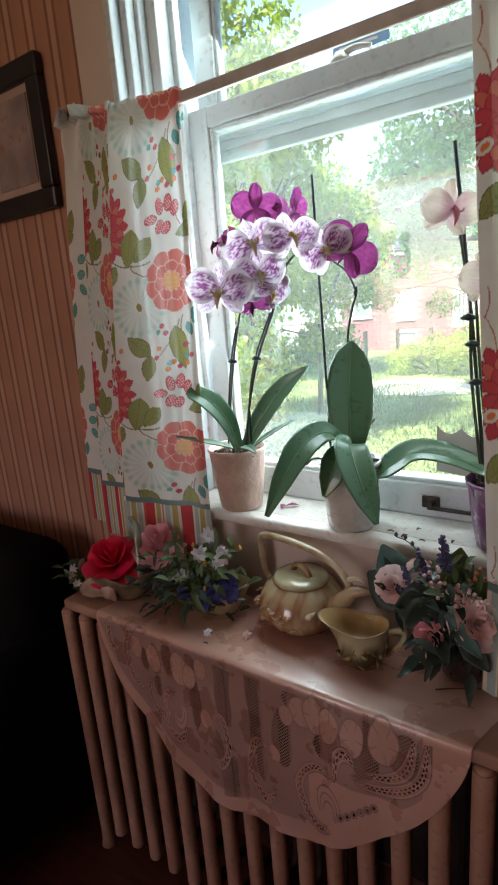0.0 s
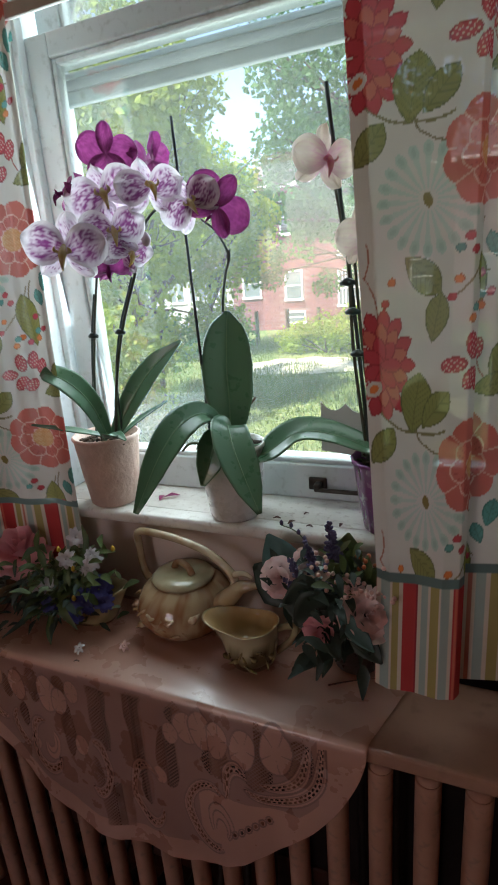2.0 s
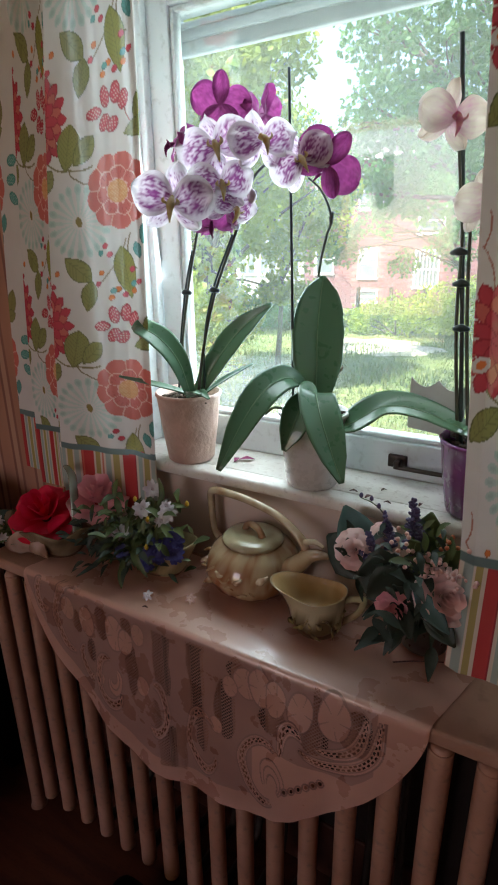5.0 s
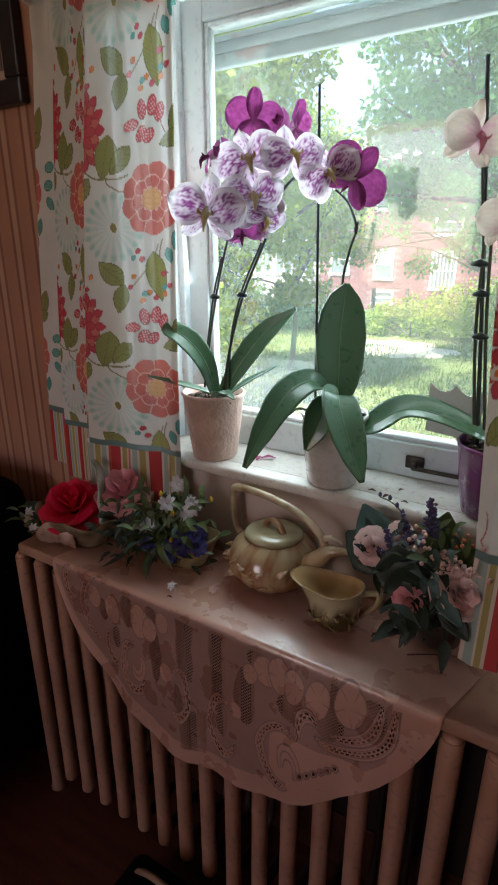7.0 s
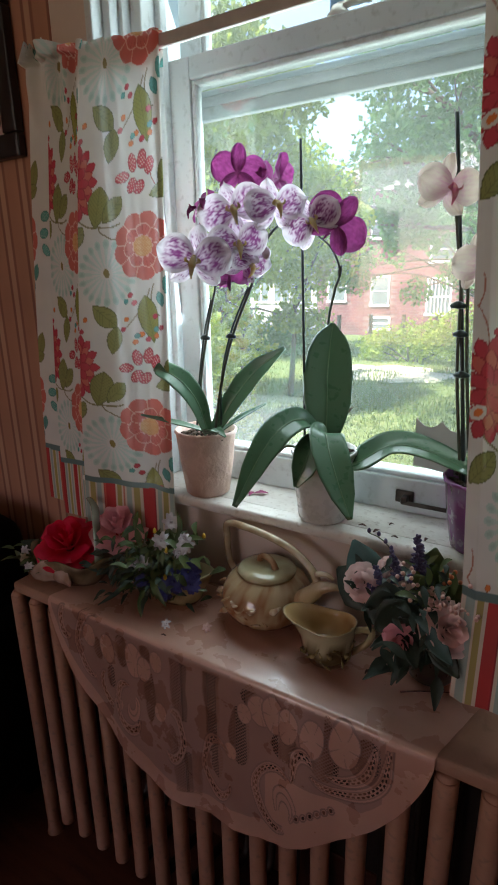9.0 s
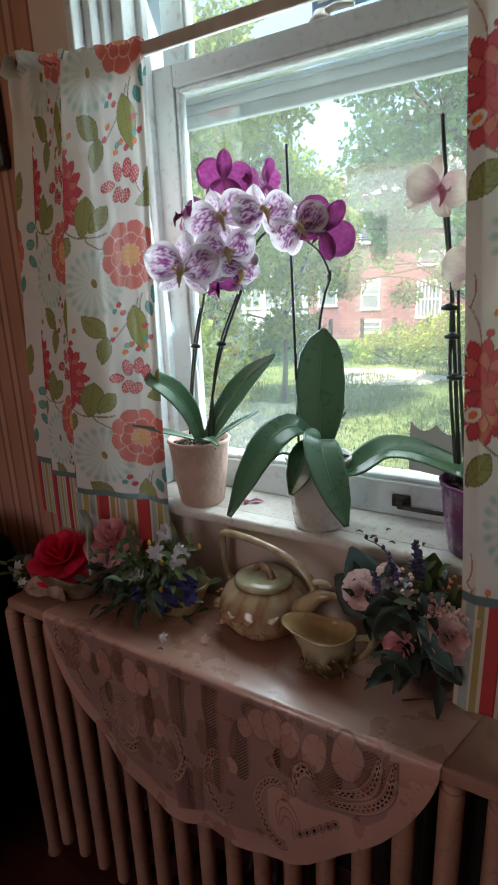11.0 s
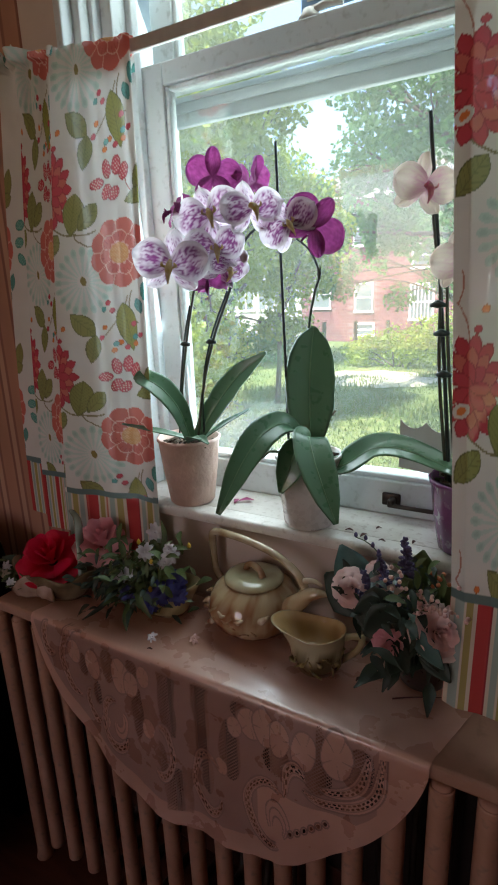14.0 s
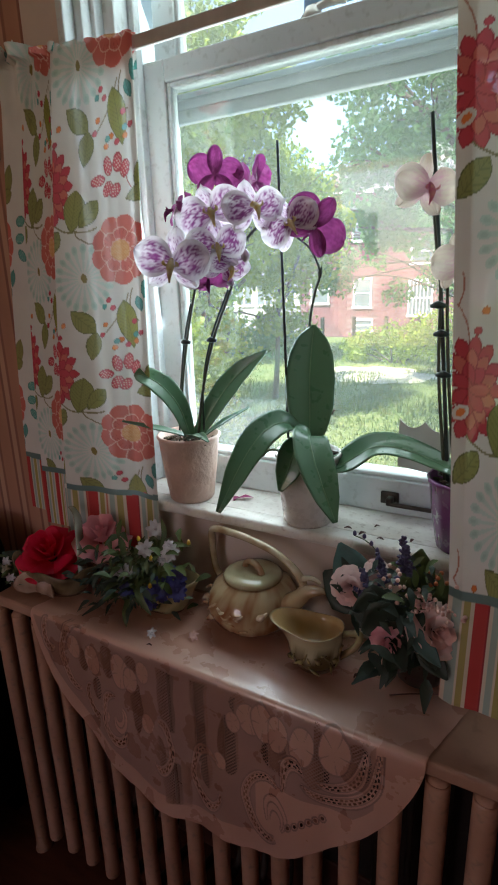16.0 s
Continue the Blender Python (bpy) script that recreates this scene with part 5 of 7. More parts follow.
def creamer():
    c = thing("cream_jug", (-0.242, 0.896, 0.770), "small green-brown pottery cream jug with leaf relief", "jug")
    at = Vector((-0.242, 0.896, 0.770))
    V, F = [], []
    prof = [(0.012, 0.0, 0), (0.036, 0.0, 0), (0.041, 0.005, 0), (0.050, 0.024, 0.02), (0.051, 0.042, 0.10), (0.052, 0.060, 0.35), (0.054, 0.074, 0.7), (0.055, 0.076, 0.75), (0.052, 0.076, 0.72), (0.046, 0.062, 0.35), (0.042, 0.040, 0.1), (0.01, 0.03, 0)]
    n = 56
    ang0 = math.pi + 0.10
    for r, z, pull in prof:
        for j in range(n):
            a = 2 * math.pi * j / n
            f = max(0, math.cos(a - ang0))
            side = abs(math.sin(a - ang0))
            rr = 0.90 * r * (1 + pull * 0.88 * f ** 4 - 0.12 * pull * side ** 2)
            zz = z + pull * 0.004 * f ** 3 - 0.006 * pull * side ** 4 + pull * 0.004 * max(0, -math.cos(a - ang0)) ** 2
            V.append((at.x + rr * math.cos(a), at.y + rr * math.sin(a) * 0.92, at.z + zz))
    for i in range(len(prof) - 1):
        for j in range(n):
            F.append((i * n + j, i * n + (j + 1) % n, (i + 1) * n + (j + 1) % n, (i + 1) * n + j))
    F.append(tuple(range(n))[::-1])
    F.append(tuple((len(prof) - 1) * n + j for j in range(n)))
    b = mesh_ob("body", V, F, GLAZE, c)
    cols = []
    for v in b.data.vertices:
        i = v.index // n
        nz = noise.noise(v.co * 70)
        base = lerp((0.40, 0.36, 0.22), (0.085, 0.06, 0.025), np.clip((0.822 - v.co.z) / 0.02 + nz * 1.3, 0, 1))
        cols.append((lerp((0.52, 0.36, 0.17), (0.45, 0.28, 0.12), nz + 0.5) if i >= 8 else base).tolist())
    tinted(b, cols)
    h = mesh_ob("handle", *sweep([(-0.201, 0.904, 0.833), (-0.186, 0.908, 0.839), (-0.170, 0.912, 0.838), (-0.178, 0.911, 0.812), (-0.204, 0.905, 0.788)], [0.006, 0.0055, 0.006, 0.0055, 0.006], 10, 26), GLAZE, c)
    tinted(h, [lerp((0.40, 0.36, 0.20), BROWNG, 0.3 + noise.noise(v.co * 60)).tolist() for v in h.data.vertices])
    r = random.Random(8)
    for k in range(16):
        a = radians(-140 + 9.5 * k)
        q = at + Vector((0.0445 * math.cos(a), 0.0445 * 0.92 * math.sin(a), r.uniform(0.014, 0.05)))
        d = Vector((r.uniform(-1, 1) * math.sin(a), -r.uniform(-1, 1) * math.cos(a), r.uniform(0.3, 1))).normalized() * r.uniform(0.006, 0.013)
        o = mesh_ob("relief_leaf" if k % 4 else "relief_bud", *sweep([q - d, q + Vector((math.cos(a), math.sin(a), 0)) * 0.002, q + d], [0.001, 0.003 if k % 4 else 0.0065, 0.001], 7, 8, 0.8), GLAZE, c)
        tinted(o, [lerp((0.30, 0.25, 0.10), (0.07, 0.05, 0.025), 0.5 + noise.noise(v.co * 150)).tolist() for v in o.data.vertices])


creamer()


# ---- silk flowers ----
def rose(parent, c, face, r, mat, seed, label=""):
    """A full rose: rings of cupped, ruffled petals round a tight heart."""
    rng = random.Random(seed)
    nrm = Vector(face).normalized()
    u = nrm.orthogonal().normalized()
    w = nrm.cross(u)
    c = Vector(c)
    VF = []
    for ring, (cnt, lean, rad, ht) in enumerate(((3, 0.05, 0.20, 0.80), (4, 0.16, 0.42, 0.84), (5, 0.34, 0.66, 0.82), (6, 0.56, 0.86, 0.78), (7, 0.86, 1.0, 0.72))):
        for k in range(cnt):
            a0 = 2 * math.pi * (k + 0.37 * ring + rng.uniform(-0.1, 0.1)) / cnt
            span = 2 * math.pi / cnt * 0.80
            V, F = [], []
            nn, mm = 7, 8
            ph = rng.uniform(0, 6)
            for i in range(nn + 1):
                t = i / nn
                for j in range(mm + 1):
                    b = (j / mm - 0.5) * 2
                    a = a0 + b * span * (0.45 + 0.4 * math.sin(math.pi * min(t * 0.8 + 0.1, 1)))
                    rr = r * (rad * 0.42 * math.sin(math.pi / 2 * min(1, 0.25 + t)) + math.sin(lean) * t * t * 0.75 + 0.02 * math.sin(ph + 5 * b) * t)
                    hh = r * (ht * math.cos(lean * 0.9) * t - 0.12 * b * b * t + (-0.25 * t * t if ring > 2 else 0) + 0.025 * math.sin(ph + 4 * b) * t - 0.15 * ring * 0.4)
                    V.append(c + (u * math.cos(a) + w * math.sin(a)) * rr + nrm * hh)
            q = mm + 1
            for i in range(nn):
                for j in range(mm):
                    F.append((i * q + j, i * q + j + 1, (i + 1) * q + j + 1, (i + 1) * q + j))
            VF.append((V, F))
    return mesh_ob("flower", *joined(*VF), mat, parent, label=label)


def sprig_leaf(parent, a, b, w, mat, up=(0, -0.4, 1), cup=0.2, sag=0.0, name="leaf"):
    a, b = Vector(a), Vector(b)
    mid = (a + b) / 2 + Vector((0, 0, sag))
    return mesh_ob(name, *blade([a, mid, b], [w * 0.15, w * 0.8, w, w * 0.7, w * 0.08], up, cup, 10, 3), mat, parent)


def spray(parent, c, n, spread, leaf, mat, seed, bias=(0, 0, 0.3), name="foliage", xmax=9.0):
    """Many small narrow leaves on arching twigs."""
    rng = random.Random(seed)
    VF = []
    for _ in range(n):
        d = Vector((rng.gauss(0, 1), rng.gauss(0, 1), rng.gauss(0, 0.7))) + Vector(bias) * 2
        d.normalize()
        q = Vector(c) + Vector((rng.gauss(0, spread[0]), rng.gauss(0, spread[1]), rng.gauss(0, spread[2])))
        q.z = max(q.z, 0.778)
        ln = leaf * rng.uniform(0.5, 1.3)
        e = q + d * ln
        e.z = max(e.z, 0.773)
        if max(q.x, e.x) > xmax:
            continue
        VF.append(blade([q, (q + e) / 2 + Vector((0, 0, ln * 0.12)), e], [ln * 0.04, ln * 0.19, ln * 0.13, ln * 0.02], (rng.uniform(-0.5, 0.5), -0.6, 1), 0.3, 5, 1))
    return tagged(mesh_ob(name, *joined(*VF), mat, parent), kind="stuff")


def small_bloom(parent, c, r, mat, seed, petals=7, face=(0.4, -0.8, 0.4)):
    rng = random.Random(seed)
    nrm = Vector(face).normalized()
    u = nrm.orthogonal().normalized()
    w = nrm.cross(u)
    VF = []
    for k in range(petals):
        a = 2 * math.pi * k / petals + rng.uniform(-0.2, 0.2)
        d = u * math.cos(a) + w * math.sin(a)
        q = Vector(c)
        VF.append(blade([q, q + d * r * 0.5 + nrm * r * 0.25, q + d * r + nrm * r * rng.uniform(-0.2, 0.3)], [r * 0.1, r * 0.32, r * 0.1], nrm, 0.2, 5, 2))
    VF.append(lathe([(0.001, -r * 0.1), (r * 0.22, 0), (r * 0.15, r * 0.15), (0.001, r * 0.2)], (c[0], c[1], c[2]), 8))
    return mesh_ob("small_flower", *joined(*VF), mat, parent)


# left arrangement: pottery basket with roses and trailing greenery
bk = thing("flower_basket", (-0.855, 0.88, 0.770), "green-brown pottery basket planter holding silk roses", "planter")
V, F = [], []
nb = 60
for r, z, fl in ((0.4, 0.0, 0), (0.62, 0.0, 0), (0.74, 0.012, 0.02), (0.84, 0.030, 0.05), (0.94, 0.046, 0.10), (1.0, 0.056, 0.16), (0.97, 0.058, 0.16), (0.88, 0.044, 0.08), (0.70, 0.03, 0.0)):
    for j in range(nb):
        a = 2 * math.pi * j / nb
        k = 1 + fl * 0.35 * math.sin(a * 5 + 0.7)
        V.append((-0.848 + 0.112 * r * k * math.cos(a), 0.872 + 0.062 * r * k * math.sin(a), 0.770 + z + fl * 0.05 * math.sin(a * 5 + 2) + fl * 0.06 * abs(math.cos(a))))
F = [(i * nb + j, i * nb + (j + 1) % nb, (i + 1) * nb + (j + 1) % nb, (i + 1) * nb + j) for i in range(8) for j in range(nb)]
F += [tuple(range(nb))[::-1], tuple(8 * nb + j for j in range(nb))]
ob = mesh_ob("body", V, F, GLAZE, bk)
tinted(ob, [lerp((0.24, 0.18, 0.11), (0.08, 0.06, 0.035), 0.5 + noise.noise(v.co * 40)).tolist() for v in ob.data.vertices])
hb = mesh_ob("handle", *sweep([(-0.780, 0.885, 0.815), (-0.788, 0.893, 0.850), (-0.800, 0.905, 0.895), (-0.822, 0.925, 0.922), (-0.852, 0.940, 0.930)], [0.013, 0.011, 0.0105, 0.0105, 0.010], 12, 24, 0.5), GLAZE, bk)
tinted(hb, [lerp((0.34, 0.42, 0.36), (0.22, 0.27, 0.20), 0.5 + noise.noise(v.co * 50)).tolist() for v in hb.data.vertices])
for pts, w in (([(-0.870, 0.822, 0.776), (-0.872, 0.815, 0.80), (-0.876, 0.818, 0.826)], [0.014, 0.030, 0.034, 0.026, 0.006]), ([(-0.83, 0.826, 0.776), (-0.822, 0.818, 0.795), (-0.812, 0.822, 0.815)], [0.012, 0.022, 0.022, 0.004])):
    o = mesh_ob("relief_leaf", *blade(pts, w, (0.3, -0.95, 0.2), 0.15, 12, 4), GLAZE, bk)
    tinted(solid(o, 0.004), [lerp((0.46, 0.32, 0.26), (0.28, 0.18, 0.13), 0.5 + noise.noise(v.co * 60)).tolist() for v in o.data.vertices])
rose(bk, (-0.862, 0.874, 0.842), (0.30, -0.45, 0.85), 0.075, REDROSE, 3, "deep red silk rose")
rose(bk, (-0.768, 0.940, 0.874), (0.25, -0.35, 0.9), 0.066, PINKROSE, 5, "pale pink silk rose")
for i, (a, b, w) in enumerate((((-0.92, 0.86, 0.815), (-0.985, 0.84, 0.835), 0.018), ((-0.91, 0.88, 0.82), (-0.965, 0.90, 0.850), 0.02), ((-0.90, 0.90, 0.82), (-0.93, 0.95, 0.865), 0.02), ((-0.92, 0.85, 0.80), (-0.965, 0.815, 0.79), 0.014))):
    sprig_leaf(bk, a, b, w, LEAFDARK)
spray(bk, (-0.935, 0.835, 0.800), 34, (0.022, 0.016, 0.014), 0.030, LEAFMID, 21, (-0.2, -0.3, 0.3))
for i, (x, y, z) in enumerate(((-0.948, 0.818, 0.812), (-0.925, 0.812, 0.800), (-0.960, 0.832, 0.822))):
    small_bloom(bk, (x, y, z), 0.012, surface("dried_cream_bloom", (0.42, 0.36, 0.26), (0.3, 0.25, 0.17), 0.7) if i == 0 else WHITEFL, 30 + i)

# second dish with blue and white blossom and long narrow leaves
ds = thing("flower_dish", (-0.600, 0.915, 0.770), "oval yellow-green pottery dish with blue and white silk blossom", "planter")
V, F = [], []
for r, z in ((0.4, 0.0), (0.60, 0.0), (0.70, 0.010), (0.82, 0.030), (0.96, 0.052), (1.0, 0.060), (0.96, 0.060), (0.86, 0.046), (0.6, 0.03)):
    for j in range(nb):
        a = 2 * math.pi * j / nb
        V.append((-0.600 + 0.098 * r * math.cos(a), 0.920 + 0.055 * r * math.sin(a), 0.770 + z + 0.018 * (z / 0.06) * max(0, math.cos(a)) ** 2))
F = [(i * nb + j, i * nb + (j + 1) % nb, (i + 1) * nb + (j + 1) % nb, (i + 1) * nb + j) for i in range(8) for j in range(nb)]
F += [tuple(range(nb))[::-1], tuple(8 * nb + j for j in range(nb))]
ob = mesh_ob("body", V, F, GLAZE, ds)
tinted(ob, [lerp((0.46, 0.38, 0.20), (0.22, 0.18, 0.09), 0.45 + noise.noise(v.co * 40) - (v.co.z - 0.80) * 8).tolist() for v in ob.data.vertices])
spray(ds, (-0.622, 0.893, 0.852), 230, (0.045, 0.022, 0.030), 0.034, LEAFMID, 11, (0.1, -0.3, 0.2))
spray(ds, (-0.660, 0.880, 0.825), 150, (0.050, 0.024, 0.022), 0.032, LEAFDARK, 12, (0, -0.4, 0.0))
for i, (a, m_, b) in enumerate((((-0.66, 0.88, 0.83), (-0.675, 0.835, 0.80), (-0.703, 0.802, 0.778)), ((-0.63, 0.87, 0.82), (-0.61, 0.83, 0.80), (-0.598, 0.815, 0.778)), ((-0.60, 0.91, 0.87), (-0.575, 0.92, 0.925), (-0.592, 0.935, 0.958)), ((-0.61, 0.90, 0.87), (-0.598, 0.91, 0.92), (-0.588, 0.915, 0.90)), ((-0.58, 0.90, 0.86), (-0.55, 0.91, 0.915), (-0.515, 0.925, 0.918)), ((-0.62, 0.875, 0.84), (-0.585, 0.845, 0.83), (-0.555, 0.84, 0.802)))):
    mesh_ob("long_leaf", *blade([a, m_, b], [0.002, 0.006, 0.007, 0.005, 0.001], (0, -0.6, 0.8), 0.3, 14, 2), LEAFMID if i != 0 else LEAFDARK, ds)
for i, (x, y, z, r) in enumerate(((-0.604, 0.895, 0.906, 0.019), (-0.547, 0.900, 0.910, 0.019), (-0.560, 0.895, 0.890, 0.015), (-0.637, 0.865, 0.863, 0.016), (-0.600, 0.925, 0.936, 0.020), (-0.62, 0.865, 0.87, 0.012), (-0.668, 0.868, 0.845, 0.010), (-0.545, 0.895, 0.925, 0.012))):
    small_bloom(ds, (x, y, z), r, WHITEFL, 50 + i, 8)
for i, (x, y, z, r) in enumerate(((-0.560, 0.872, 0.838, 0.026), (-0.535, 0.895, 0.858, 0.024), (-0.525, 0.885, 0.836, 0.020), (-0.575, 0.862, 0.815, 0.018), (-0.63, 0.86, 0.825, 0.018))):
    small_bloom(ds, (x, y, z), r, BLUEFL, 70 + i, 12)
for i, (x, y, z) in enumerate(((-0.52, 0.925, 0.918), (-0.588, 0.89, 0.885), (-0.57, 0.86, 0.845), (-0.625, 0.90, 0.915))):
    mesh_ob("bud", *lathe([(0.001, 0), (0.004, 0.003), (0.0035, 0.008), (0.001, 0.012)], (x, y, z), 8), YEL, ds)

# right arrangement in a low dark bowl
bq = thing("silk_bouquet", (-0.085, 0.90, 0.770), "silk bouquet of blush roses, lavender and berries in a dark bowl", "bouquet")
mesh_ob("bowl", *lathe([(0.02, 0), (0.032, 0.0), (0.036, 0.004), (0.042, 0.03), (0.046, 0.052), (0.047, 0.06), (0.044, 0.061), (0.040, 0.05)], (-0.078, 0.945, 0.770), 40), DARKBOWL, bq)
rose(bq, (-0.182, 0.893, 0.938), (0.1, -0.85, 0.45), 0.033, BLUSHROSE, 7, "blush silk rose")
rose(bq, (-0.148, 0.920, 0.958), (0.3, -0.6, 0.7), 0.022, BLUSHROSE, 17, "blush silk rose")
rose(bq, (-0.045, 0.858, 0.922), (0.35, -0.75, 0.5), 0.042, BLUSHROSE, 8, "blush silk rose")
rose(bq, (-0.107, 0.842, 0.895), (0.2, -0.9, -0.1), 0.026, PINKROSE, 9, "dusky pink silk rosebud")
for a, b, w, mt, up in (((-0.16, 0.91, 0.90), (-0.222, 0.950, 0.978), 0.034, EUCA, (0.3, -0.9, 0.3)), ((-0.15, 0.90, 0.90), (-0.240, 0.925, 0.932), 0.038, LEAFDARK, (0.3, -0.9, 0.3)), ((-0.10, 0.87, 0.93), (-0.165, 0.852, 0.922), 0.042, LEAFDARK, (0.3, -0.9, 0.3)), ((-0.085, 0.86, 0.94), (-0.145, 0.842, 0.898), 0.036, LEAFDARK, (0.3, -0.9, 0.2)), ((-0.088, 0.845, 0.912), (-0.100, 0.835, 0.845), 0.022, LEAFDARK, (0.6, -0.7, 0.3)), ((-0.082, 0.845, 0.93), (-0.028, 0.822, 0.892), 0.014, EUCA, (0.2, -0.8, 0.6)), ((-0.075, 0.85, 0.92), (-0.035, 0.83, 0.88), 0.013, LEAFDARK, (0.2, -0.8, 0.6)), ((-0.09, 0.91, 0.95), (-0.083, 0.925, 1.010), 0.024, LEAFMID, (0.5, -0.8, 0.2)), ((-0.07, 0.89, 0.93), (-0.03, 0.90, 0.975), 0.018, LEAFMID, (0.4, -0.8, 0.4)), ((-0.07, 0.86, 0.90), (-0.02, 0.835, 0.865), 0.018, LEAFDARK, (0.2, -0.8, 0.5)), ((-0.10, 0.85, 0.90), (-0.075, 0.82, 0.868), 0.014, LEAFDARK, (0.4, -0.8, 0.4)), ((-0.12, 0.88, 0.92), (-0.165, 0.87, 0.885), 0.022, LEAFDARK, (0.3, -0.9, 0.3)), ((-0.10, 0.88, 0.96), (-0.07, 0.87, 0.985), 0.02, LEAFMID, (0.3, -0.9, 0.3))):
    solid(sprig_leaf(bq, a, b, w, mt, up), 0.0008)
spray(bq, (-0.095, 0.885, 0.865), 45, (0.030, 0.020, 0.024), 0.045, LEAFDARK, 33, (0, -0.5, -0.2), xmax=-0.052)
spray(bq, (-0.085, 0.885, 0.925), 160, (0.042, 0.020, 0.028), 0.034, LEAFDARK, 31, (0, -0.3, 0.1), xmax=-0.048)
spray(bq, (-0.055, 0.885, 0.960), 60, (0.028, 0.016, 0.018), 0.030, LEAFMID, 32, (0, -0.3, 0.5), xmax=-0.042)


def spike(parent, a, b, n, r, mat, seed):
    """A flower spike: a twig set round with little florets."""
    rng = random.Random(seed)
    a, b = Vector(a), Vector(b)
    VF = [sweep([a, (a + b) / 2, b], [0.0012, 0.001, 0.0008], 5, 6)]
    for k in range(n):
        t = k / n
        q = a.lerp(b, t)
        d = Vector((rng.gauss(0, 1), rng.gauss(0, 1), rng.gauss(0.3, 0.6))).normalized() * r * (1.15 - 0.7 * t)
        VF.append(sweep([q, q + d * 0.6, q + d], [0.0012, 0.0032, 0.001], 5, 3))
    return tagged(mesh_ob("flower_spike", *joined(*VF), mat, parent), kind="stuff")


spike(bq, (-0.098, 0.893, 0.945), (-0.103, 0.893, 1.036), 110, 0.016, LAV, 1)
spike(bq, (-0.085, 0.890, 0.940), (-0.090, 0.888, 1.000), 80, 0.014, LAV, 2)
spike(bq, (-0.145, 0.890, 0.930), (-0.162, 0.885, 0.975), 60, 0.012, LAV, 3)
spike(bq, (-0.150, 0.885, 0.915), (-0.170, 0.878, 0.945), 50, 0.011, LAV, 4)
spike(bq, (-0.13, 0.900, 0.95), (-0.143, 0.902, 1.0), 60, 0.011, LAV, 5)
mesh_ob("twig", *sweep([(-0.135, 0.905, 0.975), (-0.150, 0.915, 0.997), (-0.170, 0.925, 1.005), (-0.190, 0.932, 1.006)], [0.0012, 0.001, 0.0008], 6, 14), LEAFMID, bq)
for i, q in enumerate(((-0.190, 0.932, 1.006), (-0.172, 0.926, 1.007), (-0.158, 0.918, 1.001), (-0.147, 0.913, 0.994))):
    mesh_ob("bud", *lathe([(0.001, 0), (0.003, 0.002), (0.003, 0.006), (0.001, 0.009)], q, 7), LAV, bq)
rng = random.Random(12)
bme = None
for cx, cy, cz, cnt, mt in ((-0.080, 0.852, 0.966, 26, BERRY), (-0.038, 0.850, 0.962, 18, BERRY), (-0.095, 0.858, 0.985, 9, BERRY), (-0.05, 0.885, 0.985, 9, ORFL), (-0.03, 0.875, 0.99, 5, ORFL)):
    for _ in range(cnt):
        q = (cx + rng.gauss(0, 0.013), cy + rng.gauss(0, 0.006), cz + rng.gauss(0, 0.011))
        o = mesh_ob("berry", *lathe([(0.0005, -0.0034), (0.0024, -0.0023), (0.0034, 0), (0.0024, 0.0023), (0.0005, 0.0034)], (0, 0, 0), 9), mt, bq) if bme is None or mt is ORFL else new("berry", bme)
        if bme is None:
            bme = o.data
        if o.parent is None:
            o.parent, o.matrix_parent_inverse = bq, bq.matrix_basis.inverted()
        o.matrix_basis = pose(*q)

# beads and scraps lying on the cloth
for x, y, mt, lab in ((-0.545, 0.826, CRYSTAL, "small clear crystal blossom lying on the cloth"), (-0.470, 0.856, SHELLPINK, "small pink glass blossom lying on the cloth")):
    o = small_bloom(None, (x, y, 0.775), 0.0105, mt, int(x * -999), 6, (0.2, -0.6, 0.8))
    o.name = "glass_blossom"
    tagged(o, lab, "ornament", "glass blossoms")
for x, y, a, s in ((-0.163, 0.899, 20, 0.010), (-0.148, 0.912, 35, 0.009), (-0.170, 0.895, 80, 0.006), (-0.53, 0.80, 15, 0.005)):
    d = Vector((math.cos(radians(a)), math.sin(radians(a)), 0)) * s
    p = Vector((x, y, 0.7715))
    tagged(solid(mesh_ob("dried_petal", *blade([p - d, p + Vector((0, 0, 0.002)), p + d], [0.001, s * 0.35, 0.001], (0, 0, 1), 0.3, 6, 2), DRIED), 0.001), "dark dried petal scrap on the cloth", "petal", "dried petals")
tagged(mesh_ob("dried_twig", *sweep([(-0.108, 0.876, 0.7725), (-0.08, 0.895, 0.7715), (-0.040, 0.914, 0.772)], [0.0014, 0.001, 0.0007], 6, 10), DRIED), "thin brown dried twig on the cloth", "twig")


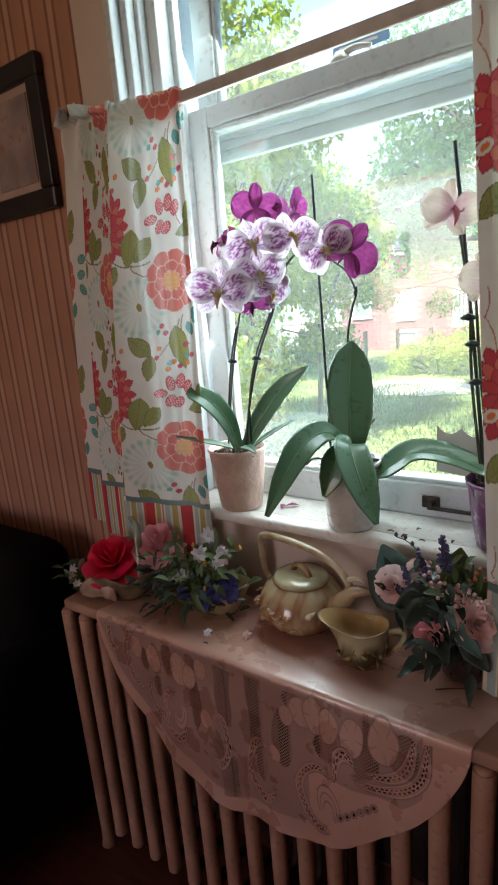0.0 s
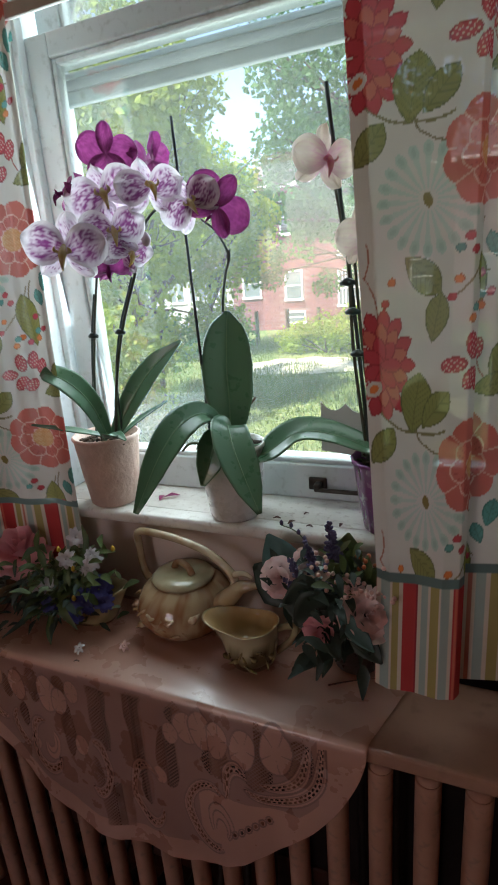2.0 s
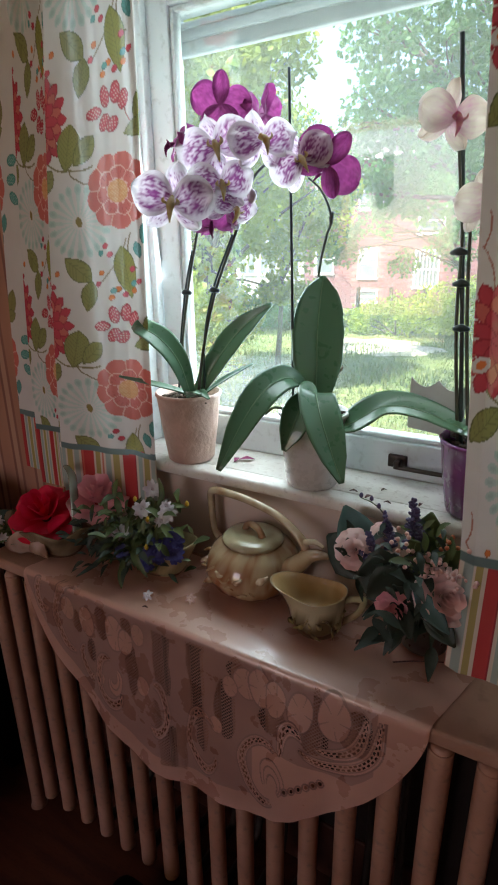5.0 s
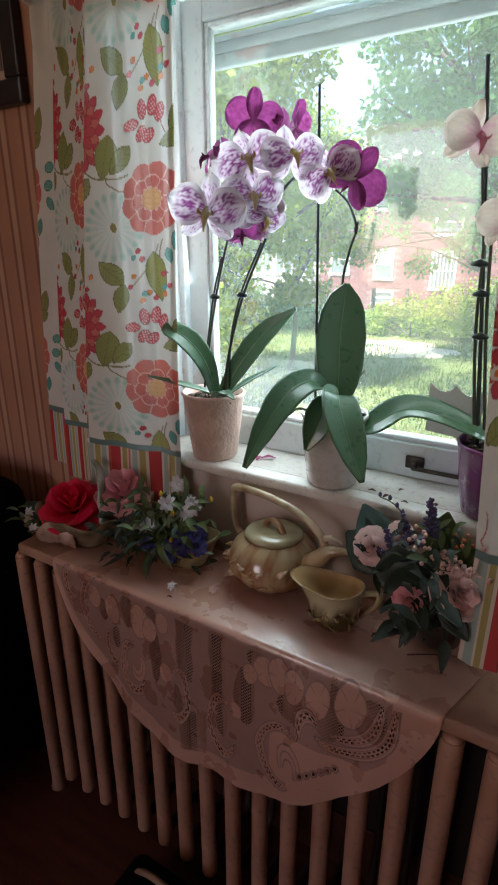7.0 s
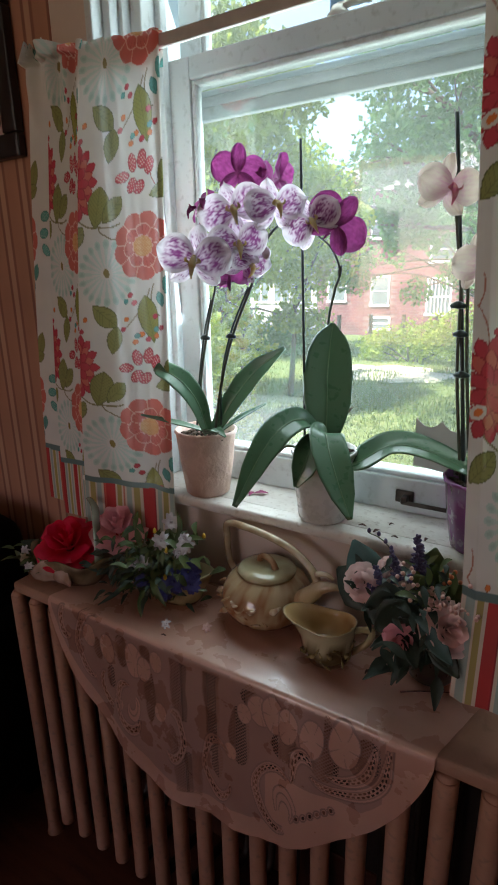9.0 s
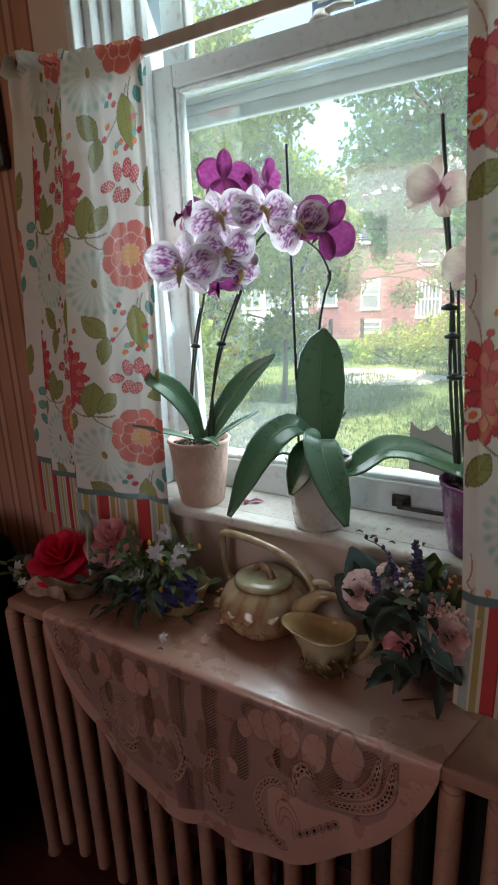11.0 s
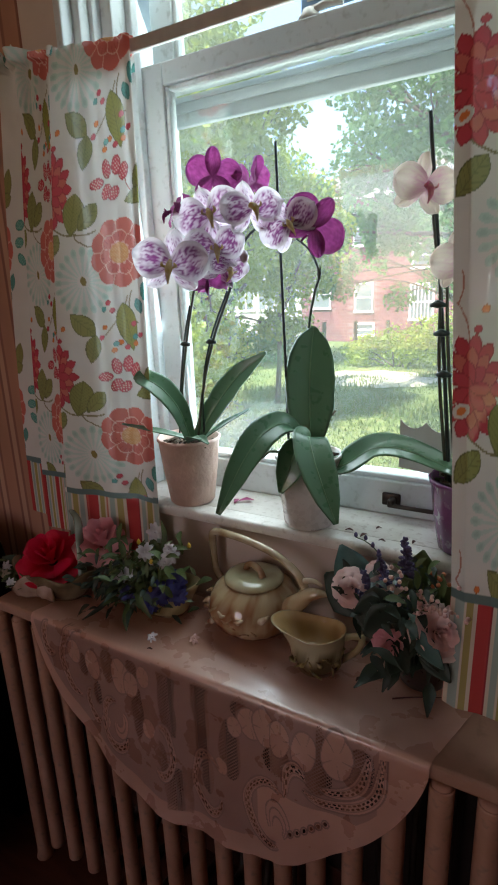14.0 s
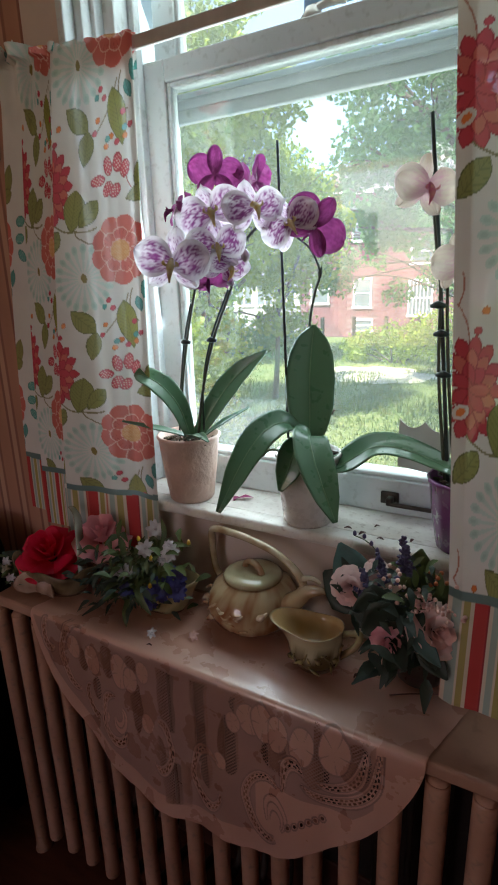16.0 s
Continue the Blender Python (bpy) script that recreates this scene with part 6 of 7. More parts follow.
# ---- picture on the wall ----
def picture():
    p = thing("picture_frame", (-1.16, 1.0, 1.67), "wide black wooden frame with a faded print in a pink mat", "picture frame")
    x0, x1, z0, z1, w = -1.325, -1.036, 1.675, 2.005, 0.048
    for b in (box(x0, x1, 1.006, 1.029, z1 - w, z1, 0.005), box(x0, x1, 1.006, 1.029, z0, z0 + w, 0.005), box(x0, x0 + w, 1.006, 1.029, z0 + w, z1 - w, 0.004), box(x1 - w, x1, 1.006, 1.029, z0 + w, z1 - w, 0.004)):
        part("frame_rail", b, FRAMEB, p)
    part("mat", box(x0 + w, x1 - w, 1.020, 1.026, z0 + w, z1 - w), surface("mat_board", (0.50, 0.36, 0.32), (0.42, 0.29, 0.26), 0.8, 6, 90), p)
    part("print", box(x0 + w + 0.018, x1 - w - 0.018, 1.0165, 1.0198, z0 + w + 0.02, z1 - w - 0.02), surface("faded_print", (0.36, 0.27, 0.26), (0.20, 0.16, 0.165), 0.4, 11, 40, 0.0, c3=(0.30, 0.13, 0.11)), p, "faded print of dim rosy shapes")


picture()


# ---- dark things by the radiator ----
def rounded(x0, x1, y0, y1, z0, z1, r):
    return box(x0, x1, y0, y1, z0, z1, r, 5)


ac = thing("armchair", (-1.5, 0.6, 0), "black upholstered armchair in deep shade beside the radiator", "armchair")
part("seat", rounded(-1.80, -1.16, 0.10, 0.80, 0.14, 0.44, 0.06), BLACK, ac, smooth=True)
part("backrest", rounded(-1.84, -1.10, 0.74, 0.96, 0.14, 0.84, 0.08), BLACK, ac, smooth=True)
part("armrest", rounded(-1.16, -1.06, 0.10, 0.92, 0.10, 0.62, 0.045), BLACK, ac, smooth=True)
part("armrest", rounded(-1.90, -1.80, 0.10, 0.92, 0.10, 0.62, 0.045), BLACK, ac, smooth=True)
for x in (-1.84, -1.14):
    for y in (0.16, 0.86):
        part("leg", box(x - 0.025, x + 0.025, y - 0.025, y + 0.025, 0, 0.12, 0.006), BLACK, ac)

bag = thing("tote_bag", (-0.545, 0.69, 0), "black bag with tan edging standing on the floor", "bag")
TAN = surface("tan_leather", (0.30, 0.20, 0.12), (0.22, 0.14, 0.08), 0.6, 20, 120, 0.4)
part("body", rounded(-0.61, -0.44, 0.63, 0.745, 0.0, 0.125, 0.03), BLACK, bag, smooth=True)
mesh_ob("edging", *sweep([(-0.585, 0.69, 0.112), (-0.565, 0.70, 0.126), (-0.525, 0.70, 0.136), (-0.485, 0.70, 0.126), (-0.465, 0.69, 0.112)], [0.007, 0.007], 8, 24), TAN, bag, label="tan leather handle")

tagged(part("black_box", box(0.075, 0.20, 0.945, 1.0, 0.7655, 0.800, 0.004), BLACK, None), "small flat black box on the shelf behind the curtain", "box")


# ---- outside ----
GZ = -0.95


def grass_material():
    m = surface("sunlit_lawn", (0.115, 0.15, 0.04), (0.065, 0.105, 0.025), 0.9, 0.5, 9, 0.6, c3=(0.22, 0.22, 0.10), dist=0.05)
    return m


GRASS = grass_material()
GRASSBLADE = surface("grass_blade", (0.13, 0.18, 0.045), (0.08, 0.13, 0.03), 0.7, 0.6, 6, 0.1, c3=(0.23, 0.23, 0.09), translucent=0.3)
LEAFA = surface("maple_leaf", (0.27, 0.36, 0.04), (0.15, 0.24, 0.03), 0.55, 0.8, 5, 0.1, c3=(0.38, 0.42, 0.07), translucent=0.5)
LEAFB = surface("elm_leaf", (0.095, 0.22, 0.065), (0.06, 0.155, 0.045), 0.55, 0.8, 5, 0.1, c3=(0.15, 0.26, 0.07), translucent=0.5)
TRUNK = surface("tree_bark", (0.10, 0.085, 0.065), (0.055, 0.045, 0.035), 0.9, 6, 40, 0.8, dist=0.02, stretch=(1, 1, 0.2))
BRICK = surface("red_brick", (0.19, 0.080, 0.088), (0.14, 0.058, 0.064), 0.85, 3, 30, 0.4, c3=(0.27, 0.14, 0.135))
MORTAR = surface("mortar", (0.22, 0.14, 0.14), (0.18, 0.115, 0.115), 0.9, 4, 40, 0.3)
TRIMW = surface("house_white_trim", (0.72, 0.72, 0.70), (0.62, 0.62, 0.60), 0.5, 3, 30, 0.1)
SIDING = surface("grey_siding", (0.42, 0.42, 0.40), (0.34, 0.34, 0.33), 0.7, 3, 30, 0.2)
ROOFM = surface("grey_shingle", (0.16, 0.15, 0.15), (0.10, 0.10, 0.10), 0.9, 3, 30, 0.4)
HGLASS = surface("house_window_glass", (0.10, 0.13, 0.14), (0.16, 0.19, 0.20), 0.08, 1, 4, 0.05)

# ground: one sheet, gently uneven
gx = np.concatenate([np.linspace(-400, -40, 8), np.linspace(-36, 26, 54), np.linspace(30, 400, 8)])
gy = np.concatenate([np.linspace(-300, -20, 8), np.linspace(-14, 46, 70), np.linspace(50, 900, 12)])
gv = [(x, y, GZ - 0.02 + 0.05 * noise.noise(Vector((x * 0.3, y * 0.3, 0))) * (1 if y > 3 else 0)) for y in gy for x in gx]
gf = [(j * len(gx) + i, j * len(gx) + i + 1, (j + 1) * len(gx) + i + 1, (j + 1) * len(gx) + i) for j in range(len(gy) - 1) for i in range(len(gx) - 1)]
tagged(mesh_ob("ground", gv, gf, GRASS), "sunlit lawn with worn paler patches", "ground", kind="structure")


def leaf_cloud(name, centres, radii, count, size, mat, parent, seed, flat=0.8):
    """Many small folded leaves scattered through clumps, denser towards each clump's shell."""
    rng = np.random.default_rng(seed)
    cs, rs = np.array(centres, float), np.array(radii, float)
    pick = rng.choice(len(cs), count, p=rs ** 2 / (rs ** 2).sum())
    d = rng.normal(size=(count, 3))
    d /= np.linalg.norm(d, axis=1)[:, None]
    rad = rs[pick] * (0.35 + 0.75 * rng.random(count) ** 0.6)
    P = cs[pick] + d * rad[:, None] * np.array([1, 1, flat])
    # gaps: drop leaves where a coarse field is low
    keep = np.array([noise.noise(Vector(p) * (1.1 / max(0.6, rs.mean()))) > -0.16 for p in P])
    P = P[keep]
    n = len(P)
    a = rng.normal(size=(n, 3))
    a[:, 2] -= 0.4
    a /= np.linalg.norm(a, axis=1)[:, None]
    b = np.cross(a, rng.normal(size=(n, 3)))
    b /= np.linalg.norm(b, axis=1)[:, None]
    s = size * (0.6 + 0.8 * rng.random(n))[:, None]
    nn = np.cross(a, b)
    V = np.stack([P, P + a * s * 0.5 + b * s * 0.36 + nn * s * 0.1, P + a * s, P + a * s * 0.5 - b * s * 0.36 + nn * s * 0.1], 1).reshape(-1, 3)
    k = np.arange(n)[:, None] * 4
    F = np.concatenate([k + np.array([[0, 1, 2]]), k + np.array([[0, 2, 3]])])
    return mesh_ob(name, V.tolist(), F.tolist(), mat, parent, False)


def tree(at, trunk_h, clumps, leaves, size, mat, seed, label, r=0.16):
    t = thing("tree", at, label, "tree", "garden trees")
    b = Vector(at)
    rng = random.Random(seed)
    fork = b + Vector((0.1, 0, trunk_h))
    vf = [sweep([b - Vector((0, 0, 0.1)), b + Vector((0.06, 0.03, trunk_h * 0.5)), fork], [r * 1.4, r, r * 0.8], 10, 12)]
    for c, q in clumps:
        c = Vector(c)
        mid = fork.lerp(c, 0.5) + Vector((rng.uniform(-0.2, 0.2), rng.uniform(-0.2, 0.2), 0.25))
        vf.append(sweep([fork - Vector((0, 0, 0.2)), mid, c, c + (c - mid) * 0.5], [r * 0.5, r * 0.28, r * 0.14, 0.006], 7, 14))
        for _ in range(4):
            d = Vector((rng.gauss(0, 1), rng.gauss(0, 1), rng.gauss(0.2, 0.6))).normalized() * q * 0.9
            vf.append(sweep([mid.lerp(c, 0.6), c + d * 0.5, c + d], [r * 0.12, r * 0.07, 0.004], 5, 6))
    mesh_ob("trunk", *joined(*vf), TRUNK, t)
    leaf_cloud("crown", [c for c, _ in clumps], [q for _, q in clumps], leaves, size, mat, t, seed)
    return t


def bearing(deg, dist, z):
    """A place seen from the window at that many degrees left of straight out."""
    return (0.06 - dist * math.sin(radians(deg)), 0.16 + dist * math.cos(radians(deg)), z)


def grove(trunk, deg, dist, trunk_h, lumps, leaves, size, mat, seed, label, r=0.16):
    at = bearing(deg, dist, GZ)
    return tree(at, trunk_h, [(bearing(d, q, z), rr) for d, q, z, rr in lumps], leaves, size, mat, seed, label, r)


grove(None, 35, 9.0, 2.2, [(37, 8.6, 3.6, 0.9), (33, 8.8, 3.9, 0.9), (30, 9.2, 3.2, 0.7), (36, 8.2, 2.3, 0.7), (31, 9.5, 4.4, 0.9), (39, 8.5, 1.5, 0.7), (27, 9.6, 4.2, 0.6), (34, 9.0, 5.2, 1.0), (40, 9.0, 4.8, 1.0), (33.5, 8.8, 1.0, 0.6), (30.5, 9.2, 2.0, 0.55), (28.5, 9.4, 3.0, 0.5), (36, 8.4, 0.4, 0.6)], 17000, 0.118, LEAFA, 1, "young tree with bright yellow-green leaves near the window", 0.09)
grove(None, 4, 13.0, 2.6, [(9, 12.5, 4.3, 1.2), (14, 12.4, 4.9, 1.2), (17, 12.2, 3.9, 0.9), (6, 12.6, 3.3, 1.1), (11, 12.0, 6.0, 1.3), (18, 12.5, 5.6, 1.0), (13, 12.0, 3.0, 0.8), (3, 12.5, 5.0, 1.4), (8, 12.3, 2.3, 0.7), (16, 12.6, 2.5, 0.55), (5, 12.0, 6.8, 1.4)], 19000, 0.125, LEAFB, 2, "large leafy tree spreading over the lawn", 0.22)
grove(None, 41, 17.0, 3.0, [(26, 16.5, 4.2, 1.2), (30, 16.8, 5.0, 1.5), (34, 17, 4.6, 1.6), (38, 17, 4.0, 1.6), (29, 16.6, 3.0, 1.1), (33, 16.8, 2.4, 1.2), (25, 17.0, 2.6, 0.9), (22, 17.4, 2.5, 0.8), (37, 17.0, 6.2, 1.6), (30, 17.0, 6.8, 1.3)], 18000, 0.13, LEAFA, 3, "middle-sized tree in front of the brick house", 0.15)
grove(None, 36, 12.0, 2.2, [(31, 12, 2.7, 0.8), (28.5, 12.2, 1.9, 0.7), (34, 12, 1.6, 0.7), (27.5, 12.5, 3.3, 0.6)], 4500, 0.125, LEAFA, 9, "slender leaning tree on the lawn", 0.06)

grove(None, 27, 11.5, 2.0, [(24, 11.6, 2.2, 0.5), (25.5, 11.4, 1.4, 0.55), (22.5, 11.8, 1.7, 0.4), (21.5, 11.8, 2.6, 0.5), (24, 11.4, 0.6, 0.4)], 2600, 0.10, LEAFA, 19, "thin young tree with bright yellow-green leaves", 0.05)

grove(None, 9, 18.0, 2.0, [(18, 18, 2.2, 0.7), (12, 18, 2.8, 0.9), (20.5, 18, 1.6, 0.7), (14.5, 18.5, 1.1, 0.5), (10, 18, 1.6, 0.8), (22, 18.2, 2.7, 0.7), (16, 18.3, 3.1, 0.6)], 4600, 0.13, LEAFB, 23, "light leafy tree before the brick house", 0.08)
leaning = grove(None, 38, 11.0, 1.6, [(33, 11, 1.9, 0.7), (28, 11, 2.8, 0.6), (24, 11, 3.1, 0.5), (36, 10.6, 3.0, 0.8), (38, 10.4, 0.9, 0.7), (31, 11, 0.2, 0.5), (34.5, 11.2, -0.2, 0.5), (27, 11.5, 0.7, 0.4)], 7500, 0.125, LEAFA, 27, "leaning tree with bare limbs and bright leaves", 0.085)
for pts, radii in (([(38, 10.9, 0.2), (36.3, 10.2, 0.64), (32, 10, 1.2), (27.5, 10, 1.93), (23.5, 10, 2.4)], [0.06, 0.05, 0.04, 0.03, 0.012]), ([(32.4, 11, -1.0), (32, 11, 0.4), (31, 11, 1.4), (29, 11, 2.6), (28.4, 11, 3.6)], [0.055, 0.05, 0.045, 0.035, 0.015]), ([(31.4, 11, 1.0), (33.5, 10.6, 2.2), (34.5, 10.4, 3.4)], [0.035, 0.028, 0.012])):
    mesh_ob("limb", *sweep([bearing(*q) for q in pts], radii, 8, 24), TRUNK, leaning)


def shrub(lumps, leaves, size, mat, seed, label):
    t = thing("shrub", bearing(lumps[0][0], lumps[0][1], GZ), label, "shrub", "garden shrubs")
    rng = random.Random(seed)
    b = Vector(bearing(lumps[0][0], lumps[0][1], GZ - 0.1))
    vf = []
    for d, q, z, r in lumps:
        c = Vector(bearing(d, q, z))
        vf.append(sweep([b + Vector((rng.uniform(-0.2, 0.2), 0, 0)), b.lerp(c, 0.5) + Vector((0, 0, 0.1)), c], [0.03, 0.02, 0.006], 6, 8))
    mesh_ob("stems", *joined(*vf), TRUNK, t)
    leaf_cloud("foliage", [bearing(d, q, z) for d, q, z, _ in lumps], [r for *_, r in lumps], leaves, size, mat, t, seed)


shrub([(15, 17, -0.3, 0.8), (12, 17, -0.2, 0.9), (9, 17, -0.1, 1.0), (17.5, 17.2, -0.45, 0.6), (6, 17, 0.0, 1.0), (19, 17.4, -0.6, 0.45)], 10000, 0.10, LEAFA, 5, "rounded garden shrub in front of the brick house")
shrub([(37, 7.2, 0.2, 0.6), (39, 7.0, 0.8, 0.6), (35, 7.4, -0.3, 0.55), (41, 7.0, 0.0, 0.7), (33, 7.6, -0.6, 0.4)], 7000, 0.08, LEAFA, 6, "bright leafy shrub close to the window")
shrub([(30, 19, -0.2, 1.0), (27, 19, -0.3, 0.9), (34, 19, 0.0, 1.2), (24, 19, -0.5, 0.6), (38, 19, 0.2, 1.4)], 6000, 0.15, LEAFB, 7, "dense hedge shrub at the lawn's far edge")
grove(None, 3, 21.0, 3.0, [(22, 20, 4.4, 1.0), (19, 20, 3.8, 1.0), (16, 20, 3.6, 1.0), (13, 20.5, 3.9, 1.0), (10, 20, 3.6, 1.1), (24, 20.5, 3.0, 1.0), (20, 20, 3.0, 0.5), (14, 20, 2.9, 0.5), (25, 20, 5.0, 1.0), (7, 20, 3.8, 1.2), (26, 20, 1.6, 0.7), (21.5, 19.5, 1.4, 0.45), (18, 20, 5.0, 1.0), (12, 20, 5.2, 1.2)], 14000, 0.14, LEAFB, 14, "leafy tree screening the brick house", 0.12)
# invented crown above the view, placed to throw dappled shade on the lawn
grove(None, 55, 9.0, 5.0, [(40, 5.5, 7.4, 1.0), (30, 6.5, 7.8, 1.1), (18, 6.0, 7.6, 1.0), (8, 7.0, 7.9, 1.1), (24, 9.0, 8.2, 1.2), (12, 9.5, 8.3, 1.2), (2, 9.0, 8.0, 1.2), (20, 4.0, 7.0, 0.8), (34, 9.5, 8.2, 1.1)], 6500, 0.13, LEAFB, 15, "unseen tall tree added above the window to shade the lawn", 0.07)
far = thing("far_trees", (-20, 42, GZ), "distant belt of leafy trees behind the houses", "trees", kind="stuff")
leaf_cloud("crowns", [bearing(d, 44 + 3 * math.sin(d), z) for d, z in ((2, 5), (6, 8), (9, 10), (12, 9), (15, 7), (33, 8), (36, 10), (39, 9), (43, 7), (48, 6), (30, 5), (27, 4.5), (20, 4.5), (-3, 9), (-8, 7), (54, 8))], [4.2, 4.5, 4.5, 4, 3.2, 3.8, 4.5, 4.5, 4, 4, 2.6, 2.2, 2.5, 5, 5, 5], 22000, 0.42, LEAFB, far, 8)


def house():
    h = thing("brick_house", (-4, 27, GZ), "red brick house with white-framed windows behind the trees", "house")
    x0, x1, y0, y1, zt = -10.9, 2.5, 24.5, 33.0, 5.2
    part("wall", box(x0, x1, y0, y1, GZ - 0.1, zt), MORTAR, h)
    rf = bmesh.new()
    vs = [rf.verts.new(p) for p in ((x0 - 0.4, y0 - 0.4, zt), (x1 + 0.4, y0 - 0.4, zt), (x1 + 0.4, y1 + 0.4, zt), (x0 - 0.4, y1 + 0.4, zt), (x0 + 2, (y0 + y1) / 2, zt + 2.4), (x1 - 2, (y0 + y1) / 2, zt + 2.4))]
    for f in ((0, 1, 5, 4), (1, 2, 5), (2, 3, 4, 5), (3, 0, 4), (3, 2, 1, 0)):
        rf.faces.new([vs[i] for i in f])
    part("roof", rf, ROOFM, h)
    part("gutter", box(x0 - 0.45, x1 + 0.45, y0 - 0.5, y0 - 0.36, zt - 0.14, zt + 0.03, 0.02), TRIMW, h)
    wins = [(-7.85, 1.0, 0.72, 1.15), (-5.3, 0.75, 0.9, 1.4), (-5.25, 2.65, 0.95, 0.9), (-7.8, -0.42, 0.8, 0.42), (-9.9, 1.2, 0.8, 1.2), (-7.85, 3.9, 0.95, 1.3), (-2.2, 1.0, 0.95, 1.3), (0.4, 1.0, 0.95, 1.3), (-9.9, 3.9, 0.9, 1.3)]
    for x, z, w, q in wins:
        wf = part("window", merged(box(x - w / 2 - 0.07, x - w / 2, y0 - 0.06, y0 + 0.02, z - q / 2, z + q / 2), box(x + w / 2, x + w / 2 + 0.07, y0 - 0.06, y0 + 0.02, z - q / 2, z + q / 2), box(x - w / 2 - 0.07, x + w / 2 + 0.07, y0 - 0.06, y0 + 0.02, z + q / 2, z + q / 2 + 0.08), box(x - w / 2 - 0.1, x + w / 2 + 0.1, y0 - 0.1, y0 + 0.02, z - q / 2 - 0.1, z - q / 2), box(x - w / 2, x + w / 2, y0 - 0.045, y0 + 0.02, z - 0.03, z + 0.03)), TRIMW, h, "white-painted window frame")
        part("pane", box(x - w / 2, x + w / 2, y0 - 0.025, y0 - 0.008, z - q / 2, z + q / 2), HGLASS, wf)
        if (x, z) == (-5.3, 0.75):
            for k in range(1, 6):
                xx = x - w / 2 + w * k / 6
                part("bar", box(xx - 0.018, xx + 0.018, y0 - 0.09, y0 - 0.055, z - q / 2, z + q / 2), TRIMW, wf)
    # brick courses, proud of the mortar
    rng = np.random.default_rng(3)
    V, F = [], []
    bw, bh = 0.42, 0.135
    for j in range(int((zt - GZ) / bh)):
        z = GZ + j * bh
        for i in range(int((x1 - x0) / bw)):
            x = x0 + (i + 0.5 * (j % 2)) * bw
            if x + bw > x1 or any(abs(x + bw / 2 - wx) < w / 2 + 0.20 and abs(z + bh / 2 - wz) < q / 2 + 0.16 for wx, wz, w, q in wins):
                continue
            y = y0 - 0.02 - 0.012 * rng.random()
            k = len(V)
            for dx, dz in ((0.012, 0.012), (bw - 0.012, 0.012), (bw - 0.012, bh - 0.012), (0.012, bh - 0.012)):
                V.append((x + dx, y, z + dz))
            for dx, dz in ((0.012, 0.012), (bw - 0.012, 0.012), (bw - 0.012, bh - 0.012), (0.012, bh - 0.012)):
                V.append((x + dx, y0, z + dz))
            F += [(k, k + 1, k + 2, k + 3), (k, k + 4, k + 5, k + 1), (k + 1, k + 5, k + 6, k + 2), (k + 2, k + 6, k + 7, k + 3), (k + 3, k + 7, k + 4, k)]
    tagged(mesh_ob("bricks", V, F, BRICK, h, False), kind="stuff")


house()


def porch():
    h = thing("porch_house", (-15, 27, GZ), "pale grey house with a glazed white porch", "house")
    x0, x1, y0 = -19.5, -11.6, 26.0
    part("wall", box(x0, x1, y0, y0 + 7, GZ - 0.1, 4.2), SIDING, h)
    part("roof", box(x0 - 0.5, x1 + 0.4, y0 - 0.5, y0 + 7.5, 4.2, 4.5, 0.05), ROOFM, h)
    for k in range(6):
        x = -18.6 + 1.25 * k
        wf = part("window", merged(box(x - 0.52, x - 0.44, y0 - 0.05, y0 + 0.02, 0.5, 2.0), box(x + 0.44, x + 0.52, y0 - 0.05, y0 + 0.02, 0.5, 2.0), box(x - 0.52, x + 0.52, y0 - 0.05, y0 + 0.02, 2.0, 2.1), box(x - 0.55, x + 0.55, y0 - 0.08, y0 + 0.02, 0.4, 0.5), box(x - 0.03, x + 0.03, y0 - 0.05, y0 + 0.02, 0.5, 2.0)), TRIMW, h)
        part("pane", box(x - 0.44, x + 0.44, y0 - 0.025, y0 - 0.008, 0.5, 2.0), HGLASS, wf)


porch()
fence = thing("fence", (-9, 20, GZ), "row of weathered wooden fence posts and rails", "fence")
for k in range(9):
    x, y, _ = bearing(38 - 3.2 * k, 20.5, 0)
    part("post", box(x - 0.06, x + 0.06, y - 0.06, y + 0.06, GZ - 0.05, 0.25, 0.01), TRUNK, fence)


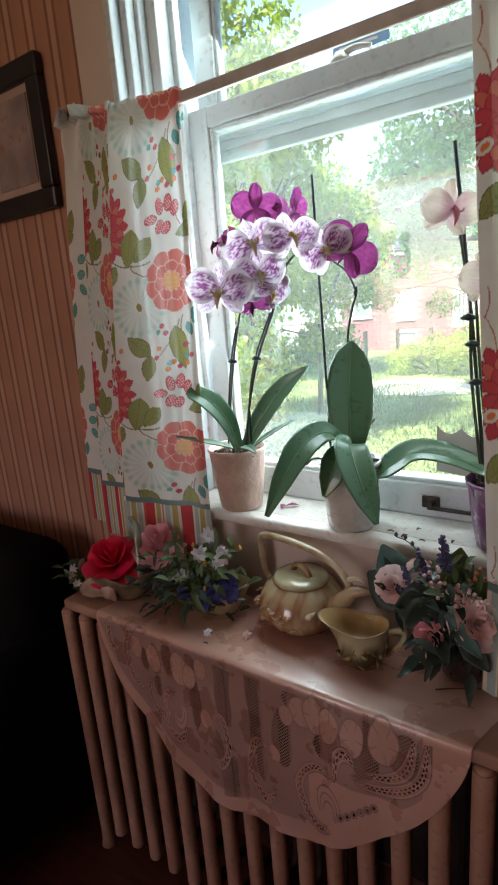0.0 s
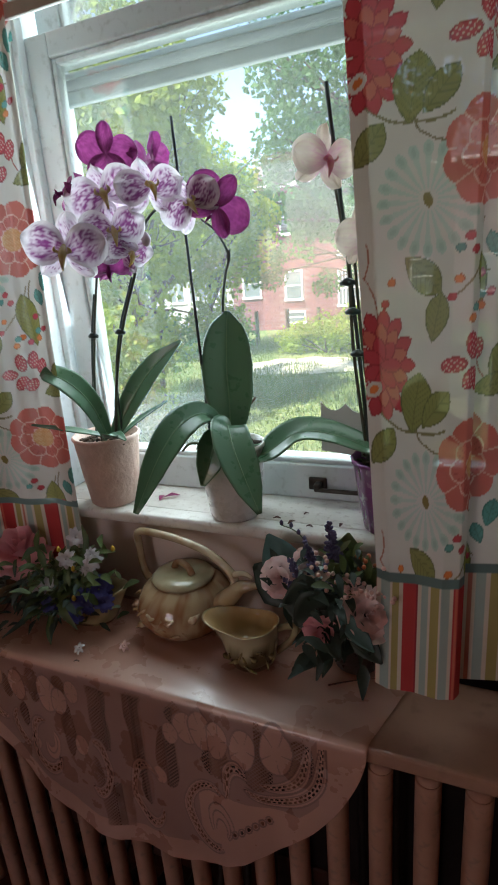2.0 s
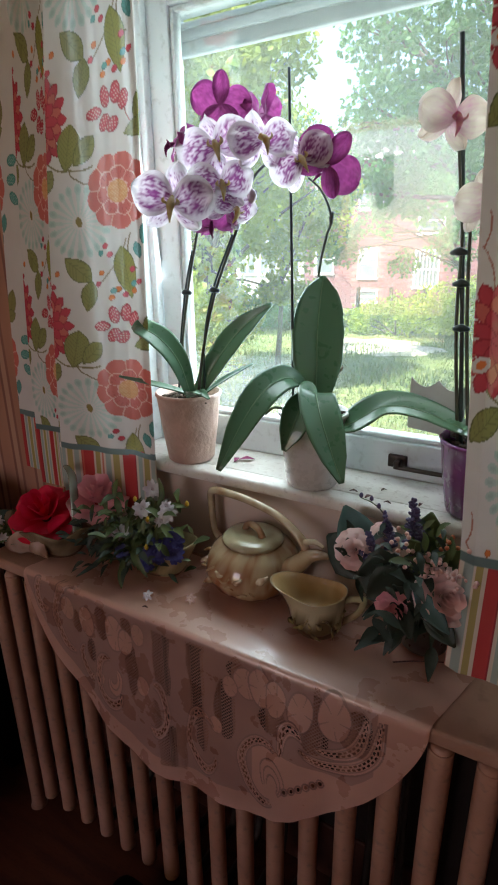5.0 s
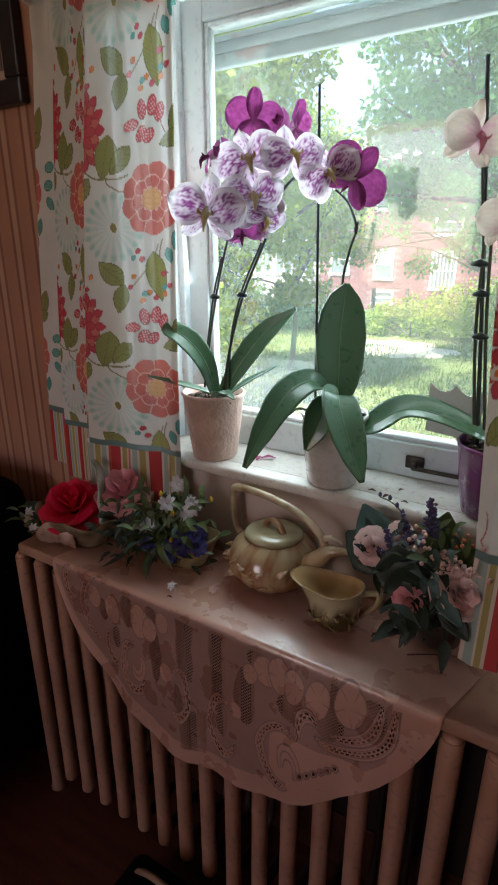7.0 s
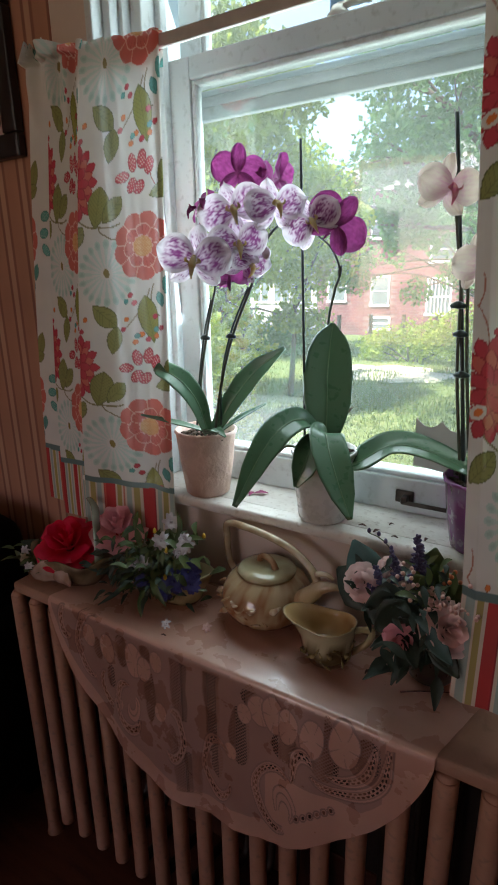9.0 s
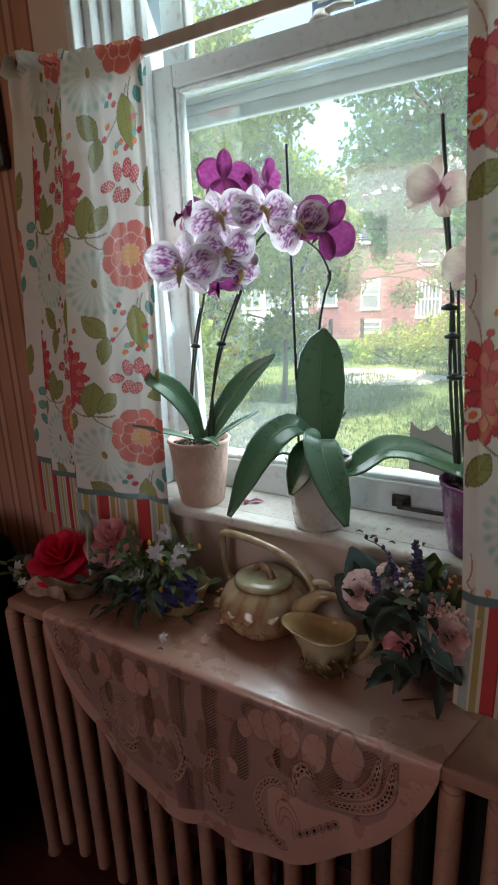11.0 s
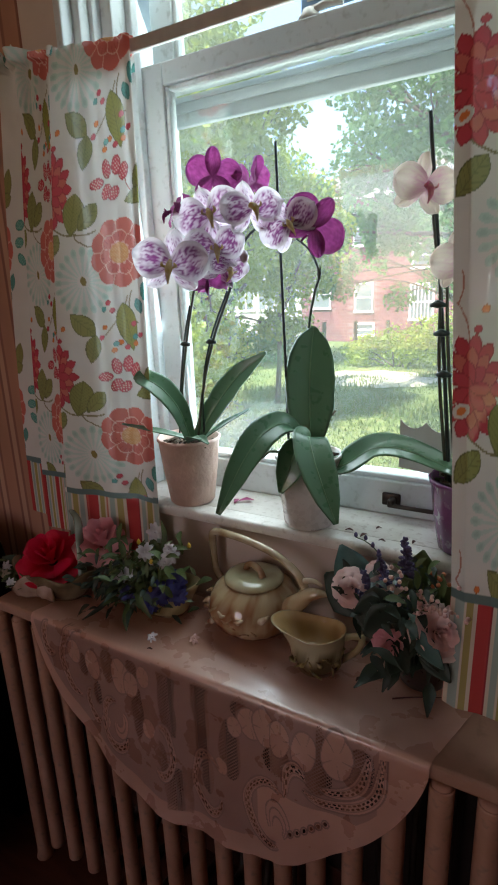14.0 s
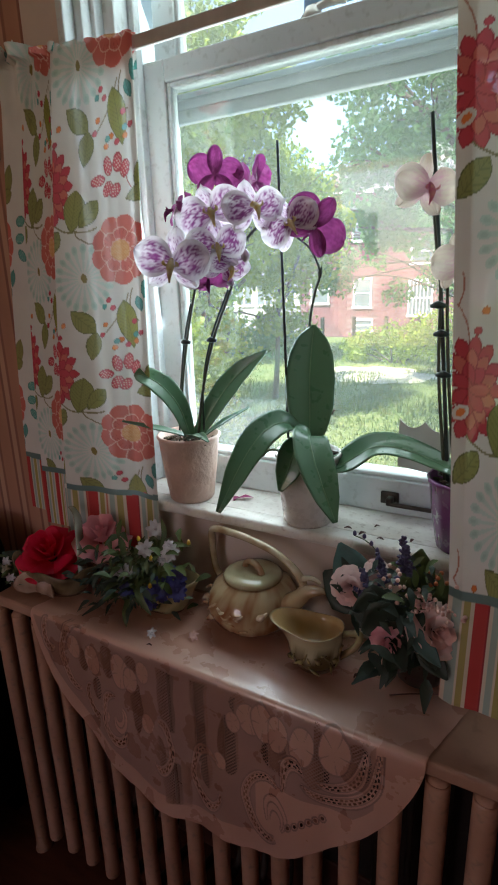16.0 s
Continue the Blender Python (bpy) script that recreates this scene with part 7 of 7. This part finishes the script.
# pale sheet on the lawn: a pool of sunlight put into the colour
pv = [(-4.4, 14.3, GZ + 0.02)]
for k in range(72):
    a = 2 * math.pi * k / 72
    q = 1 + 0.28 * noise.noise(Vector((math.cos(a) * 1.6, math.sin(a) * 1.6, 4.0))) + 0.08 * math.sin(9 * a)
    pv += [(-4.4 + 1.7 * q * f * math.cos(a), 14.3 + 1.5 * q * f * math.sin(a), GZ + (0.02 if f < 1 else -0.06)) for f in (0.9, 1.0)]
pf = [(0, 1 + 2 * k, 1 + 2 * ((k + 1) % 72)) for k in range(72)] + [(1 + 2 * k, 2 + 2 * k, 2 + 2 * ((k + 1) % 72), 1 + 2 * ((k + 1) % 72)) for k in range(72)]
tagged(mesh_ob("ground_patch", pv, pf, surface("sun_patch_pale", (0.46, 0.43, 0.33), (0.34, 0.34, 0.22), 0.9, 1.5, 12, 0.5, c3=(0.55, 0.52, 0.42), dist=0.03)), "pale sheet on the lawn, coloured as a patch of sunlight", "ground", kind="structure")


# grass blades over the part of the lawn that the window looks on
rng_ = np.random.default_rng(77)
ng = 26000
bd, dd = np.radians(rng_.uniform(2, 44, ng)), 5.5 + 18 * rng_.random(ng) ** 1.3
gxx, gyy = 0.06 - dd * np.sin(bd), 0.16 + dd * np.cos(bd)
hh = (0.04 + 0.09 * rng_.random(ng)) * (0.6 + 0.8 * (np.sin(gxx * 1.7) * np.sin(gyy * 1.3) > 0.1))
aa, ww = rng_.uniform(0, 6.28, ng), 0.012 + 0.012 * rng_.random(ng)
base = np.stack([gxx, gyy, np.full(ng, GZ - 0.04)], -1)
sv = np.stack([np.cos(aa) * ww, np.sin(aa) * ww, 0 * aa], -1)
tipv = np.stack([rng_.normal(0, 0.03, ng), rng_.normal(0, 0.03, ng), hh + 0.03], -1)
GV = np.stack([base - sv, base + sv, base + tipv], 1).reshape(-1, 3)
GF = np.arange(ng * 3).reshape(-1, 3)
tagged(mesh_ob("grass", GV.tolist(), GF.tolist(), GRASSBLADE, None, False), "tufts of sunlit lawn grass", "grass", kind="stuff")
